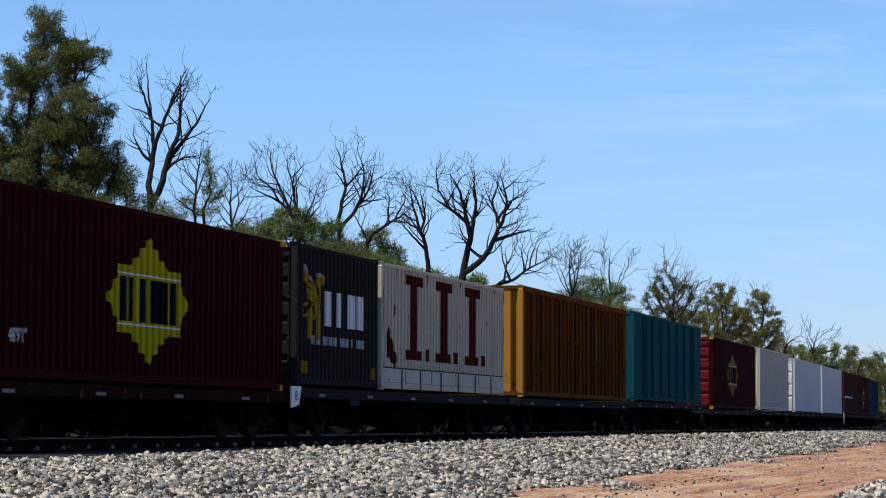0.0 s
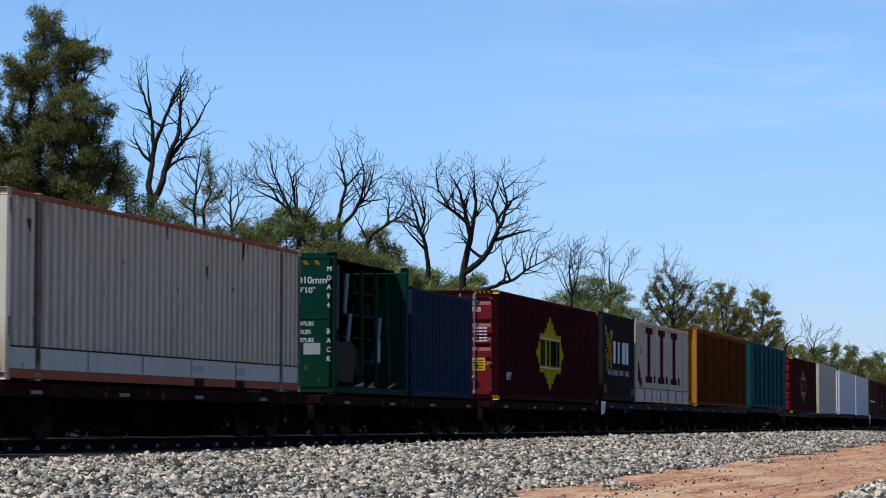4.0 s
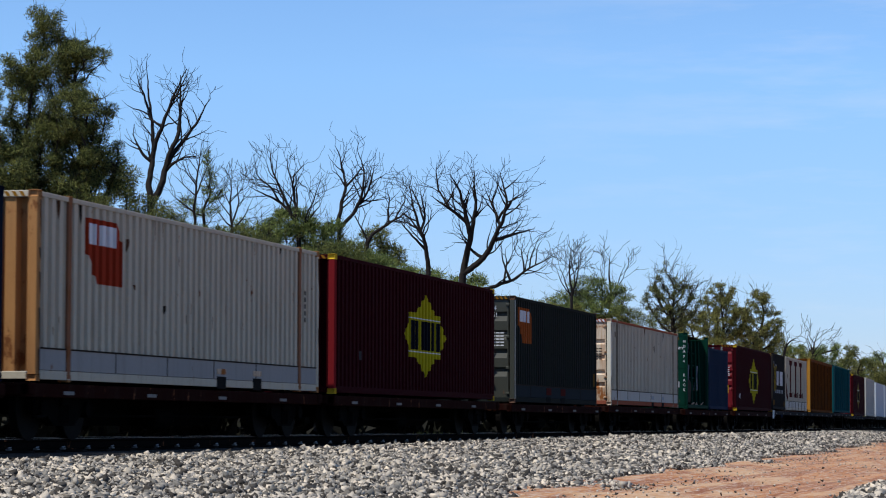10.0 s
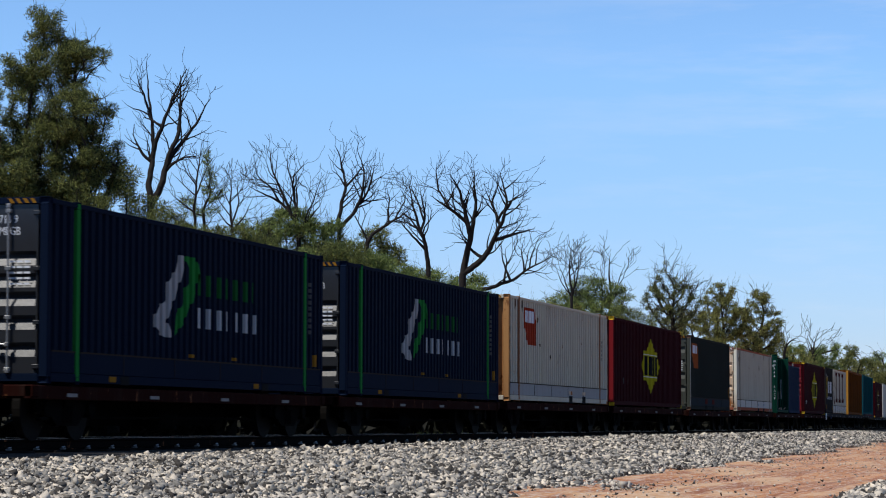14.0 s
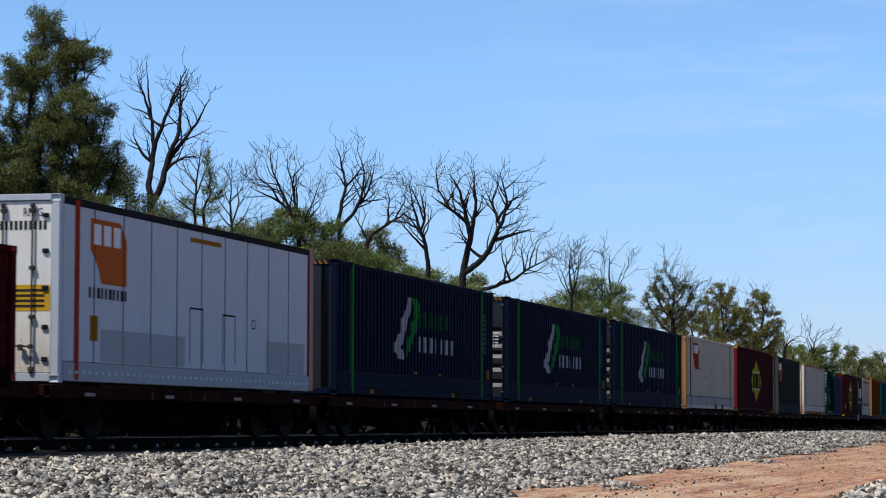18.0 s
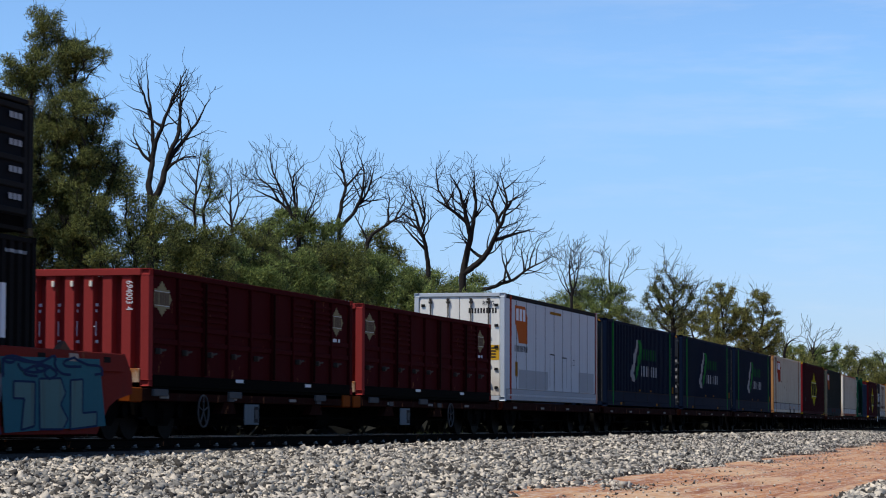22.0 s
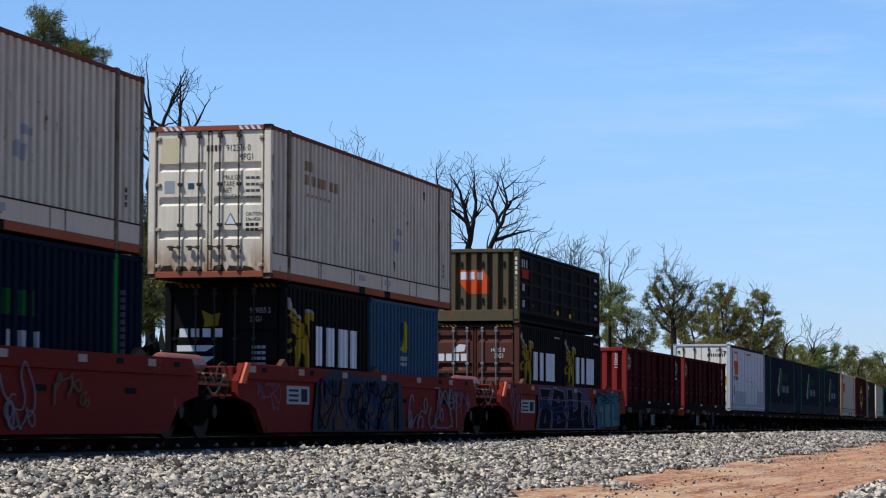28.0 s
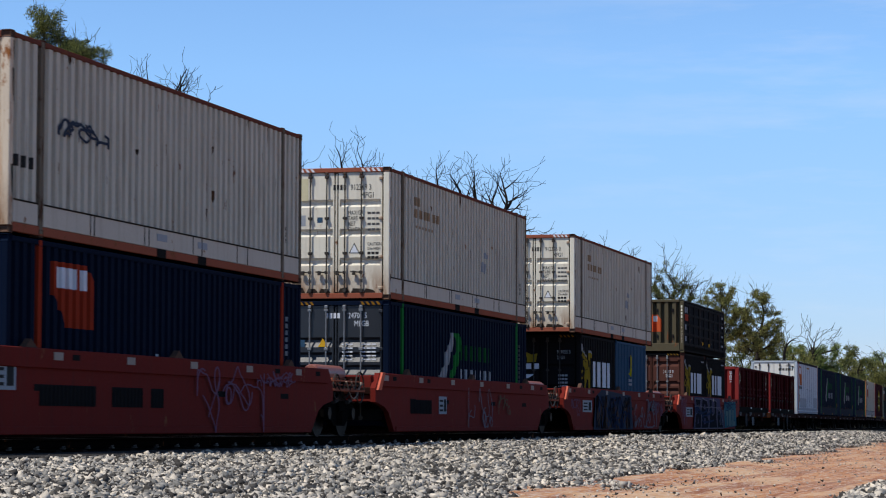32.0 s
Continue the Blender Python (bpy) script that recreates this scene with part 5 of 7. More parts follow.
DUSTY_PLATE = surface("dusty_plate_paint", (0.30, 0.25, 0.21), 0.5, dirty=0.6)
# reflector white dimmed in colour for the shade along the sills
DULL_REFLECT = surface("dusty_dimmed_reflector", (0.20, 0.19, 0.18), 0.5, dirty=0.6)
PANEL_DARK = surface("sunk_panel_paint", (0.0085, 0.0105, 0.0135), 0.5, dirty=0.2)
PANEL_GREY = surface("dark_panel_paint", (0.0155, 0.0165, 0.0175), 0.5, rust=0.1, dirty=0.3)
SPRAY_DULL = surface("spray_dull_blue", (0.030, 0.038, 0.055), 0.6, dirty=0.5)
SPRAY_TAN = surface("spray_tan", (0.075, 0.046, 0.036), 0.6, dirty=0.5)
SPRAY_WHITE = surface("spray_white", (0.13, 0.125, 0.15), 0.6, dirty=0.3)
SPRAY_TEAL = surface("spray_teal", (0.030, 0.10, 0.125), 0.6, dirty=0.3)
SPRAY_BLUE = surface("spray_blue", (0.016, 0.028, 0.065), 0.6, dirty=0.3)
SPRAY_BLACK = surface("spray_black", (0.007, 0.007, 0.011), 0.6, dirty=0.2)
SPRAY_PINK = surface("spray_pink", (0.13, 0.07, 0.11), 0.6, dirty=0.3)


def outline(w, poly, mat, y, thick=0.035, label="pale sprayed outline"):
    """A sprayed line round a shape."""
    verts, faces = [], []
    for a, b in zip(poly, poly[1:] + poly[:1]):
        dx, dz = b[0] - a[0], b[1] - a[1]
        d = math.hypot(dx, dz) or 1
        nx, nz = -dz / d * thick * 1.8, dx / d * thick
        q = len(verts)
        verts += [(a[0] + nx, y, a[1] + nz), (a[0] - nx, y, a[1] - nz), (b[0] - nx, y, b[1] - nz), (b[0] + nx, y, b[1] + nz)]
        faces.append((q, q + 1, q + 2, q + 3))
    return tagged(raw("spray_outline", verts, faces, mat, w, label), kind="stuff")


def wheelset(parent, x, ymid, r=0.46, half=0.75, steel=WHEEL):
    w = part("wheelset", tube((0, -half, 0), (0, half, 0), 0.08, 10), GREASE, parent, at=(x, ymid, r))
    for sgn in (-1, 1):
        prof = ((0.10, -0.09), (0.13, -0.07), (0.36, -0.03), (0.40, -0.07), (r, -0.065), (r, 0.05), (r + 0.03, 0.06), (r + 0.03, 0.08), (0.38, 0.08), (0.12, 0.07))
        bm = lathe([(q, sgn * v) for q, v in prof], 24, "y")
        part("wheel", bm, steel, w, "worn steel wheel", at=(0, sgn * half, 0))
    return w


def bogie(parent, x, ymid, steel=WHEEL):
    for dx in (-0.9, 0.9):
        wheelset(parent, x + dx, ymid, steel=steel)
    for sgn in (-1, 1):
        yy = ymid + sgn * 0.98
        poly = [(-1.15, 0.38), (-0.75, 0.40), (-0.42, 0.20), (0.42, 0.20), (0.75, 0.40), (1.15, 0.38), (1.12, 0.62), (0.6, 0.72), (-0.6, 0.72), (-1.12, 0.62)]
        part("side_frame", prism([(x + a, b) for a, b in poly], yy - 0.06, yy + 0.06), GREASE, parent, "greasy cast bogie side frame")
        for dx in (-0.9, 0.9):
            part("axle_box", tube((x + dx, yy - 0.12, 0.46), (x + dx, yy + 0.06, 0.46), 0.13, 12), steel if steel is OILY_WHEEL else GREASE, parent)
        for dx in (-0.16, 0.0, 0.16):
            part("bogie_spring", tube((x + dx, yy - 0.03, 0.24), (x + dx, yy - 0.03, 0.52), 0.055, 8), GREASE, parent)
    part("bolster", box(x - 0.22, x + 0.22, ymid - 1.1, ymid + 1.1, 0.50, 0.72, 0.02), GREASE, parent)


def handwheel(parent, x, y, z, r=0.28, mat=REFLECT, axis="y"):
    h = part("handwheel", ring((0, 0, 0), r, 0.016, axis, 22, 6), mat, parent, "thin-rimmed brake handwheel", at=(x, y, z))
    for k in range(5):
        a = k * math.tau / 5 + 0.3
        p = (r * math.cos(a), 0, r * math.sin(a)) if axis == "y" else (0, r * math.cos(a), r * math.sin(a))
        part("spoke", tube((0, 0, 0), p, 0.012, 5), mat, h)
    return h


def flat_wagon(s0, s1, deck, paint=WAGON, ends=True, label="brown skeletal container wagon with reflectors along its sill", extras=None, spine=WAGON):
    """A low container wagon from s0 to s1; its own x starts at s0, z at the rail."""
    w = train_thing("container_wagon", label, "wagon", s0, 0.0, SIDE_Y, "container wagons")
    L = s1 - s0
    mid = 1.25
    for yy in (0.02, 2.36):
        part("side_sill", box(0, L, yy, yy + 0.12, deck - 0.23, deck - 0.02, 0.012), paint, w)
    # belly deepened to block the view and darken the space under the deck
    fish = [(-0.1, deck - 0.05), (L + 0.1, deck - 0.05), (L + 0.1, deck - 0.34), (L - 3.2, deck - 0.36), (L - 4.3, 0.20), (4.3, 0.20), (3.2, deck - 0.36), (-0.1, deck - 0.34)]
    part("centre_sill", prism(fish, mid - 0.25, mid + 0.25), GREASE, w, "deep greasy fish-belly centre sill, filling the dark under the deck")
    n = max(2, int(L / 3))
    for k in range(n + 1):
        x = 0.15 + (L - 0.3) * k / n
        part("cross_bearer", box(x - 0.1, x + 0.1, 0.14, 2.36, deck - 0.22, deck - 0.03, 0.015), spine, w)
    for k in range(int(L / 3.7) + 1):
        x = 1.4 + 3.7 * k
        if x < L - 0.4:
            part("reflector", box(x, x + 0.42, 0.008, 0.02, deck - 0.185, deck - 0.13), DULL_REFLECT, w, "small dusty reflector, dimmed for shade")
    for x in (1.9, L - 1.9):
        bogie(w, x, mid)
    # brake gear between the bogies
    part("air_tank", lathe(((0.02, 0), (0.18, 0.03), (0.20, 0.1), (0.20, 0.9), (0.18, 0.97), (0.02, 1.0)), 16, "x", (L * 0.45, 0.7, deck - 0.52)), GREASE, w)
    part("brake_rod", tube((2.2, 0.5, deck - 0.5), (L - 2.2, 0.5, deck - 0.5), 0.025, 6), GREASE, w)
    for x in (0.12, L - 0.12):
        part("end_beam", box(x - 0.12, x + 0.12, -0.01, 2.51, deck - 0.2, deck - 0.015, 0.015), paint, w)
    for sgn, x in ((-1, -0.1), (1, L + 0.1)):
        part("coupler", box(min(x, x + sgn * 0.55), max(x, x + sgn * 0.55), mid - 0.12, mid + 0.12, deck - 0.42, deck - 0.18, 0.04), GREASE, w, "greasy knuckle coupler")
        part("air_hose", ring((x + sgn * 0.25, mid - 0.45, deck - 0.42), 0.16, 0.025, "y", 16, 6), TARP, w)
    part("step", box(0.25, 0.6, -0.02, 0.06, deck - 0.55, deck - 0.5, 0.01), GREASE, w)
    for x in (0.28, 0.57):
        part("step_hanger", tube((x, 0.03, deck - 0.52), (x, 0.06, deck - 0.1), 0.012, 5), GREASE, w)
    if extras:
        extras(w, L, deck)
    return w


BOARD = surface("dusty_dimmed_board_paint", (0.11, 0.13, 0.145), 0.6, dirty=0.5)


def red_wagon_gear(w, L, deck):
    # plates, boards and wheels are dimmed in colour for the shade they hang in
    for x in (0.1, 12.7, 13.5):
        part("end_stanchion", box(x - 0.2, x + 0.35, -0.02, 0.5, deck - 0.26, deck - 0.01, 0.02), WAGON_ORANGE, w, "orange end bracket")
    handwheel(w, 3.55, -0.02, 0.46, 0.28, DIM_MARK)
    handwheel(w, 22.0, -0.02, 0.46, 0.28, DIM_MARK)
    for x in (5.9, 17.2):
        part("data_board", box(x, x + 0.85, -0.02, 0.0, 0.22, 0.60, 0.004), BOARD, w, "dusty blue-grey data board, dimmed for shade")
        part("data_mark", box(x + 0.55, x + 0.8, -0.026, -0.02, 0.26, 0.56), INK, w)
        part("data_mark", box(x + 0.60, x + 0.76, -0.031, -0.026, 0.33, 0.50), DIM_MARK, w)
    for x in (4.7, 10.3, 16.0, 20.5):
        part("hopper_bracket", prism(((x, 0.42), (x + 0.9, 0.42), (x + 0.75, 0.62), (x + 0.2, 0.62)), 0.05, 0.2), WAGON, w, "brown bracket under the sill")
        part("white_plate", box(x + 0.3, x + 0.6, -0.012, 0.03, 0.64, 0.74), DIM_MARK, w)
    for x in (1.0, 5.0, 10.5, 14.6, 19.0):
        part("lamp_box", box(x, x + 0.7, -0.03, 0.03, deck - 0.15, deck - 0.03, 0.01), DIM_MARK, w)


def b_sign(w, L, deck):
    part("letter_plate", prism(((L + 0.0, 0.55), (L + 0.5, 0.62), (L + 0.65, 0.98), (L + 0.0, 0.98)), -0.05, -0.02), REFLECT, w, "white plate with a black letter B")
    lettering("plate_letter", "B", 0.2, INK, w, (L + 0.18, -0.056, 0.70), "side", 1.5)


def lamp_sign(w, L, deck):
    part("lamp_plate", box(3.6, 4.3, -0.03, 0.0, deck - 0.36, deck - 0.20, 0.01), BLUE, w, "dull blue plate under the sill")


def hung_plate(w, L, deck):
    part("letter_plate", prism(((L + 0.2, 0.30), (L + 0.5, 0.30), (L + 0.6, 0.95), (L + 0.1, 1.1)), -0.05, -0.02), REFLECT, w, "white plate hung at the wagon's end")


def build_wagons():
    rows = [(-6.2, 21.2, 0.85, WAGON, red_wagon_gear), (21.7, 36.0, 0.85, WAGON, None), (36.6, 52.2, 0.83, WAGON, None), (53.3, 68.7, 0.83, WAGON, None),
            (69.7, 85.0, 0.83, WAGON, None), (85.9, 101.2, 0.86, WAGON, None), (102.1, 117.7, 0.85, WAGON, None), (119.2, 132.6, 0.81, WAGON, None),
            (134.0, 149.5, 0.86, WAGON, None), (150.9, 164.6, 0.85, WAGON, None), (166.4, 181.8, 0.87, WAGON, b_sign), (182.5, 201.8, 0.98, CHAR, lamp_sign), (203.2, 220.7, 0.98, CHAR, None),
            (221.5, 239.2, 1.055, CHAR, None), (241.4, 257.9, 0.90, CHAR, None), (259.1, 274.1, 0.95, CHAR, None), (276.5, 293.1, 0.94, CHAR, None), (294.7, 313.2, 0.96, CHAR, hung_plate),
            (314.5, 348.2, 1.01, CHAR, None), (349.0, 364.2, 1.01, CHAR, None)]
    for a, b, d, paint, extras in rows:
        lab = "brown container wagon with handwheels, data boards and orange brackets" if extras is red_wagon_gear else (
            "brown skeletal container wagon with reflectors along its sill" if paint is WAGON else "dark grey container wagon with ribbed sill")
        flat_wagon(a, b, d, paint, True, lab, extras, GREASE if paint is CHAR else WAGON)


def well_car(s0, s1, label, seed, board=None):
    """A deep red well wagon body; x from s0, z from the rail."""
    w = train_thing("well_wagon", label, "wagon", s0, 0.0, SIDE_Y - 0.12, "red well wagons")
    L = s1 - s0
    top, low = 1.36, 0.07
    for yy in (0.0, 2.62):
        poly = [(0.0, 1.02), (0.35, top), (L - 0.35, top), (L, 1.02), (L, 0.72), (L - 0.7, 0.62), (L - 1.05, 0.5), (L - 1.55, low), (1.6, low), (1.1, 0.5), (0.75, 0.62), (0.0, 0.72)]
        part("side_wall", prism(poly, yy, yy + 0.12), CAR_RED, w)
    part("top_chord", box(0.5, L - 0.5, -0.045, 0.02, top - 0.30, top - 0.005, 0.012), CAR_RED, w)
    part("bottom_chord", box(1.7, L - 1.7, -0.02, 0.02, low, low + 0.12, 0.01), CAR_RED, w)
    part("floor", box(1.7, L - 1.7, 0.1, 2.64, 0.03, 0.115), WAGON, w)
    for x0, x1 in ((0.05, 1.6), (L - 1.6, L - 0.05)):
        part("end_deck", box(x0, x1, 0.12, 2.62, 0.88, 1.04, 0.02), WAGON, w)
        part("end_bulkhead", box(max(x0, 0.1) if x0 < 1 else x1 - 0.2, (x0 + 0.25) if x0 < 1 else x1 - 0.05, 0.12, 2.62, 0.72, 1.30, 0.02), CAR_RED, w)
    # added black plates cover the bright load ends where the wells are dark
    for x0 in (1.72, L - 1.82):
        part("well_end_wall", box(x0, x0 + 0.10, 0.12, 2.62, 0.08, 1.30, 0.01), GREASE, w, "black steel wall added to keep the well's end dark")
    part("hinge_gusset", prism(((0.02, 0.98), (0.40, top + 0.01), (0.62, top + 0.01), (0.3, 0.98)), -0.06, 0.0), LIT_RED, w, "red sloped corner gusset, brightened as if sunlit")
    rng = random.Random(seed)
    x = 0.55
    while x < L - 0.6:
        part("reflector", box(x, x + 0.36, -0.052, -0.044, top - 0.17, top - 0.05), DUSTY_PLATE, w, "dusty pale reflector plate")
        x += 3.1
    for x in (1.3, 4.4, L - 4.1, L - 1.4):
        part("chord_slot", box(x, x + 0.3, -0.049, -0.044, top - 0.16, top - 0.07), TARP, w)
    for x in (3.0, 6.2, L - 7.4, L - 3.6):
        part("wall_slot", box(x, x + 0.5, -0.004, 0.0, 0.72, 0.82), TARP, w)
    for x in (2.9, L / 2, L - 2.9):
        part("lock_cone", prism(((x - 0.26, top), (x + 0.22, top), (x + 0.12, top + 0.05), (x - 0.02, top + 0.13), (x - 0.16, top + 0.05)), 0.0, 0.1), CAST, w, "rusty steel container lock")
    if board:
        xb, wb, zb, hb = board
        part("data_board", box(xb, xb + wb, -0.012, 0.0, zb, zb + hb, 0.002), GREY_PATCH, w, "pale data board")
        for k in range(3):
            part("data_mark", box(xb + 0.08 * wb, xb + 0.5 * wb, -0.016, -0.012, zb + hb * (0.15 + 0.27 * k), zb + hb * (0.27 + 0.27 * k)), INK, w)
        part("data_mark", box(xb + 0.62 * wb, xb + 0.9 * wb, -0.016, -0.012, zb + 0.15 * hb, zb + 0.85 * hb), INK, w)
    return w, L


def well_joint(s, label="black bogie and red coupling platform between well wagons"):
    """The bogie that two well bodies share, with its platform, brake wheels and red tank."""
    w = train_thing("shared_bogie", label, "bogie", s, 0.0, SIDE_Y, "bogies between well wagons")
    bogie(w, 0.0, 1.25, OILY_WHEEL)
    part("pivot_beam", box(-1.2, 1.2, 0.9, 1.6, 0.72, 0.90, 0.03), GREASE, w)
    part("platform", box(-1.3, 1.3, 0.05, 2.45, 0.93, 0.98, 0.01), WAGON, w)
    part("red_tank", lathe(((0.02, 0), (0.16, 0.03), (0.19, 0.15), (0.19, 2.05), (0.16, 2.17), (0.02, 2.2)), 18, "x", (-1.05, 0.55, 1.30)), TANK_RED, w, "rusty red cylindrical tank")
    part("bracket", prism(((-1.1, 0.94), (-0.3, 0.94), (-0.5, 1.2), (-0.9, 1.2)), 0.1, 0.2), RUST_RAIL, w)
    handwheel(w, 0.85, 0.0, 1.02, 0.33, DARK_ROD)
    for k in range(3):
        part("pipe", tube((-1.0, 0.05, 0.98 + 0.08 * k), (1.0, 0.05, 0.98 + 0.08 * k), 0.02, 6), RUST_RAIL, w)
    part("brake_box", box(0.98, 1.22, 0.10, 0.5, 0.98, 1.26, 0.02), WAGON, w, "dark brown brake box")
    handwheel(w, -0.75, 0.05, 1.02, 0.26, DARK_ROD)
    for k, (x0, x1, sag, yy) in enumerate(((-0.9, 0.2, 0.30, -0.01), (-0.2, 0.95, 0.36, 0.0), (-1.05, -0.3, 0.22, 0.02), (0.3, 1.1, 0.18, 0.03))):
        bm = bmesh.new()
        pts = [(x0 + (x1 - x0) * i / 8, yy, 1.08 + 0.05 * (k % 2) - sag * math.sin(math.pi * i / 8)) for i in range(9)]
        for a, b in zip(pts, pts[1:]):
            tube(a, b, 0.018, 6, bm=bm)
        part("brake_hose", bm, TAN_STEEL if k % 2 else TARP, w, "sagging brake hose")
    part("deck_edge", box(-1.2, 1.2, -0.02, 0.04, 0.92, 0.97, 0.008), RUST_RAIL, w)
    for x in (-0.8, 0.2):
        part("valve", tube((x, 0.1, 0.7), (x + 0.25, 0.1, 0.74), 0.05, 8), DARK_ROD, w)
    for x in (-0.55, -0.1, 0.35):
        part("pipe_post", tube((x, 0.05, 0.92), (x, 0.05, 1.2), 0.018, 6), DARK_ROD, w)


def build_wells():
    for s in (-26.8, -48.8, -70.0, -91.8):
        well_joint(s)
    front = train_thing("shared_bogie", "black bogie under the end of a red well wagon", "bogie", -7.0, 0.0, SIDE_Y, "bogies between well wagons")
    bogie(front, 0.0, 1.25)
    part("pivot_beam", box(-1.0, 1.0, 0.9, 1.6, 0.72, 0.88, 0.03), CAR_RED, front)
    w, L = well_car(-25.4, -6.5, "red well wagon sprayed with black, blue and teal graffiti", 1, (2.5, 1.75, 0.55, 0.36))
    lilac = surface("spray_lilac", (0.055, 0.050, 0.090), 0.6, dirty=0.5)
    decal("spray_field", [[(4.2, 0.08), (4.6, 0.7), (4.4, 1.33), (12.0, 1.33), (12.3, 0.95), (13.0, 0.75), (13.5, 0.08)]], flat, 0, 0, lilac, w, 0.0, proud=0.05, label="lilac outline sprayed round dark shapes")
    shapes = ([(4.5, 0.1), (4.8, 0.62), (5.2, 0.75), (4.7, 1.25), (6.3, 1.25), (5.9, 0.9), (6.4, 0.55), (6.2, 0.1)],
              [(6.4, 0.1), (6.6, 0.5), (6.3, 0.72), (6.7, 1.28), (8.1, 1.2), (8.5, 0.85), (8.1, 0.65), (8.7, 0.4), (8.4, 0.1)],
              [(8.7, 0.1), (8.9, 0.55), (8.7, 1.28), (9.5, 1.28), (9.7, 0.62), (10.3, 0.72), (10.2, 1.25), (11.0, 1.2), (10.9, 0.5), (11.2, 0.1)],
              [(11.35, 0.1), (11.2, 0.55), (11.6, 0.9), (12.3, 0.72), (12.8, 0.45), (13.1, 0.1)])
    for q in shapes:
        decal("spray_shape", [q], flat, 0, 0, SPRAY_BLACK, w, 0.0, proud=0.055, label="blue-black sprayed shape")
        outline(w, q, SPRAY_WHITE, -0.057, 0.018)
    for q in ([(7.1, 0.25), (7.7, 0.28), (7.6, 0.5), (7.2, 0.5)], [(7.1, 0.85), (7.6, 0.85), (7.5, 1.05), (7.2, 1.05)], [(5.2, 0.25), (5.6, 0.3), (5.5, 0.55)]):
        decal("spray_shape", [q], flat, 0, 0, lilac, w, 0.0, proud=0.06)
    scribble(w, 4.8, 0.35, 7.6, 0.6, SPRAY_BLUE, 3, -0.064, 0.03, 4)
    scribble(w, 12.0, 0.15, 1.4, 0.8, SPRAY_WHITE, 4, -0.068, 0.012, 3)
    outline(w, [(4.4, 0.95), (5.6, 1.02), (7.2, 0.90), (9.4, 0.98), (11.2, 0.92), (12.6, 0.95)], SPRAY_WHITE, -0.070, 0.008)
    decal("spray_field", [[(13.6, 0.1), (13.4, 1.2), (17.3, 1.25), (17.6, 0.2)]], flat, 0, 0, SPRAY_TEAL, w, 0.0, proud=0.05, label="teal sprayed field")
    pale = surface("spray_pale_teal", (0.075, 0.135, 0.135), 0.6, dirty=0.5, dirt=(0.07, 0.05, 0.035))
    for q in ([(13.9, 0.85), (14.7, 0.85), (14.7, 0.2), (14.2, 0.14), (14.3, 0.6), (13.9, 0.6)], [(14.9, 0.15), (14.85, 0.9), (15.7, 0.92), (15.9, 0.7), (15.7, 0.52), (16.0, 0.3), (15.8, 0.15)],
              [(16.1, 0.9), (16.1, 0.15), (17.2, 0.2), (17.2, 0.42), (16.6, 0.4), (16.6, 0.92)]):
        decal("spray_shape", [q], flat, 0, 0, pale, w, 0.0, proud=0.055, label="pale teal sprayed shape")
        outline(w, q, SPRAY_BLUE, -0.057, 0.016, "dark sprayed outline")
    scribble(w, 13.5, 0.9, 3.9, 0.35, SPRAY_BLUE, 33, -0.059, 0.02, 4)
    scribble(w, 0.9, 0.25, 1.5, 1.0, SPRAY_PINK, 5, -0.05, 0.012, 6)
    w, L = well_car(-47.4, -28.3, "red well wagon covered in dull blue and brown graffiti", 2, (3.0, 1.5, 0.62, 0.36))
    decal("spray_field", [[(4.6, 0.08), (4.9, 1.1), (6.0, 1.34), (11.5, 1.2), (11.9, 0.08)]], flat, 0, 0, SPRAY_DULL, w, 0.0, proud=0.05, label="dull grey-blue sprayed field")
    scribble(w, 5.2, 0.12, 6.0, 1.0, SPRAY_TAN, 6, -0.055, 0.045, 13)
    scribble(w, 5.4, 0.12, 5.8, 1.0, SPRAY_BLUE, 12, -0.058, 0.03, 11)
    scribble(w, 5.0, 0.15, 6.2, 1.0, SPRAY_BLACK, 18, -0.061, 0.018, 10)
    scribble(w, 12.2, 0.15, 4.6, 0.95, SPRAY_WHITE, 7, -0.055, 0.02, 8)
    scribble(w, 16.4, 0.55, 1.8, 0.5, SPRAY_PINK, 8, -0.055, 0.016, 5)
    scribble(w, 1.2, 0.5, 1.4, 0.5, SPRAY_PINK, 9, -0.006, 0.014, 4)
    w, L = well_car(-68.3, -49.6, "red well wagon with a pale spray tag and a barred opening", 3, (5.7, 0.75, 0.48, 0.42))
    part("barred_opening", box(3.0, 5.0, -0.006, 0.0, 0.48, 0.80), TARP, w)
    for k in range(14):
        part("bar", tube((3.08 + 0.14 * k, -0.012, 0.48), (3.08 + 0.14 * k, -0.012, 0.80), 0.012, 5), CHAR, w)
    scribble(w, 8.6, 0.15, 2.8, 1.0, SPRAY_WHITE, 10, -0.05, 0.012, 5)
    scribble(w, 12.0, 0.5, 1.4, 0.5, OLIVE, 14, -0.05, 0.012, 4)
    w, L = well_car(-90.4, -71.6, "red well wagon with pink and white spray tags and barred openings", 4, (1.4, 0.9, 0.72, 0.40))
    for x0, x1 in ((3.2, 5.5), (6.2, 7.6), (8.0, 8.6)):
        part("barred_opening", box(x0, x1, -0.006, 0.0, 0.50, 0.82), TARP, w)
        k = x0 + 0.08
        while k < x1:
            part("bar", tube((k, -0.012, 0.50), (k, -0.012, 0.82), 0.012, 5), CHAR, w)
            k += 0.16
    scribble(w, 10.2, 0.08, 3.8, 1.2, SPRAY_PINK, 11, -0.05, 0.014, 6)
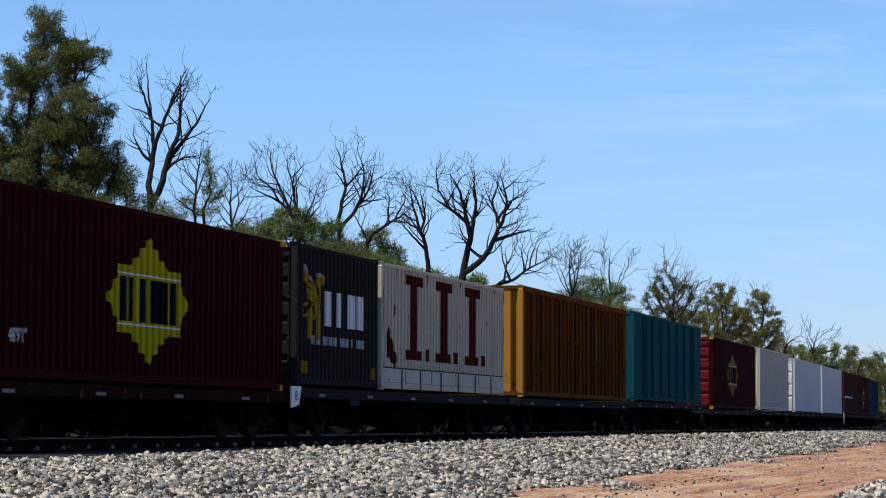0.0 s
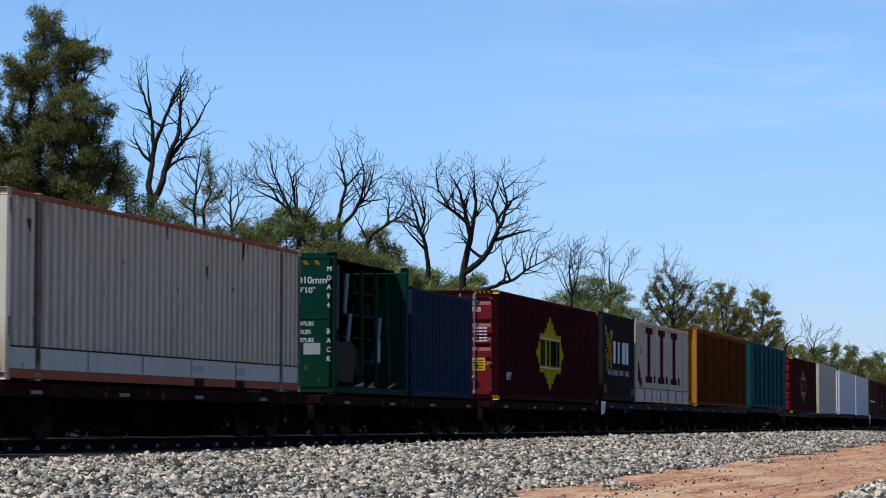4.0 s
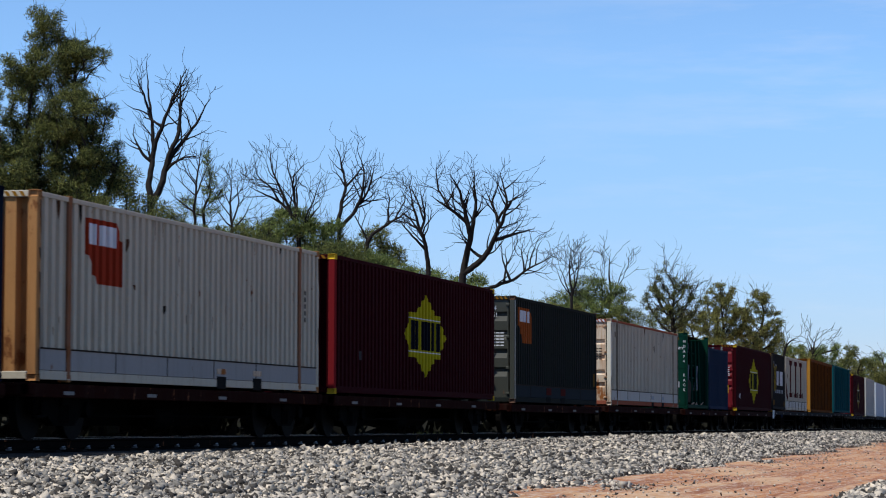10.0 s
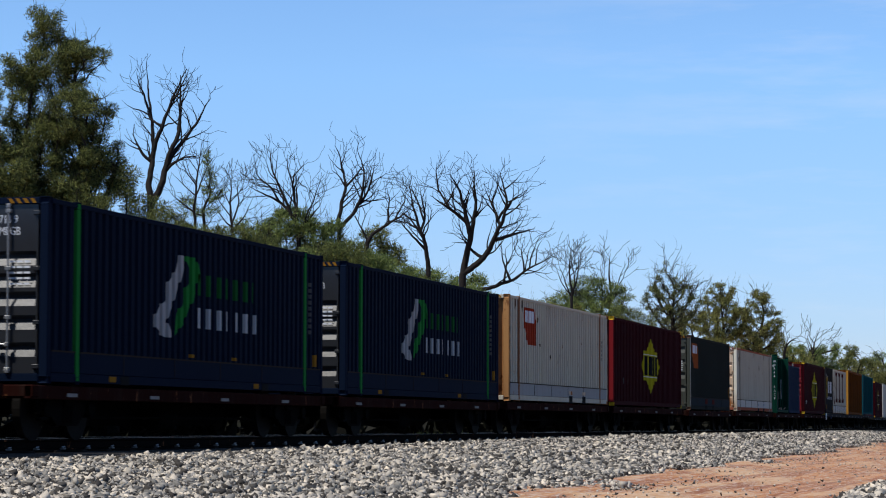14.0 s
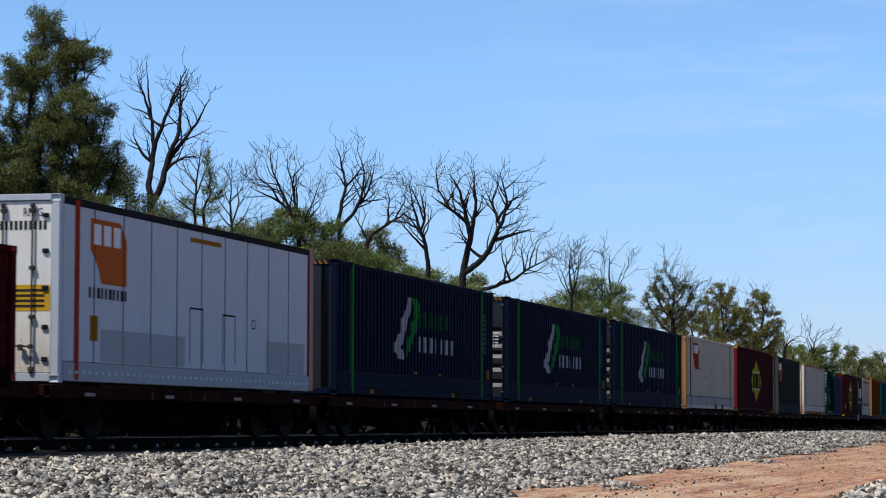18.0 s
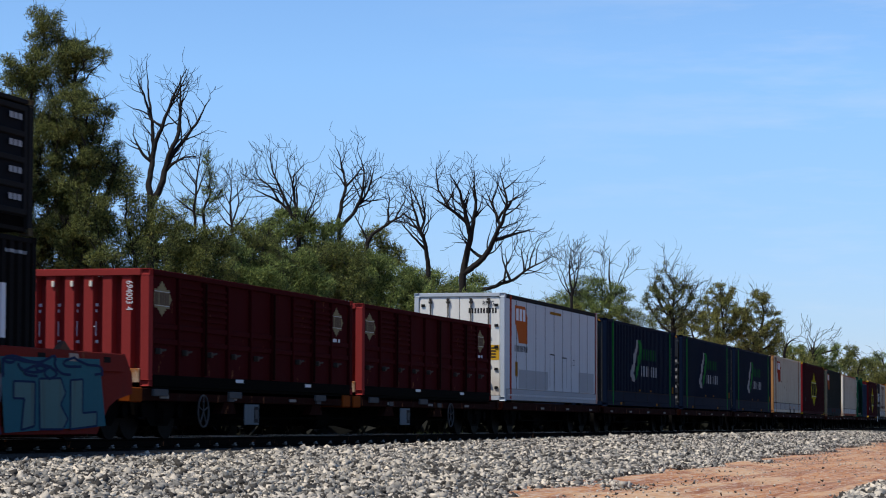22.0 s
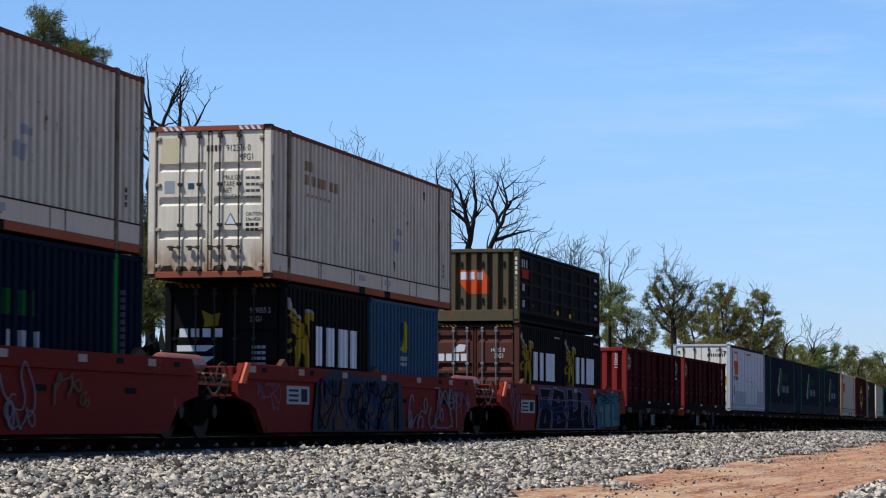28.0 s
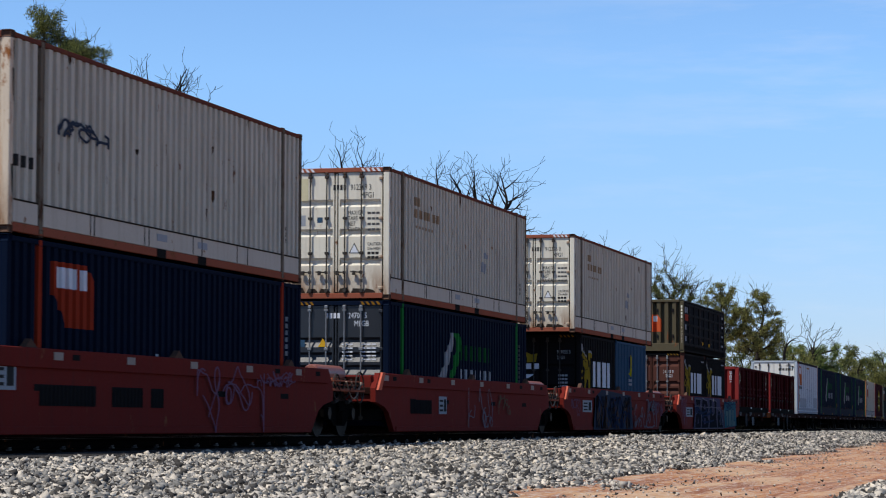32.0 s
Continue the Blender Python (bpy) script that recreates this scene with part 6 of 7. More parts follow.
    scribble(w, 13.6, 0.95, 2.6, 0.28, SPRAY_PINK, 15, -0.05, 0.012, 9)


def build_stacks():
    # first stack: two short dark containers and an olive side-door box on top
    for s, end, num in ((-22.6, BROWN_END, "14135 0"), (-16.35, BLACK, "")):
        c, f = container("black short ribbed container with golden emblem and brown doors" if num else "black short ribbed container with golden emblem and white blocks",
                         s, 0.12, 6.06, 2.89, BLACK, end, bands=(0.2, 0.483, 0.59, 0.88), rods=GALV, frame_mat=BROWN_END if num else BLACK, group="short black containers", rise=0.21, slope=0.10)
        emblem(c, f, 0.22, 1.18, 1.8, 1.50)
        blocks(c, f, 2.05, 1.36, 3.25, 0.80, 4, LOGO_WHITE, label="white painted blocks", fill=0.82)
        decal("stencil_mark", [rect(4.9, 2.62, 0.8, 0.05)], f, 0, 0, GREY_PATCH, c, HY)
        if num:
            lettering("stencil_number", num, 0.12, LOGO_WHITE, c, (0.031, 0.82, 2.1), "rear", 0.75)
            lettering("stencil_code", "25G1", 0.12, LOGO_WHITE, c, (0.031, 0.72, 1.94), "rear", 0.75)
            marks(c, [rect(k * 0.21, 0, 0.16, 0.2) for k in range(4)], LOGO_WHITE, 2.28, 1.86)
            marks(c, [[(0, 0), (0.3, 0.02), (0.34, 0.2), (0.16, 0.22), (0.02, 0.12)]], LOGO_WHITE, 1.85, 2.1)
    side_box()
    # second stack
    c, f = container("black short container with golden emblem and dark shaded doors", -44.1, 0.12, 6.06, 2.89, BLACK, BLACK, bands=(0.2, 0.42, 0.66), rods=DARK_ROD, group="short black containers")
    emblem(c, f, 0.12, 1.10, 1.95, 1.55)
    blocks(c, f, 2.1, 1.30, 3.4, 0.80, 4, LOGO_WHITE, label="white painted blocks", fill=0.82)
    marks(c, [rect(k * 0.24, 0, 0.17, 0.17) for k in range(4)], LOGO_WHITE, 2.2, 1.82)
    marks(c, [[(0, 0), (0.3, 0.02), (0.34, 0.28), (0.16, 0.24), (-0.05, 0.34), (0.02, 0.12)]], LOGO_GOLD, 1.7, 2.02)
    marks(c, [[(0, 0), (0.6, 0), (0.8, 0.12), (0, 0.12)], [(0, -0.22), (0.6, -0.22), (0.8, -0.10), (0, -0.10)], [(0, -0.34), (0.7, -0.34), (0.75, -0.3), (0, -0.3)]], LOGO_WHITE, 2.25, 1.54)
    lettering("stencil_number", "919055 5", 0.11, GREY_PATCH, c, (0.031, 0.75, 2.29), "rear", 0.75)
    lettering("stencil_code", "25G1", 0.11, GREY_PATCH, c, (0.031, 0.75, 2.12), "rear", 0.75)
    marks(c, bar_rows(0.3, 4, 0.11, 0.06), GREY_PATCH, 0.7, 1.59)
    c, f = container("light blue short ribbed container with a small yellow emblem", -37.85, 0.12, 6.06, 2.89, SKY_BLUE, SKY_BLUE, group="", hazard=False)
    decal("painted_emblem", [[(2.62, 1.80), (3.05, 1.74), (3.22, 1.98), (3.12, 2.40), (2.95, 2.50), (2.98, 2.10), (2.80, 1.96)]], f, 0, 0, LOGO_YELLOW, c, HY, label="small yellow emblem")
    decal("painted_emblem", [[(2.60, 1.98), (2.82, 2.05), (2.88, 2.48), (2.68, 2.40)]], f, 0, 0, SPRAY_BLUE, c, HY, proud=0.008)
    for q in (rect(2.55, 1.56, 0.7, 0.10), [(2.6, 1.52), (3.2, 1.52), (3.1, 1.44), (2.7, 1.44)]):
        decal("painted_block", [q], f, 0, 0, WORN_WHITE, c, HY)
    top_container(-45.1, "912376 0", True)
    # third stack
    navy_long(-66.75, 0.17, 2.84, "doors", "24701 5", lab="dark navy ribbed container with green stripes in a red well")
    c = TRAIN[-1][0]
    marks(c, [rect(0, 0, 0.15, 0.16)], SKY_BLUE, 2.12, 1.80, name="blue_label")
    marks(c, [[(0, 0), (0.22, 0), (0.11, 0.2)]], CAUTION, 1.66, 1.80, name="warning_triangle")
    top_container(-66.75, "912369 3", True)
    # fourth stack
    c, f = container("dark navy long container with red posts and a red shield", -88.15, 0.17, 14.65, 2.84, NAVY, SLATE_END, posts=True, band=NAVY, post_mat=LOGO_RED, group="")
    shield(c, f, 1.75, 1.54, 1.75, 1.0, LOGO_RED)
    decal("stencil_mark", [rect(6.3, 1.14, 0.25, 0.1)], f, 0, 0, GREY_PATCH, c, HY)
    side_marks(c, f, 13.7, 1.4, 6, GREY_PATCH, 0.09)
    c, f = top_container(-88.15, "", False)
    k = surface("blue_ink_spray", (0.03, 0.04, 0.06), 0.6)
    scribble(c, 1.9, 1.62, 2.1, 0.28, k, 21, 0.004, 0.022, 6)
    side_marks(c, f, 13.6, 0.75, 3, INK, 0.08)
    decal("stencil_mark", [rect(0.25 + 0.28 * i, 1.0, 0.12, 0.18) for i in range(4)], f, 0, 0, INK, c, HY)


def top_container(s, num, doors):
    c, f = container("weathered grey-white container with rust-edged doors, stacked on another" if doors else "weathered grey-white container with rust streaks, stacked on another",
                     s, 3.025, 14.65, 2.99, CREAM_SIDE, CREAM if doors else RUSTY_END, "doors" if doors else "ribs", posts=True, band=CREAM_BAND, rail_mat=RUST_RAIL, top_mat=RUST_TOP, post_mat=GRIMY_POST,
                     bands=(0.26, 0.50, 0.745), rods=DARK_ROD, frame_mat=CREAM if doors else RUSTY_END, cast_mat=CAST, group="stacked grey-white containers")
    rust_runs(c, f, 14.65, 2.99, int(abs(s) * 7), 34)
    for u in (6.3, 8.4):
        part("fork_pocket", box(u, u + 0.45, -0.004, 0.02, 0.02, 0.17), TARP, c)
        part("pocket_plate", box(u, u + 0.5, -0.003, 0.01, 0.30, 0.42), GREY_PATCH, c)
    for u in (3.4, 5.9, 8.6, 11.2):
        part("band_seam", box(u, u + 0.03, -0.004, 0.01, 0.18, 0.5), INK, c)
    if doors:
        lettering("stencil_number", num, 0.13, INK, c, (0.031, 0.92, 2.48), "rear", 0.72)
        lettering("stencil_code", "MFG1", 0.13, INK, c, (0.031, 0.68, 2.30), "rear", 0.72)
        for k, tx in enumerate(("MAX.GR.", "TARE", "NET", "CU.CAP.")):
            lettering("stencil_data", tx, 0.10, INK, c, (0.031, 0.98, 1.92 - 0.125 * k), "rear", 0.7)
        marks(c, bar_rows(0.3, 4, 0.125, 0.05), DIM_MARK, 0.52, 1.93)
        marks(c, [rect(k * 0.08, 0, 0.055, 0.12) for k in range(4)], INK, 1.32, 2.48)
        marks(c, [[(0, 0), (0.25, 0), (0.125, 0.24)]], INK, 0.95, 1.05, name="warning_triangle")
        marks(c, [[(0.03, 0.015), (0.22, 0.015), (0.125, 0.2)]], LOGO_WHITE, 0.95, 1.05, 0.031, name="warning_triangle")
        lettering("stencil_data", "CAUTION", 0.075, INK, c, (0.031, 0.52, 1.22), "rear", 0.7)
        for k, tx in enumerate(("2.9m HIGH",)):
            lettering("stencil_data", tx, 0.07, INK, c, (0.031, 0.52, 1.12), "rear", 0.65)
        marks(c, bar_rows(0.28, 2, 0.10, 0.06), INK, 0.52, 1.02)
        marks(c, [rect(0, 0, 0.21, 0.24)], GREY_PATCH, 2.18, 1.68, name="grey_label")
        marks(c, [rect(0, 0, 0.13, 0.12)], SKY_BLUE, 1.70, 1.75, name="blue_label")
        marks(c, [rect(0, 0, 0.34, 0.50)], YELLOWED, 2.25, 2.25, name="yellowed_patch")
        for yy in (0.30, 1.35):
            for k in range(3):
                marks(c, [[(0, 0), (0.28, 0), (0.22, 0.06 + 0.03 * k), (0.05, 0.10)]], GRIME, yy + 0.30 * k + 0.3, 0.16, 0.033, "mould_stain")
        # a worn brown ghost of old lettering
        g = surface("worn_brown_paint", (0.26, 0.18, 0.11), 0.6, rust=0.2)
        for q in [rect(2.3 + 0.42 * i, 2.02, 0.3, 0.20) for i in range(6)] + [rect(2.3, 2.3, 0.5, 0.2)]:
            decal("worn_mark", [q], f, 0, 0, g, c, HY, label="worn brown mark")
        for i in range(6):
            decal("worn_mark", [rect(2.4 + 0.3 * i, 1.78, 0.2, 0.06)], f, 0, 0, g, c, HY)
        side_marks(c, f, 13.8, 0.75, 3, INK, 0.08)
        decal("scuff", [[(9.2, 1.15), (9.6, 1.1), (9.7, 1.35), (9.3, 1.4)], [(9.5, 1.5), (9.9, 1.5), (9.9, 1.62), (9.5, 1.66)]], f, 0, 0, GREY_PATCH, c, HY)
    return c, f


CREAM_BAND = surface("dusty_cream_paint", (0.45, 0.41, 0.345), 0.5, rust=0.12, dirty=0.5)
YELLOWED = surface("yellowed_white_paint", (0.50, 0.46, 0.30), 0.6, dirty=0.6)
RUST_TOP = surface("rust_red_edge_paint", (0.12, 0.042, 0.030), 0.65, rust=0.4)
# the doors' cream darkened for the shaded sides, with weathering over it
CREAM_SIDE = surface("weathered_shaded_white_paint", (0.455, 0.425, 0.352), 0.55, rust=0.16, dirty=0.55, dirt=(0.15, 0.115, 0.08), fade=0.4)


def side_box():
    """Olive steel box with rows of pressed side doors and a ribbed end."""
    H, L, W = 2.04, 12.19, 2.5
    c = train_thing("side_door_container", "dark olive box container with pressed side doors and orange shield", "container", -22.65, 3.02)
    for yy in (0.0, W - 0.14):
        for xx in (0, L - 0.16):
            part("corner_post", box(xx, xx + 0.16, yy, yy + 0.14, 0.1, H - 0.08, 0.012), OLIVE if xx == 0 else PANEL_GREY, c)
    for xx in (-0.005, L - 0.156):
        for yy in (-0.006, W - 0.156):
            for zz in (0.0, H - 0.118):
                shared("corner_casting", "casting", casting, OLIVE, c, (xx, yy, zz))
    g = trapezoid(0.30, 0.15)
    sheet("rear_panel", g, 0.14, W - 0.14, 0.36, H - 0.10, OLIVE, c, 0.02, 0.22, "y")
    for yy in (0.42, 1.02, 1.62, 2.22):
        for zz in (0.55, 1.55):
            part("lashing_lug", box(-0.02, 0.10, yy - 0.035, yy + 0.035, zz, zz + 0.14, 0.01), CHAR, c, "dark steel lashing lug")
    part("rear_sill", box(-0.01, 0.16, 0.16, W - 0.16, 0.05, 0.36, 0.012), OLIVE, c)
    part("rear_header", box(-0.01, 0.14, 0.16, W - 0.16, H - 0.10, H, 0.012), OLIVE, c)
    shield(c, g, 1.72, 0.80, 0.85, 0.66, SUNLIT_SIGN, 0.02, "y")
    for k, ch in enumerate("6160029"):
        lettering("stencil_digit", ch, 0.105, CREAM, c, (-0.004, 0.105, 1.18 - 0.135 * k), "rear", 0.8)
    decal("stencil_mark", [rect(0, -k * 0.13, 0.06, 0.09) for k in range(4)], flat, 0.105, 1.72, CREAM, c, 0.0, "y")
    for yy in (0.02, W - 0.12):
        part("top_rail", box(0.16, L - 0.16, yy, yy + 0.1, H - 0.08, H - 0.01, 0.01), PANEL_GREY, c)
        part("bottom_rail", box(0.16, L - 0.16, yy + 0.05, yy + 0.1, 0.04, 0.30, 0.01), GREASE, c)
    part("far_wall", box(0.16, L - 0.16, W - 0.1, W - 0.05, 0.2, H - 0.1), PANEL_GREY, c)
    part("front_wall", box(L - 0.1, L - 0.05, 0.14, W - 0.14, 0.1, H - 0.1), PANEL_GREY, c)
    part("roof", box(0.1, L - 0.1, 0.1, W - 0.1, H - 0.06, H - 0.03), PANEL_GREY, c)
    part("floor", box(0.1, L - 0.1, 0.05, W - 0.05, 0.06, 0.12), TARP, c)
    n = 4
    w = (L - 0.32) / n
    for k in range(n):
        x0 = 0.16 + k * w
        d = part("side_door", box(x0 + 0.02, x0 + w - 0.02, 0.055, 0.10, 0.28, H - 0.10), PANEL_DARK, c)
        for q in range(2):
            xa, xb = x0 + 0.03 + q * w / 2, x0 + w / 2 - 0.03 + q * w / 2
            for r in range(5):
                z0 = 0.30 + r * (H - 0.50) / 4
                part("cross_rib", box(xa, xb, 0.012, 0.06, z0, z0 + 0.09, 0.012), PANEL_GREY, d)
            for xs in (xa, xb - 0.12):
                part("stile", box(xs, xs + 0.12, 0.010, 0.06, 0.30, H - 0.12, 0.012), PANEL_GREY, d)
        part("door_post", box(x0 - 0.04, x0 + 0.04, 0.0, 0.1, 0.28, H - 0.08, 0.01), PANEL_GREY, c)
        shared("lock_rod", "sidebar", lambda: tube((0, 0, 0), (0, 0, 1.55), 0.018, 6), DARK_ROD, d, (x0 + w * 0.5, 0.0, 0.32))
        shared("door_handle", "boxhandle2", lambda: tube((0, -0.03, 0), (0.28, -0.03, 0.03), 0.016, 6, bm=box(-0.05, 0.05, -0.04, 0.02, -0.05, 0.05, 0.01)), DARK_ROD, d, (x0 + w * 0.5, 0.0, 0.52))
    decal("painted_shield", [[(0.45, 1.25), (1.3, 1.25), (1.35, 1.5), (0.4, 1.5)]], flat, 0, 0, LOGO_RED, c, 0.012, label="dull red mark")
    blocks(c, flat, 0.4, 1.55, 0.9, 0.22, 3, GREY_PATCH, 0.012)
    for u, v in ((0.5, 0.45), (0.5, 0.9), (5.3, 0.42), (7.2, 0.40)):
        decal("label_patch", [rect(u, v, 0.3, 0.12 if u > 4 else 0.2)], flat, 0, 0, CAUTION if u > 4 else GREY_PATCH, c, 0.012)
    for k in range(4):
        decal("stencil_mark", bar_rows(0.5, 1, 0.1, 0.09), flat, 11.3, 0.5 + 0.4 * k, GREY_PATCH, c, 0.012)


# ---- trees ----
FOCUS = 784 / math.tan(radians(18.925 / 2))
RIGHT = Vector((math.cos(radians(YAW)), -math.sin(radians(YAW)), 0))
AHEAD = Vector((math.sin(radians(YAW)), math.cos(radians(YAW)), 0))


def frusta(a, b, ra, rb, sides):
    """Tapered tubes, one for each segment."""
    d = b - a
    d /= np.linalg.norm(d, axis=1, keepdims=True) + 1e-9
    h = np.where(np.abs(d[:, 2:3]) < 0.9, np.array([[0, 0, 1.0]]), np.array([[1.0, 0, 0]]))
    u = np.cross(d, h)
    u /= np.linalg.norm(u, axis=1, keepdims=True)
    w = np.cross(d, u)
    k = np.arange(sides) * math.tau / sides
    off = u[:, None] * np.cos(k)[None, :, None] + w[:, None] * np.sin(k)[None, :, None]
    v = np.concatenate([a[:, None] + off * ra[:, None, None], b[:, None] + d[:, None] * 0.01 + off * rb[:, None, None]], 1)
    i = np.arange(sides)
    q = np.stack([i, (i + 1) % sides, sides + (i + 1) % sides, sides + i], -1)
    f = q[None] + (np.arange(len(a)) * 2 * sides)[:, None, None]
    return v.reshape(-1, 3), f.reshape(-1, 4)


def leaves(name, clumps, per, size, clump, material, parent, seed, hang=0.5, thin=0.10):
    """Many small narrow leaves scattered in clumps."""
    rng = np.random.default_rng(seed)
    cl = np.asarray([tuple(c) for c in clumps])
    n = len(cl) * per
    base = np.repeat(cl, per, 0)
    c = base + rng.normal(size=(n, 3)) * np.array((clump, clump, clump * 0.7)) * np.repeat(rng.uniform(0.5, 1.3, (len(cl), 1)), per, 0)
    d = rng.normal(size=(n, 3))
    d[:, 2] -= hang * 2.0
    d /= np.linalg.norm(d, axis=1, keepdims=True)
    s = rng.normal(size=(n, 3))
    s -= (s * d).sum(1, keepdims=True) * d
    s /= np.linalg.norm(s, axis=1, keepdims=True)
    ln = size * rng.uniform(0.6, 1.4, (n, 1))
    v = np.stack([c - s * ln * thin, c + s * ln * thin, c + d * ln], 1)
    return mesh_from(name, v.reshape(-1, 3), np.arange(3 * n).reshape(-1, 3), material, parent)


def foliage(name, centres, radius, cover, size, material, parent, seed, thin=0.11):
    """A crown of dense feathery tufts: short needles that stand outwards and up from the middle of each tuft."""
    rng = np.random.default_rng(seed)
    rad = radius * rng.uniform(0.55, 1.35, len(centres))
    per = np.maximum(12, (cover * math.pi * rad ** 2 / (thin * size ** 2)).astype(int))
    c, r = np.repeat(centres, per, 0), np.repeat(rad, per)[:, None]
    n = len(c)
    out = rng.normal(size=(n, 3))
    out /= np.linalg.norm(out, axis=1, keepdims=True)
    p = c + out * r * rng.uniform(0, 1, (n, 1)) ** 0.5 * np.array((1.0, 1.0, 0.72))
    d = out * 0.6 + rng.normal(size=(n, 3)) * 0.7 + np.array((0, 0, 0.15))
    d /= np.linalg.norm(d, axis=1, keepdims=True)
    w = rng.normal(size=(n, 3))
    w -= (w * d).sum(1, keepdims=True) * d
    w /= np.linalg.norm(w, axis=1, keepdims=True)
    ln = size * rng.uniform(0.6, 1.5, (n, 1))
    v = np.stack([p - w * ln * thin, p + w * ln * thin, p + d * ln], 1)
    return mesh_from(name, v.reshape(-1, 3), np.arange(3 * n).reshape(-1, 3), material, parent)


def spread(rng, pts, gap):
    """A random choice of the points that keep the gap between each other."""
    kept = []
    for k in rng.permutation(len(pts)):
        if not kept or np.min(np.linalg.norm(pts[kept] - pts[k], axis=1)) > gap:
            kept.append(k)
    return pts[kept]


def bare_tree(label, seed, limbs, y=30.0, stout=3.4, lush=1.0):
    """A dead tree of crooked limbs. Each limb: where it starts (right, up), its length, and its lean from upright at its start and at its tip.
    Directions and sizes are as in tree(). The first limb runs on down to the ground as the trunk."""
    rng = np.random.default_rng(seed)
    base = limbs[0][0]
    a = radians(YAW) + math.atan(base / FOCUS)
    m = y / math.cos(a) / FOCUS
    segs = []

    def grow(p, ln, lean, tip, r, depth, limb):
        steps = max(3, int(ln / 6.0))
        wob, wod = 0.0, rng.normal() * 0.15
        for i in range(steps):
            k = i / steps
            wob = 0.72 * wob + rng.normal() * (6.5 if depth == 0 else 8.0)
            wod = 0.85 * wod + rng.normal() * 0.12
            h = radians(lean + (tip - lean) * k + wob)
            d = np.array((math.sin(h), wod, math.cos(h)))
            q = p + d / np.linalg.norm(d) * ln / steps
            ra, rb = max(0.34, r * (1 - 0.88 * k ** 1.25)), max(0.30, r * (1 - 0.88 * (k + 1 / steps) ** 1.25))
            segs.append((p, q, ra, rb, limb, depth))
            left = ln * (1 - k)
            if depth < 3 and k > (0.22 if depth == 0 else 0.12) and rng.uniform() < (0.42, 0.46, 0.34)[depth] * lush:
                side = rng.choice((-1, 1))
                turn = math.degrees(h) + side * rng.uniform(20, 52)
                sub = min(left * rng.uniform(0.35, 0.85) + 12, (58, 30, 17)[depth])
                grow(q, sub, turn, turn * 0.65 + rng.normal() * 14, min(ra * 0.55, (1.5, 0.9, 0.6)[depth]), depth + 1, limb)
            p = q
    foot = np.array((0.0, 0.0, -60.0))
    first = np.array((0.0, 0.0, limbs[0][1]))
    for k in range(8):
        segs.append((foot + (first - foot) * k / 8, foot + (first - foot) * (k + 1.08) / 8, stout * (1.35 - 0.04 * k), stout * (1.31 - 0.04 * k), 0, 0))
    for k, (r0, up, ln, lean, tip) in enumerate(limbs):
        thick = stout * (1.0 if k == 0 else min(0.92, 0.30 + ln / 260))
        p = np.array((r0 - base, 0.0, up))
        if k:
            # a limb springs from the nearest wood that stands already
            wood = [g for g in segs if g[5] == 0 and g[3] > 0.9]
            ends = np.array([g[1] for g in wood])
            near = np.argmin(np.linalg.norm((ends - p) * np.array((1, 0.3, 1)), axis=1))
            p, thick = ends[near], min(thick, wood[near][3] * 0.9)
        grow(p, ln, lean, tip, thick, 0, k)
    t = thing("dead_tree", label, "tree", (y * math.tan(a), y, 0.248), "trees behind the track")
    for k in range(len(limbs)):
        own = [g for g in segs if g[4] == k]
        turn = lambda q: q[:, :1] * np.array(RIGHT) + q[:, 1:2] * np.array(AHEAD) + q[:, 2:] * np.array((0, 0, 1.0))
        v, f = frusta(turn(np.array([g[0] for g in own])) * m, turn(np.array([g[1] for g in own])) * m,
                      np.array([g[2] for g in own]) * m, np.array([g[3] for g in own]) * m, 5)
        mesh_from("limb" if k else "trunk", v, f, DEADWOOD, t)
    return t


def colonise(rng, goals, starts, step, kill, rounds=150, bend=0.12):
    """Branches that grow step by step towards the goals. Returns node places and parents."""
    pos, par = [np.array(p, float) for p in starts[0]], list(starts[1])
    near = np.full(len(goals), 1e9)
    who = np.zeros(len(goals), int)
    fresh = list(range(len(pos)))
    for _ in range(rounds):
        if not len(goals) or not fresh:
            break
        new_p = np.array([pos[k] for k in fresh])
        dist = np.linalg.norm(goals[:, None] - new_p[None], axis=2)
        k = dist.argmin(1)
        dm = dist[np.arange(len(goals)), k]
        better = dm < near
        near[better] = dm[better]
        who[better] = np.array(fresh)[k[better]]
        keep = near > kill
        goals, near, who = goals[keep], near[keep], who[keep]
        if not len(goals):
            break
        fresh = []
        order = np.argsort(who)
        ids, first = np.unique(who[order], return_index=True)
        sums = np.add.reduceat((goals[order] - np.array([pos[w] for w in who[order]])) / near[order][:, None], first, axis=0)
        for node_id, d in zip(ids, sums):
            d = d / (np.linalg.norm(d) + 1e-9) + rng.normal(size=3) * bend
            d /= np.linalg.norm(d)
            pos.append(pos[node_id] + d * step)
            par.append(int(node_id))
            fresh.append(len(pos) - 1)
    return np.array(pos), np.array(par)


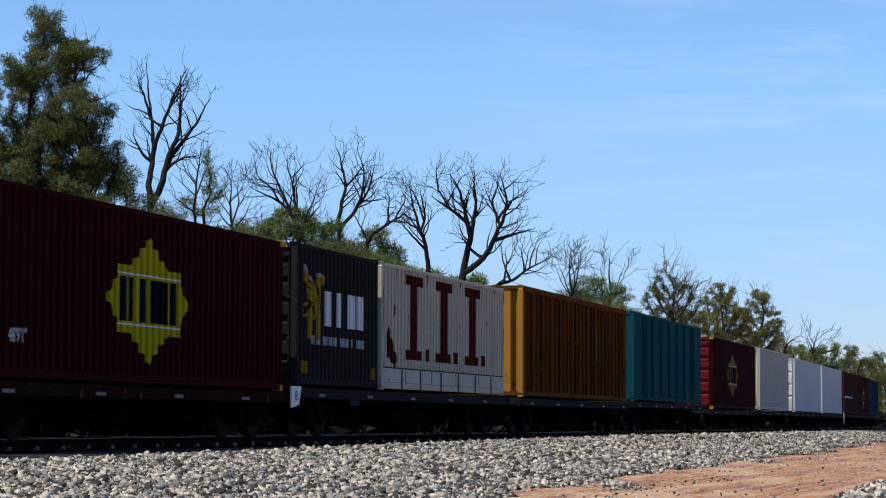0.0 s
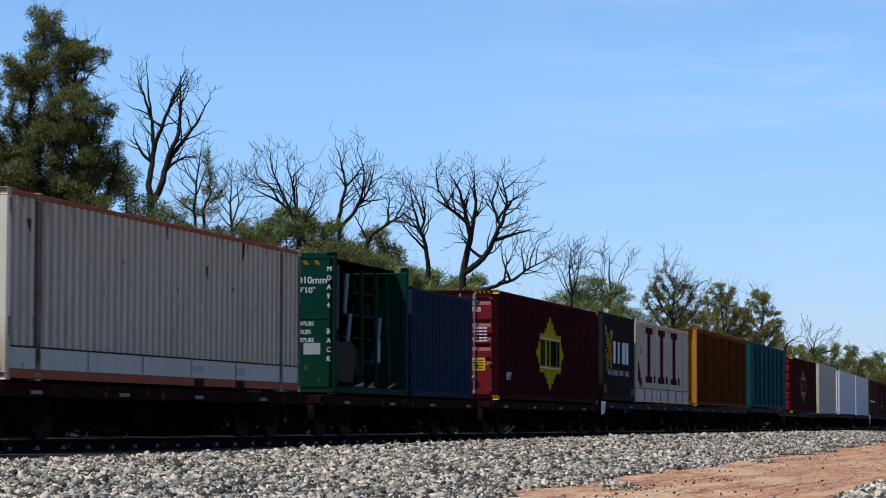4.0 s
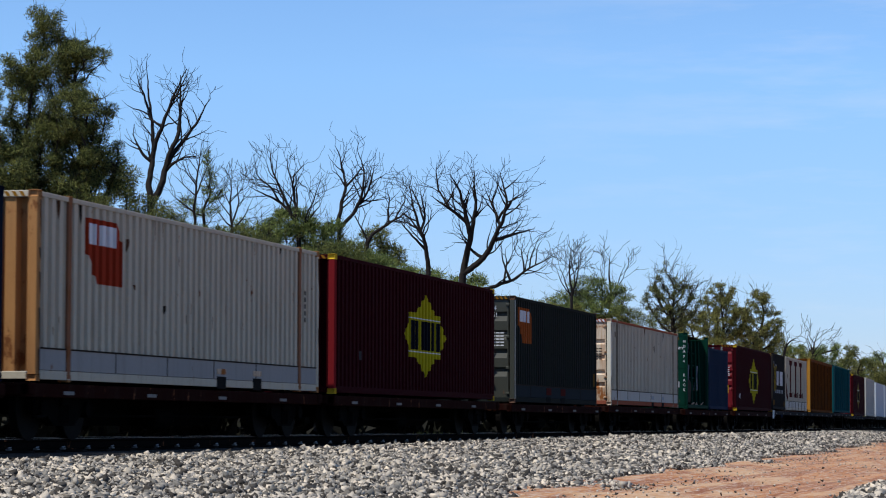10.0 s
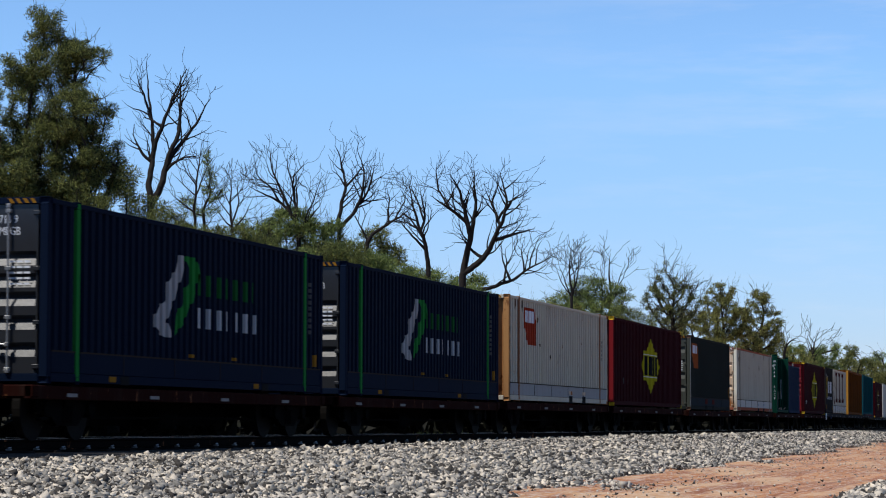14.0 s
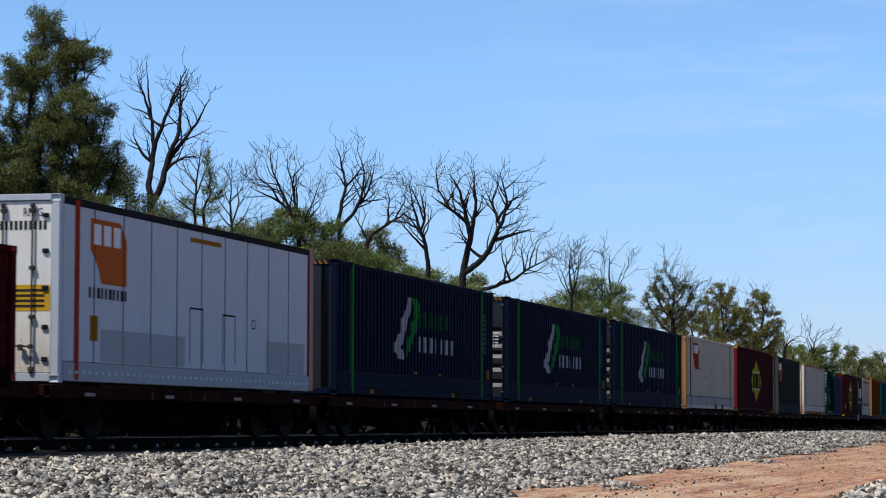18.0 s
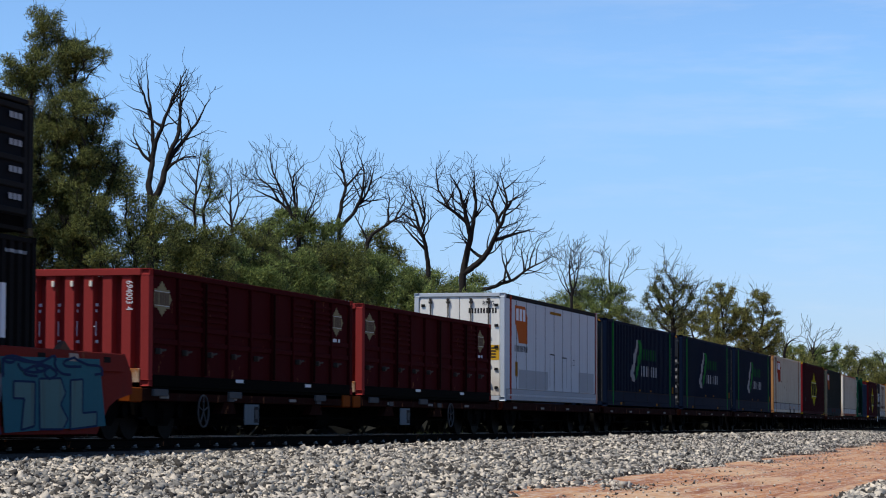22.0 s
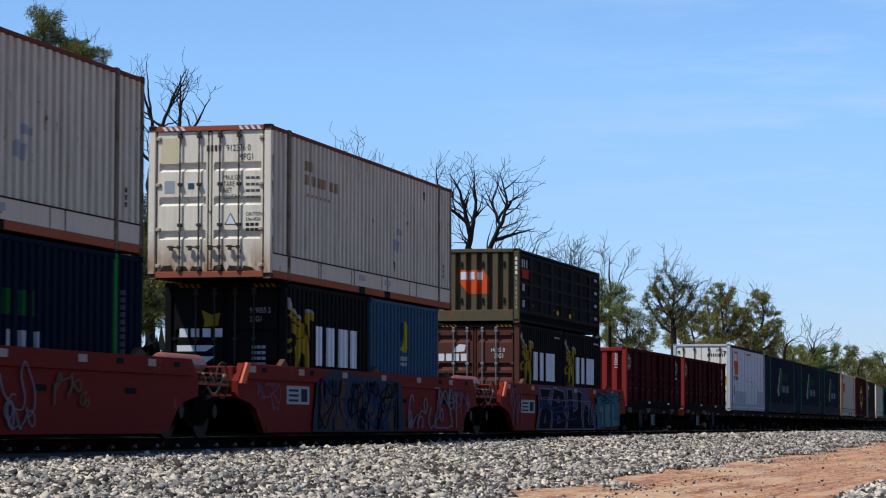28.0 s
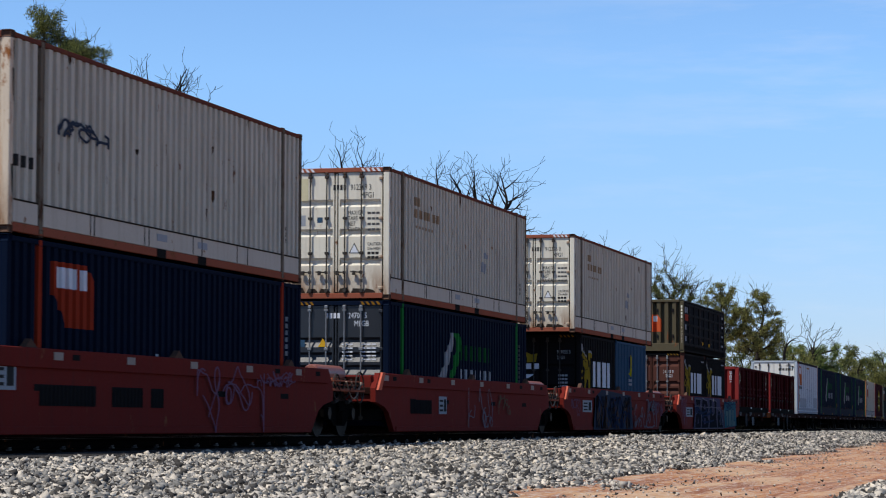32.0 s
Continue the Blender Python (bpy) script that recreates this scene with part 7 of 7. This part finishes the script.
def tree(label, seed, base, lobes, leaf=None, y=30.0, spacing=9.0, cover=1.6, size=6.0, tuft=18.0, share=1.0, fat=1.0, trunks=1, twigs=0.0, tw=1.0, thin=0.11):
    """A tree seen in the direction base; its crown fills the lobes (right, up, half width, half height).
    Directions and sizes are in steps of 1/FOCUS of the distance, right of the camera's axis and up from the horizon."""
    rng = np.random.default_rng(seed)
    a = radians(YAW) + math.atan(base / FOCUS)
    reach = y / math.cos(a)
    m = reach / FOCUS
    goals = []
    for r, up, hw, hh in lobes:
        n = max(6, int(math.pi * hw * hh / spacing ** 2))
        v = rng.normal(size=(n, 3))
        v /= np.linalg.norm(v, axis=1, keepdims=True)
        v *= rng.uniform(0, 1, (n, 1)) ** 0.45
        goals.append(np.stack([(r - base + v[:, 0] * hw) * m, v[:, 1] * hw * 0.8 * m, 0.748 + (up + v[:, 2] * hh) * m], -1))
    goals = np.concatenate(goals)
    step = min(max(6.5 * m, 0.11), 0.40)
    low = max(0.6, np.percentile(goals[:, 2], 8) * 0.75)
    pos, par = [], []
    for t in range(trunks):
        p = np.array((rng.uniform(-0.4, 0.4) * (trunks > 1), 0, -0.05))
        pos.append(p)
        par.append(-1)
        lean = (np.median(goals[:, 0]) * 0.5 + rng.uniform(-1.0, 1.0) * (trunks > 1)) / max(low, 1)
        while pos[-1][2] < low:
            pos.append(pos[-1] + np.array((lean * step + rng.normal() * 0.12 * step, rng.normal() * 0.12 * step, step)))
            par.append(len(pos) - 2)
    pos, par = colonise(rng, goals, (pos, par), step, step * 1.5)
    n = len(pos)
    tip = 0.48 * m
    load = np.zeros(n)
    kids = np.zeros(n, int)
    for k in range(n - 1, -1, -1):
        if kids[k] == 0:
            load[k] = 1.0
        if par[k] >= 0:
            load[par[k]] += load[k]
            kids[par[k]] += 1
    rad = tip * load ** 0.53 * fat
    rad[kids == 0] *= 0.6
    world = pos[:, :1] * np.array(RIGHT) + pos[:, 1:2] * np.array(AHEAD) + pos[:, 2:] * np.array((0, 0, 1.0))
    # fine straight twigs, each with side shoots
    ta, tb, ra, rb, tg = [], [], [], [], []

    def twig(p, d, ln, r, node_id, depth):
        k = max(3, int(ln / (7 * m)))
        q = p
        for i in range(k):
            d = d + rng.normal(size=3) * 0.16 + np.array((0, 0, 0.05))
            d /= np.linalg.norm(d)
            e = q + d * ln / k
            ta.append(q)
            tb.append(e)
            ra.append(r * (1 - 0.75 * i / k))
            rb.append(r * (1 - 0.75 * (i + 1) / k))
            tg.append(node_id)
            if depth and rng.uniform() < 0.75:
                side = d + rng.normal(size=3) * 0.75
                twig(e, side / np.linalg.norm(side), ln * rng.uniform(0.25, 0.6), r * 0.72, node_id, depth - 1)
            q = e
    if twigs:
        for k in np.arange(n)[(load < 26) & (par >= 0)]:
            end = kids[k] == 0
            if not end and rng.uniform() > twigs:
                continue
            d = world[k] - world[par[k]]
            d = d / np.linalg.norm(d) + (0 if end else 1) * rng.normal(size=3) * 0.65 + np.array((0, 0, 0.35))
            twig(world[k], d / np.linalg.norm(d), rng.uniform(14, 44) * m * tw, min(rad[k] * 0.9, 0.8 * m), k, 1)
    # split into the trunk and its larger limbs
    big = load.max()
    group = np.zeros(n, int)
    count = 0
    for k in range(n):
        if par[k] < 0 or load[k] > 0.45 * big:
            group[k] = 0
        elif group[par[k]] == 0 and load[k] > 0.04 * big:
            count += 1
            group[k] = count
        else:
            group[k] = group[par[k]]
    x = y * math.tan(a)
    t = thing("tree" if leaf else "dead_tree", label, "tree", (x, y, -0.5), "trees behind the track")
    wood = BARK if leaf else DEADWOOD
    child = np.arange(n)[par >= 0]
    for g in range(count + 1):
        c = child[group[child] == g]
        if len(c):
            v, f = frusta(world[par[c]], world[c], np.minimum(rad[par[c]], rad[c] * 1.25), rad[c], 5 if g == 0 else 3)
            own = [i for i, k in enumerate(tg) if group[k] == g]
            if own:
                v2, f2 = frusta(np.array(ta)[own], np.array(tb)[own], np.array(ra)[own], np.array(rb)[own], 3)
                f = np.concatenate([f, f2 + len(v)])
                v = np.concatenate([v, v2])
            mesh_from("limb" if g else "trunk", v, f, wood, t)
    if leaf:
        c = np.arange(n)[(load < 0.06 * big + 2)]
        c = spread(rng, world[c], tuft * 0.72 * m)
        c = c[rng.uniform(0, 1, len(c)) < share]
        foliage("crown", c, tuft * m, cover, size * m, leaf, t, seed, thin)
    return t


def build_trees():
    rng = random.Random(5)
    tree("tall feathery dark green tree with a ragged crown", 11, -700,
         ((-709, 685, 34, 40), (-690, 630, 60, 50), (-649, 645, 50, 46), (-745, 615, 52, 44), (-684, 540, 100, 66), (-764, 450, 110, 85), (-634, 450, 76, 75), (-704, 350, 130, 80), (-728, 722, 8, 14), (-600, 655, 14, 20)),
         LEAF, 29.0, 11, 1.5, 4.6, 16, 0.86, 1.5, 2, 0.25, 1.0, 0.13)
    tree("feathery dark green tree beside a taller one", 12, -860, ((-850, 560, 70, 60), (-900, 480, 80, 80), (-800, 430, 80, 80), (-860, 340, 120, 80)), LEAF, 31.0, 14, 1.0, 5.2, 20, 0.9, 1.3, 1, 0.1, thin=0.13)
    tree("dark green shrubby tree with dense lower growth", 112, -610, ((-562, 410, 22, 46), (-545, 390, 36, 36), (-500, 362, 46, 26), (-640, 380, 80, 60), (-560, 340, 50, 40), (-660, 300, 140, 60), (-600, 200, 110, 90), (-720, 180, 110, 90), (-525, 220, 55, 70)), LEAF, 27.5, 14, 1.1, 5.4, 19, 0.95, 1.2, 2, 0.1, thin=0.13)
    tree("dark dense shrubby tree under a dead one", 113, -470, ((-500, 320, 60, 56), (-440, 300, 56, 56), (-395, 318, 30, 36), (-470, 240, 90, 60)), LEAF, 28.8, 12, 1.4, 5.2, 17, 0.95, 1.2, 2, 0.3, thin=0.13)
    tree("dark shrubby tree with bare twigs", 114, -360, ((-370, 310, 50, 40), (-320, 300, 40, 40), (-350, 250, 80, 60)), LEAF, 29.2, 11, 1.2, 5.2, 15, 0.85, 1.2, 2, 0.6, 1.0)
    bare_tree("bare dead tree with two forked dark trunks", 131, ((-519, 383, 253, 22, -6), (-532, 400, 258, -4, 34), (-530, 485, 147, -12, -22), (-490, 454, 146, 26, 22), (-494, 445, 66, 28, 102),
                                                                  (-519, 538, 111, -4, -10), (-492, 520, 40, -42, -58), (-539, 460, 64, -54, -18), (-494, 573, 72, 34, 12)), 28.5, 6.6, 0.8)
    tree("thin half-dead tree with sparse drooping leaves", 14, -428, ((-420, 470, 7, 26), (-416, 420, 20, 38), (-450, 380, 26, 26), (-404, 395, 22, 38)), LEAF_BRIGHT, 30.0, 9, 0.7, 6, 9, 0.75, 1.3, 1, 0.6)
    bare_tree("thin bare dead tree among shrubs", 15, ((-440, 360, 150, -3, 3), (-440, 420, 60, -30, -10), (-440, 400, 70, 28, 10), (-446, 370, 60, -50, -34)), 30.0, 2.6, 1.0)
    bare_tree("low bare dead tree with crooked twigs", 151, ((-372, 330, 110, -8, -2), (-366, 350, 90, 10, -12), (-372, 345, 60, -52, -20), (-366, 340, 70, 46, 18)), 31.0, 2.8, 1.0)
    bare_tree("bare fan-shaped dead tree above green growth", 16, ((-256, 339, 127, -22, -62), (-264, 355, 145, -32, -8), (-258, 350, 131, -12, -8), (-254, 350, 91, 8, 0), (-256, 342, 69, 60, 22), (-290, 392, 96, -26, -26),
                                                                   (-271, 416, 57, -8, 72), (-250, 345, 110, 24, 14)), 30.0, 3.8)
    tree("dense green shrubby tree under bare limbs", 17, -274, ((-284, 350, 66, 36), (-344, 330, 46, 34), (-214, 330, 46, 36), (-264, 270, 110, 60)), LEAF_BRIGHT, 30.5, 10, 1.4, 6, 15, 0.9, 1.0, 2, 0.3)
    bare_tree("bare dead tree with upright thin limbs", 18, ((-184, 339, 166, 2, -26), (-179, 339, 160, 40, -18), (-155, 368, 103, 38, 10), (-160, 420, 63, 46, 42), (-193, 420, 40, -38, -60), (-184, 339, 74, -94, -10)), 29.5, 4.2)
    bare_tree("bare dead tree with one long leaning limb", 181, ((-134, 320, 103, 44, 54), (-94, 350, 72, -18, -10), (-84, 356, 67, 28, 0), (-134, 320, 60, -20, -4)), 29.8, 3.8)
    tree("rounded dark green shrubby tree", 19, -164, ((-120, 320, 40, 34), (-184, 290, 68, 40), (-94, 300, 30, 30), (-204, 250, 90, 56)), LEAF, 31.5, 10, 1.4, 6, 15, 0.95, 1.0, 2, 0.3)
    bare_tree("bare dead tree with a crooked narrow crown", 211, ((-26, 276, 149, -4, -20), (-28, 305, 82, -42, -44), (-31, 344, 79, 20, -14), (-29, 325, 75, -28, -58), (-34, 355, 85, -12, -30)), 30.5, 4.4, 1.1)
    bare_tree("large bare dead tree with spreading crooked limbs", 221, ((35, 262, 192, 14, -42), (30, 262, 214, 56, -18), (15, 346, 88, -42, -52), (35, 322, 132, 18, 0), (93, 353, 83, -32, -2), (95, 358, 78, 38, 56), (93, 325, 77, 68, 72),
                                                                         (69, 300, 64, -68, -32), (96, 410, 47, 60, 38), (12, 400, 58, 44, 10), (13, 370, 88, -44, 4), (100, 395, 62, 12, 6)), 30.0, 6.6, 1.05)
    bare_tree("bare leaning dead tree with fine twigs", 21, ((45, 236, 170, 80, 52), (105, 252, 63, 2, 2), (166, 282, 53, 10, 52), (146, 270, 57, -8, 12), (161, 265, 56, 10, 10), (181, 295, 40, 52, 74), (120, 255, 70, -30, 0)), 29.0, 4.2, 0.85)
    tree("low bright green bushy tree among taller ones", 22, -4, ((-44, 250, 58, 28), (36, 240, 48, 30), (-4, 200, 100, 40)), LEAF_BRIGHT, 33.0, 9, 1.4, 6, 14, 1.0, 1.0, 2, 0.4)
    tree("sparse green tree with bare upper twigs", 23, 256, ((216, 225, 40, 22), (256, 240, 38, 28), (306, 230, 34, 26), (256, 200, 90, 30)), LEAF_BRIGHT, 31.0, 8, 1.1, 4.5, 11, 0.8, 1.0, 2, 0.6, 0.8)
    bare_tree("bare dead tree with upright twigs", 24, ((228, 220, 90, 2, -8), (222, 225, 70, -24, -10), (234, 225, 80, 20, 8), (250, 230, 84, 12, 4), (210, 222, 62, -30, -18)), 30.0, 2.6, 1.2)
    bare_tree("bare thin dead tree with upright twigs", 241, ((296, 215, 88, -2, 4), (286, 222, 66, -22, -8), (306, 222, 70, 22, 10), (318, 220, 62, 34, 22)), 30.0, 2.6, 1.2)
    tree("grey-green tall half-bare tree", 25, 401, ((394, 268, 14, 26), (380, 232, 24, 24), (424, 236, 24, 26), (404, 196, 40, 36), (446, 210, 14, 26), (364, 210, 14, 18)), LEAF, 30.5, 5, 1.1, 3.4, 6.5, 0.8, 1.5, 1, 0.9, 1.0, 0.14)
    tree("yellow-green leafy tree with a full crown", 26, 501, ((478, 228, 20, 18), (506, 238, 18, 12), (491, 205, 36, 26), (516, 178, 38, 36), (476, 165, 28, 34)), LEAF_OLIVE, 30.5, 5, 1.5, 3.2, 6.5, 0.85, 1.2, 1, 0.5, 0.7, 0.14)
    tree("yellow-green leafy tree with dark shaded side", 27, 556, ((562, 222, 22, 18), (546, 196, 28, 26), (580, 184, 26, 30), (558, 150, 48, 36)), LEAF_OLIVE, 30.5, 5, 1.5, 3.2, 6.5, 0.85, 1.2, 1, 0.5, 0.7, 0.14)
    bare_tree("bare dead tree with crooked limbs", 28, ((604, 124, 34, 10, 60), (606, 132, 30, 20, 20), (604, 130, 24, -14, 0), (622, 148, 20, 58, 80)), 30.0, 2.6, 1.2)
    tree("green tree with bare branches above it", 29, 646, ((622, 130, 26, 16), (656, 122, 28, 16), (686, 132, 22, 16), (646, 100, 58, 24)), LEAF_BRIGHT, 31.0, 6, 1.4, 4, 8, 1.0, 1.0, 1, 0.3, 0.5)
    bare_tree("bare dead tree over green crowns", 30, ((656, 112, 48, -10, 4), (660, 122, 38, 26, 44), (652, 122, 30, -40, -30), (690, 112, 32, 30, 70), (676, 112, 42, -8, 16)), 30.0, 2.4, 1.2)
    tree("green tree with a loose crown", 31, 731, ((721, 128, 16, 16), (746, 105, 18, 18)), LEAF, 31.0, 5, 1.4, 4, 7, 1.0, 1.0, 1, 0.3, 0.5)
    tree("green tree at the far end of the row", 32, 776, ((771, 115, 22, 18), (806, 105, 22, 18), (756, 85, 50, 18)), LEAF_BRIGHT, 31.0, 5.5, 1.4, 4, 7, 1.0, 1.0, 1, 0.3, 0.5)
    for k, u in enumerate((800, 850, 900, 950, 990)):
        tree("distant green tree along the track", 40 + k, u, ((u, 96 - 12 * k, 30, 22 - 2 * k), (u + 20, 70 - 10 * k, 30, 20 - 2 * k)), LEAF, 32.0, 7, 1.3, 4, 8, 1.0, 1.0, 1, 0.2, 0.5)
    for k, (u, h) in enumerate(((130, 190), (200, 196), (330, 190), (445, 185), (535, 130), (610, 115), (680, 104), (745, 88))):
        tree("leafy green tree in the row behind the track", 140 + k, u, ((u - 22, h, 34, 30), (u + 22, h - 8, 34, 28), (u, h - 40, 60, 34)), (LEAF, LEAF_OLIVE)[k % 2], 32.5, 8, 1.2, 4.5, 9.5, 1.0, 1.0, 1, 0.3, 0.6)
    # leafy scrub that fills the row below the bare limbs
    for k, (u, h) in enumerate(((-420, 250), (-335, 262), (-255, 268), (-190, 280), (-130, 268), (-75, 240), (-15, 212), (45, 205), (120, 175))):
        tree("dense leafy scrub tree below bare limbs", 160 + k, u, ((u - 25, h, 42, 62), (u + 25, h - 15, 42, 58), (u, h - 80, 70, 60)), (LEAF, LEAF_BRIGHT, LEAF_BRIGHT)[k % 3], 28.3, 10.5, 1.15, 5.3, 15, 1.0, 1.0, 2, 0.12, 0.8)
    # low growth behind the track
    for k in range(24):
        u = -860 + 66 * k
        y = 25.5 + rng.uniform(-1.0, 3.0)
        m = y / math.cos(radians(YAW) + math.atan(u / FOCUS)) / FOCUS
        h = rng.uniform(1.0, 2.0) / m
        tree("dense low green shrub behind the track", 60 + k, u, ((u - 22, h * 0.9, 34, h), (u + 24, h * 0.8, 34, h * 0.9)), (LEAF, LEAF_BRIGHT, LEAF_GREY)[k % 3], y, 10 if k < 12 else 8, 0.8, 9 if k < 12 else 6, 18 if k < 12 else 12)
    # rank grass and undergrowth that closes the view under the wagons, coloured as shade
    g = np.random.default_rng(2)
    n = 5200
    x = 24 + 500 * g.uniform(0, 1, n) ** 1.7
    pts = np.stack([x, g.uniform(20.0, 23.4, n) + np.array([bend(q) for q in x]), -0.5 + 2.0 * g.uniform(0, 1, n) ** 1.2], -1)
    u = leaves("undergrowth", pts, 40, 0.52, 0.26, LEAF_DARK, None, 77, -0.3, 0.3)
    tagged(u, "rank grass and undergrowth behind the track, coloured near black for shade", "undergrowth", kind="stuff")


def build_weeds():
    rng = random.Random(9)
    spots = [(65.0 + 0.55 * k, MID_Y + rng.uniform(-0.4, 0.5)) for k in range(9)]
    for x, y in spots:
        tips = [Vector((rng.uniform(-0.15, 0.15), rng.uniform(-0.1, 0.1), rng.uniform(0.02, 0.22))) for _ in range(9)]
        t = thing("weed", "small dry yellow-green weed between the rails", "plant", (x, y, -0.215), "weeds between the rails")
        leaves("blades", tips, 6, 0.10, 0.05, WEED, t, int(x * 10), -0.6, 0.12)


build_ground()
build_bed()
build_first_containers()
build_open_frame_container()
build_middle_containers()
build_reefer()
build_red_boxes()
build_stacks()
build_wagons()
build_wells()
build_trees()
build_weeds()
build_track()
build_stones()


def motions():
    times = [2.0 * k for k in range(17)]
    ways = [(t, travel(t)) for t in times]
    for e, s, y, z in TRAIN:
        walk(e, [(t, pose(s + w, y + bend(s + w), z, 0, 0, heading(s + w + 6))) for t, w in ways])


motions()
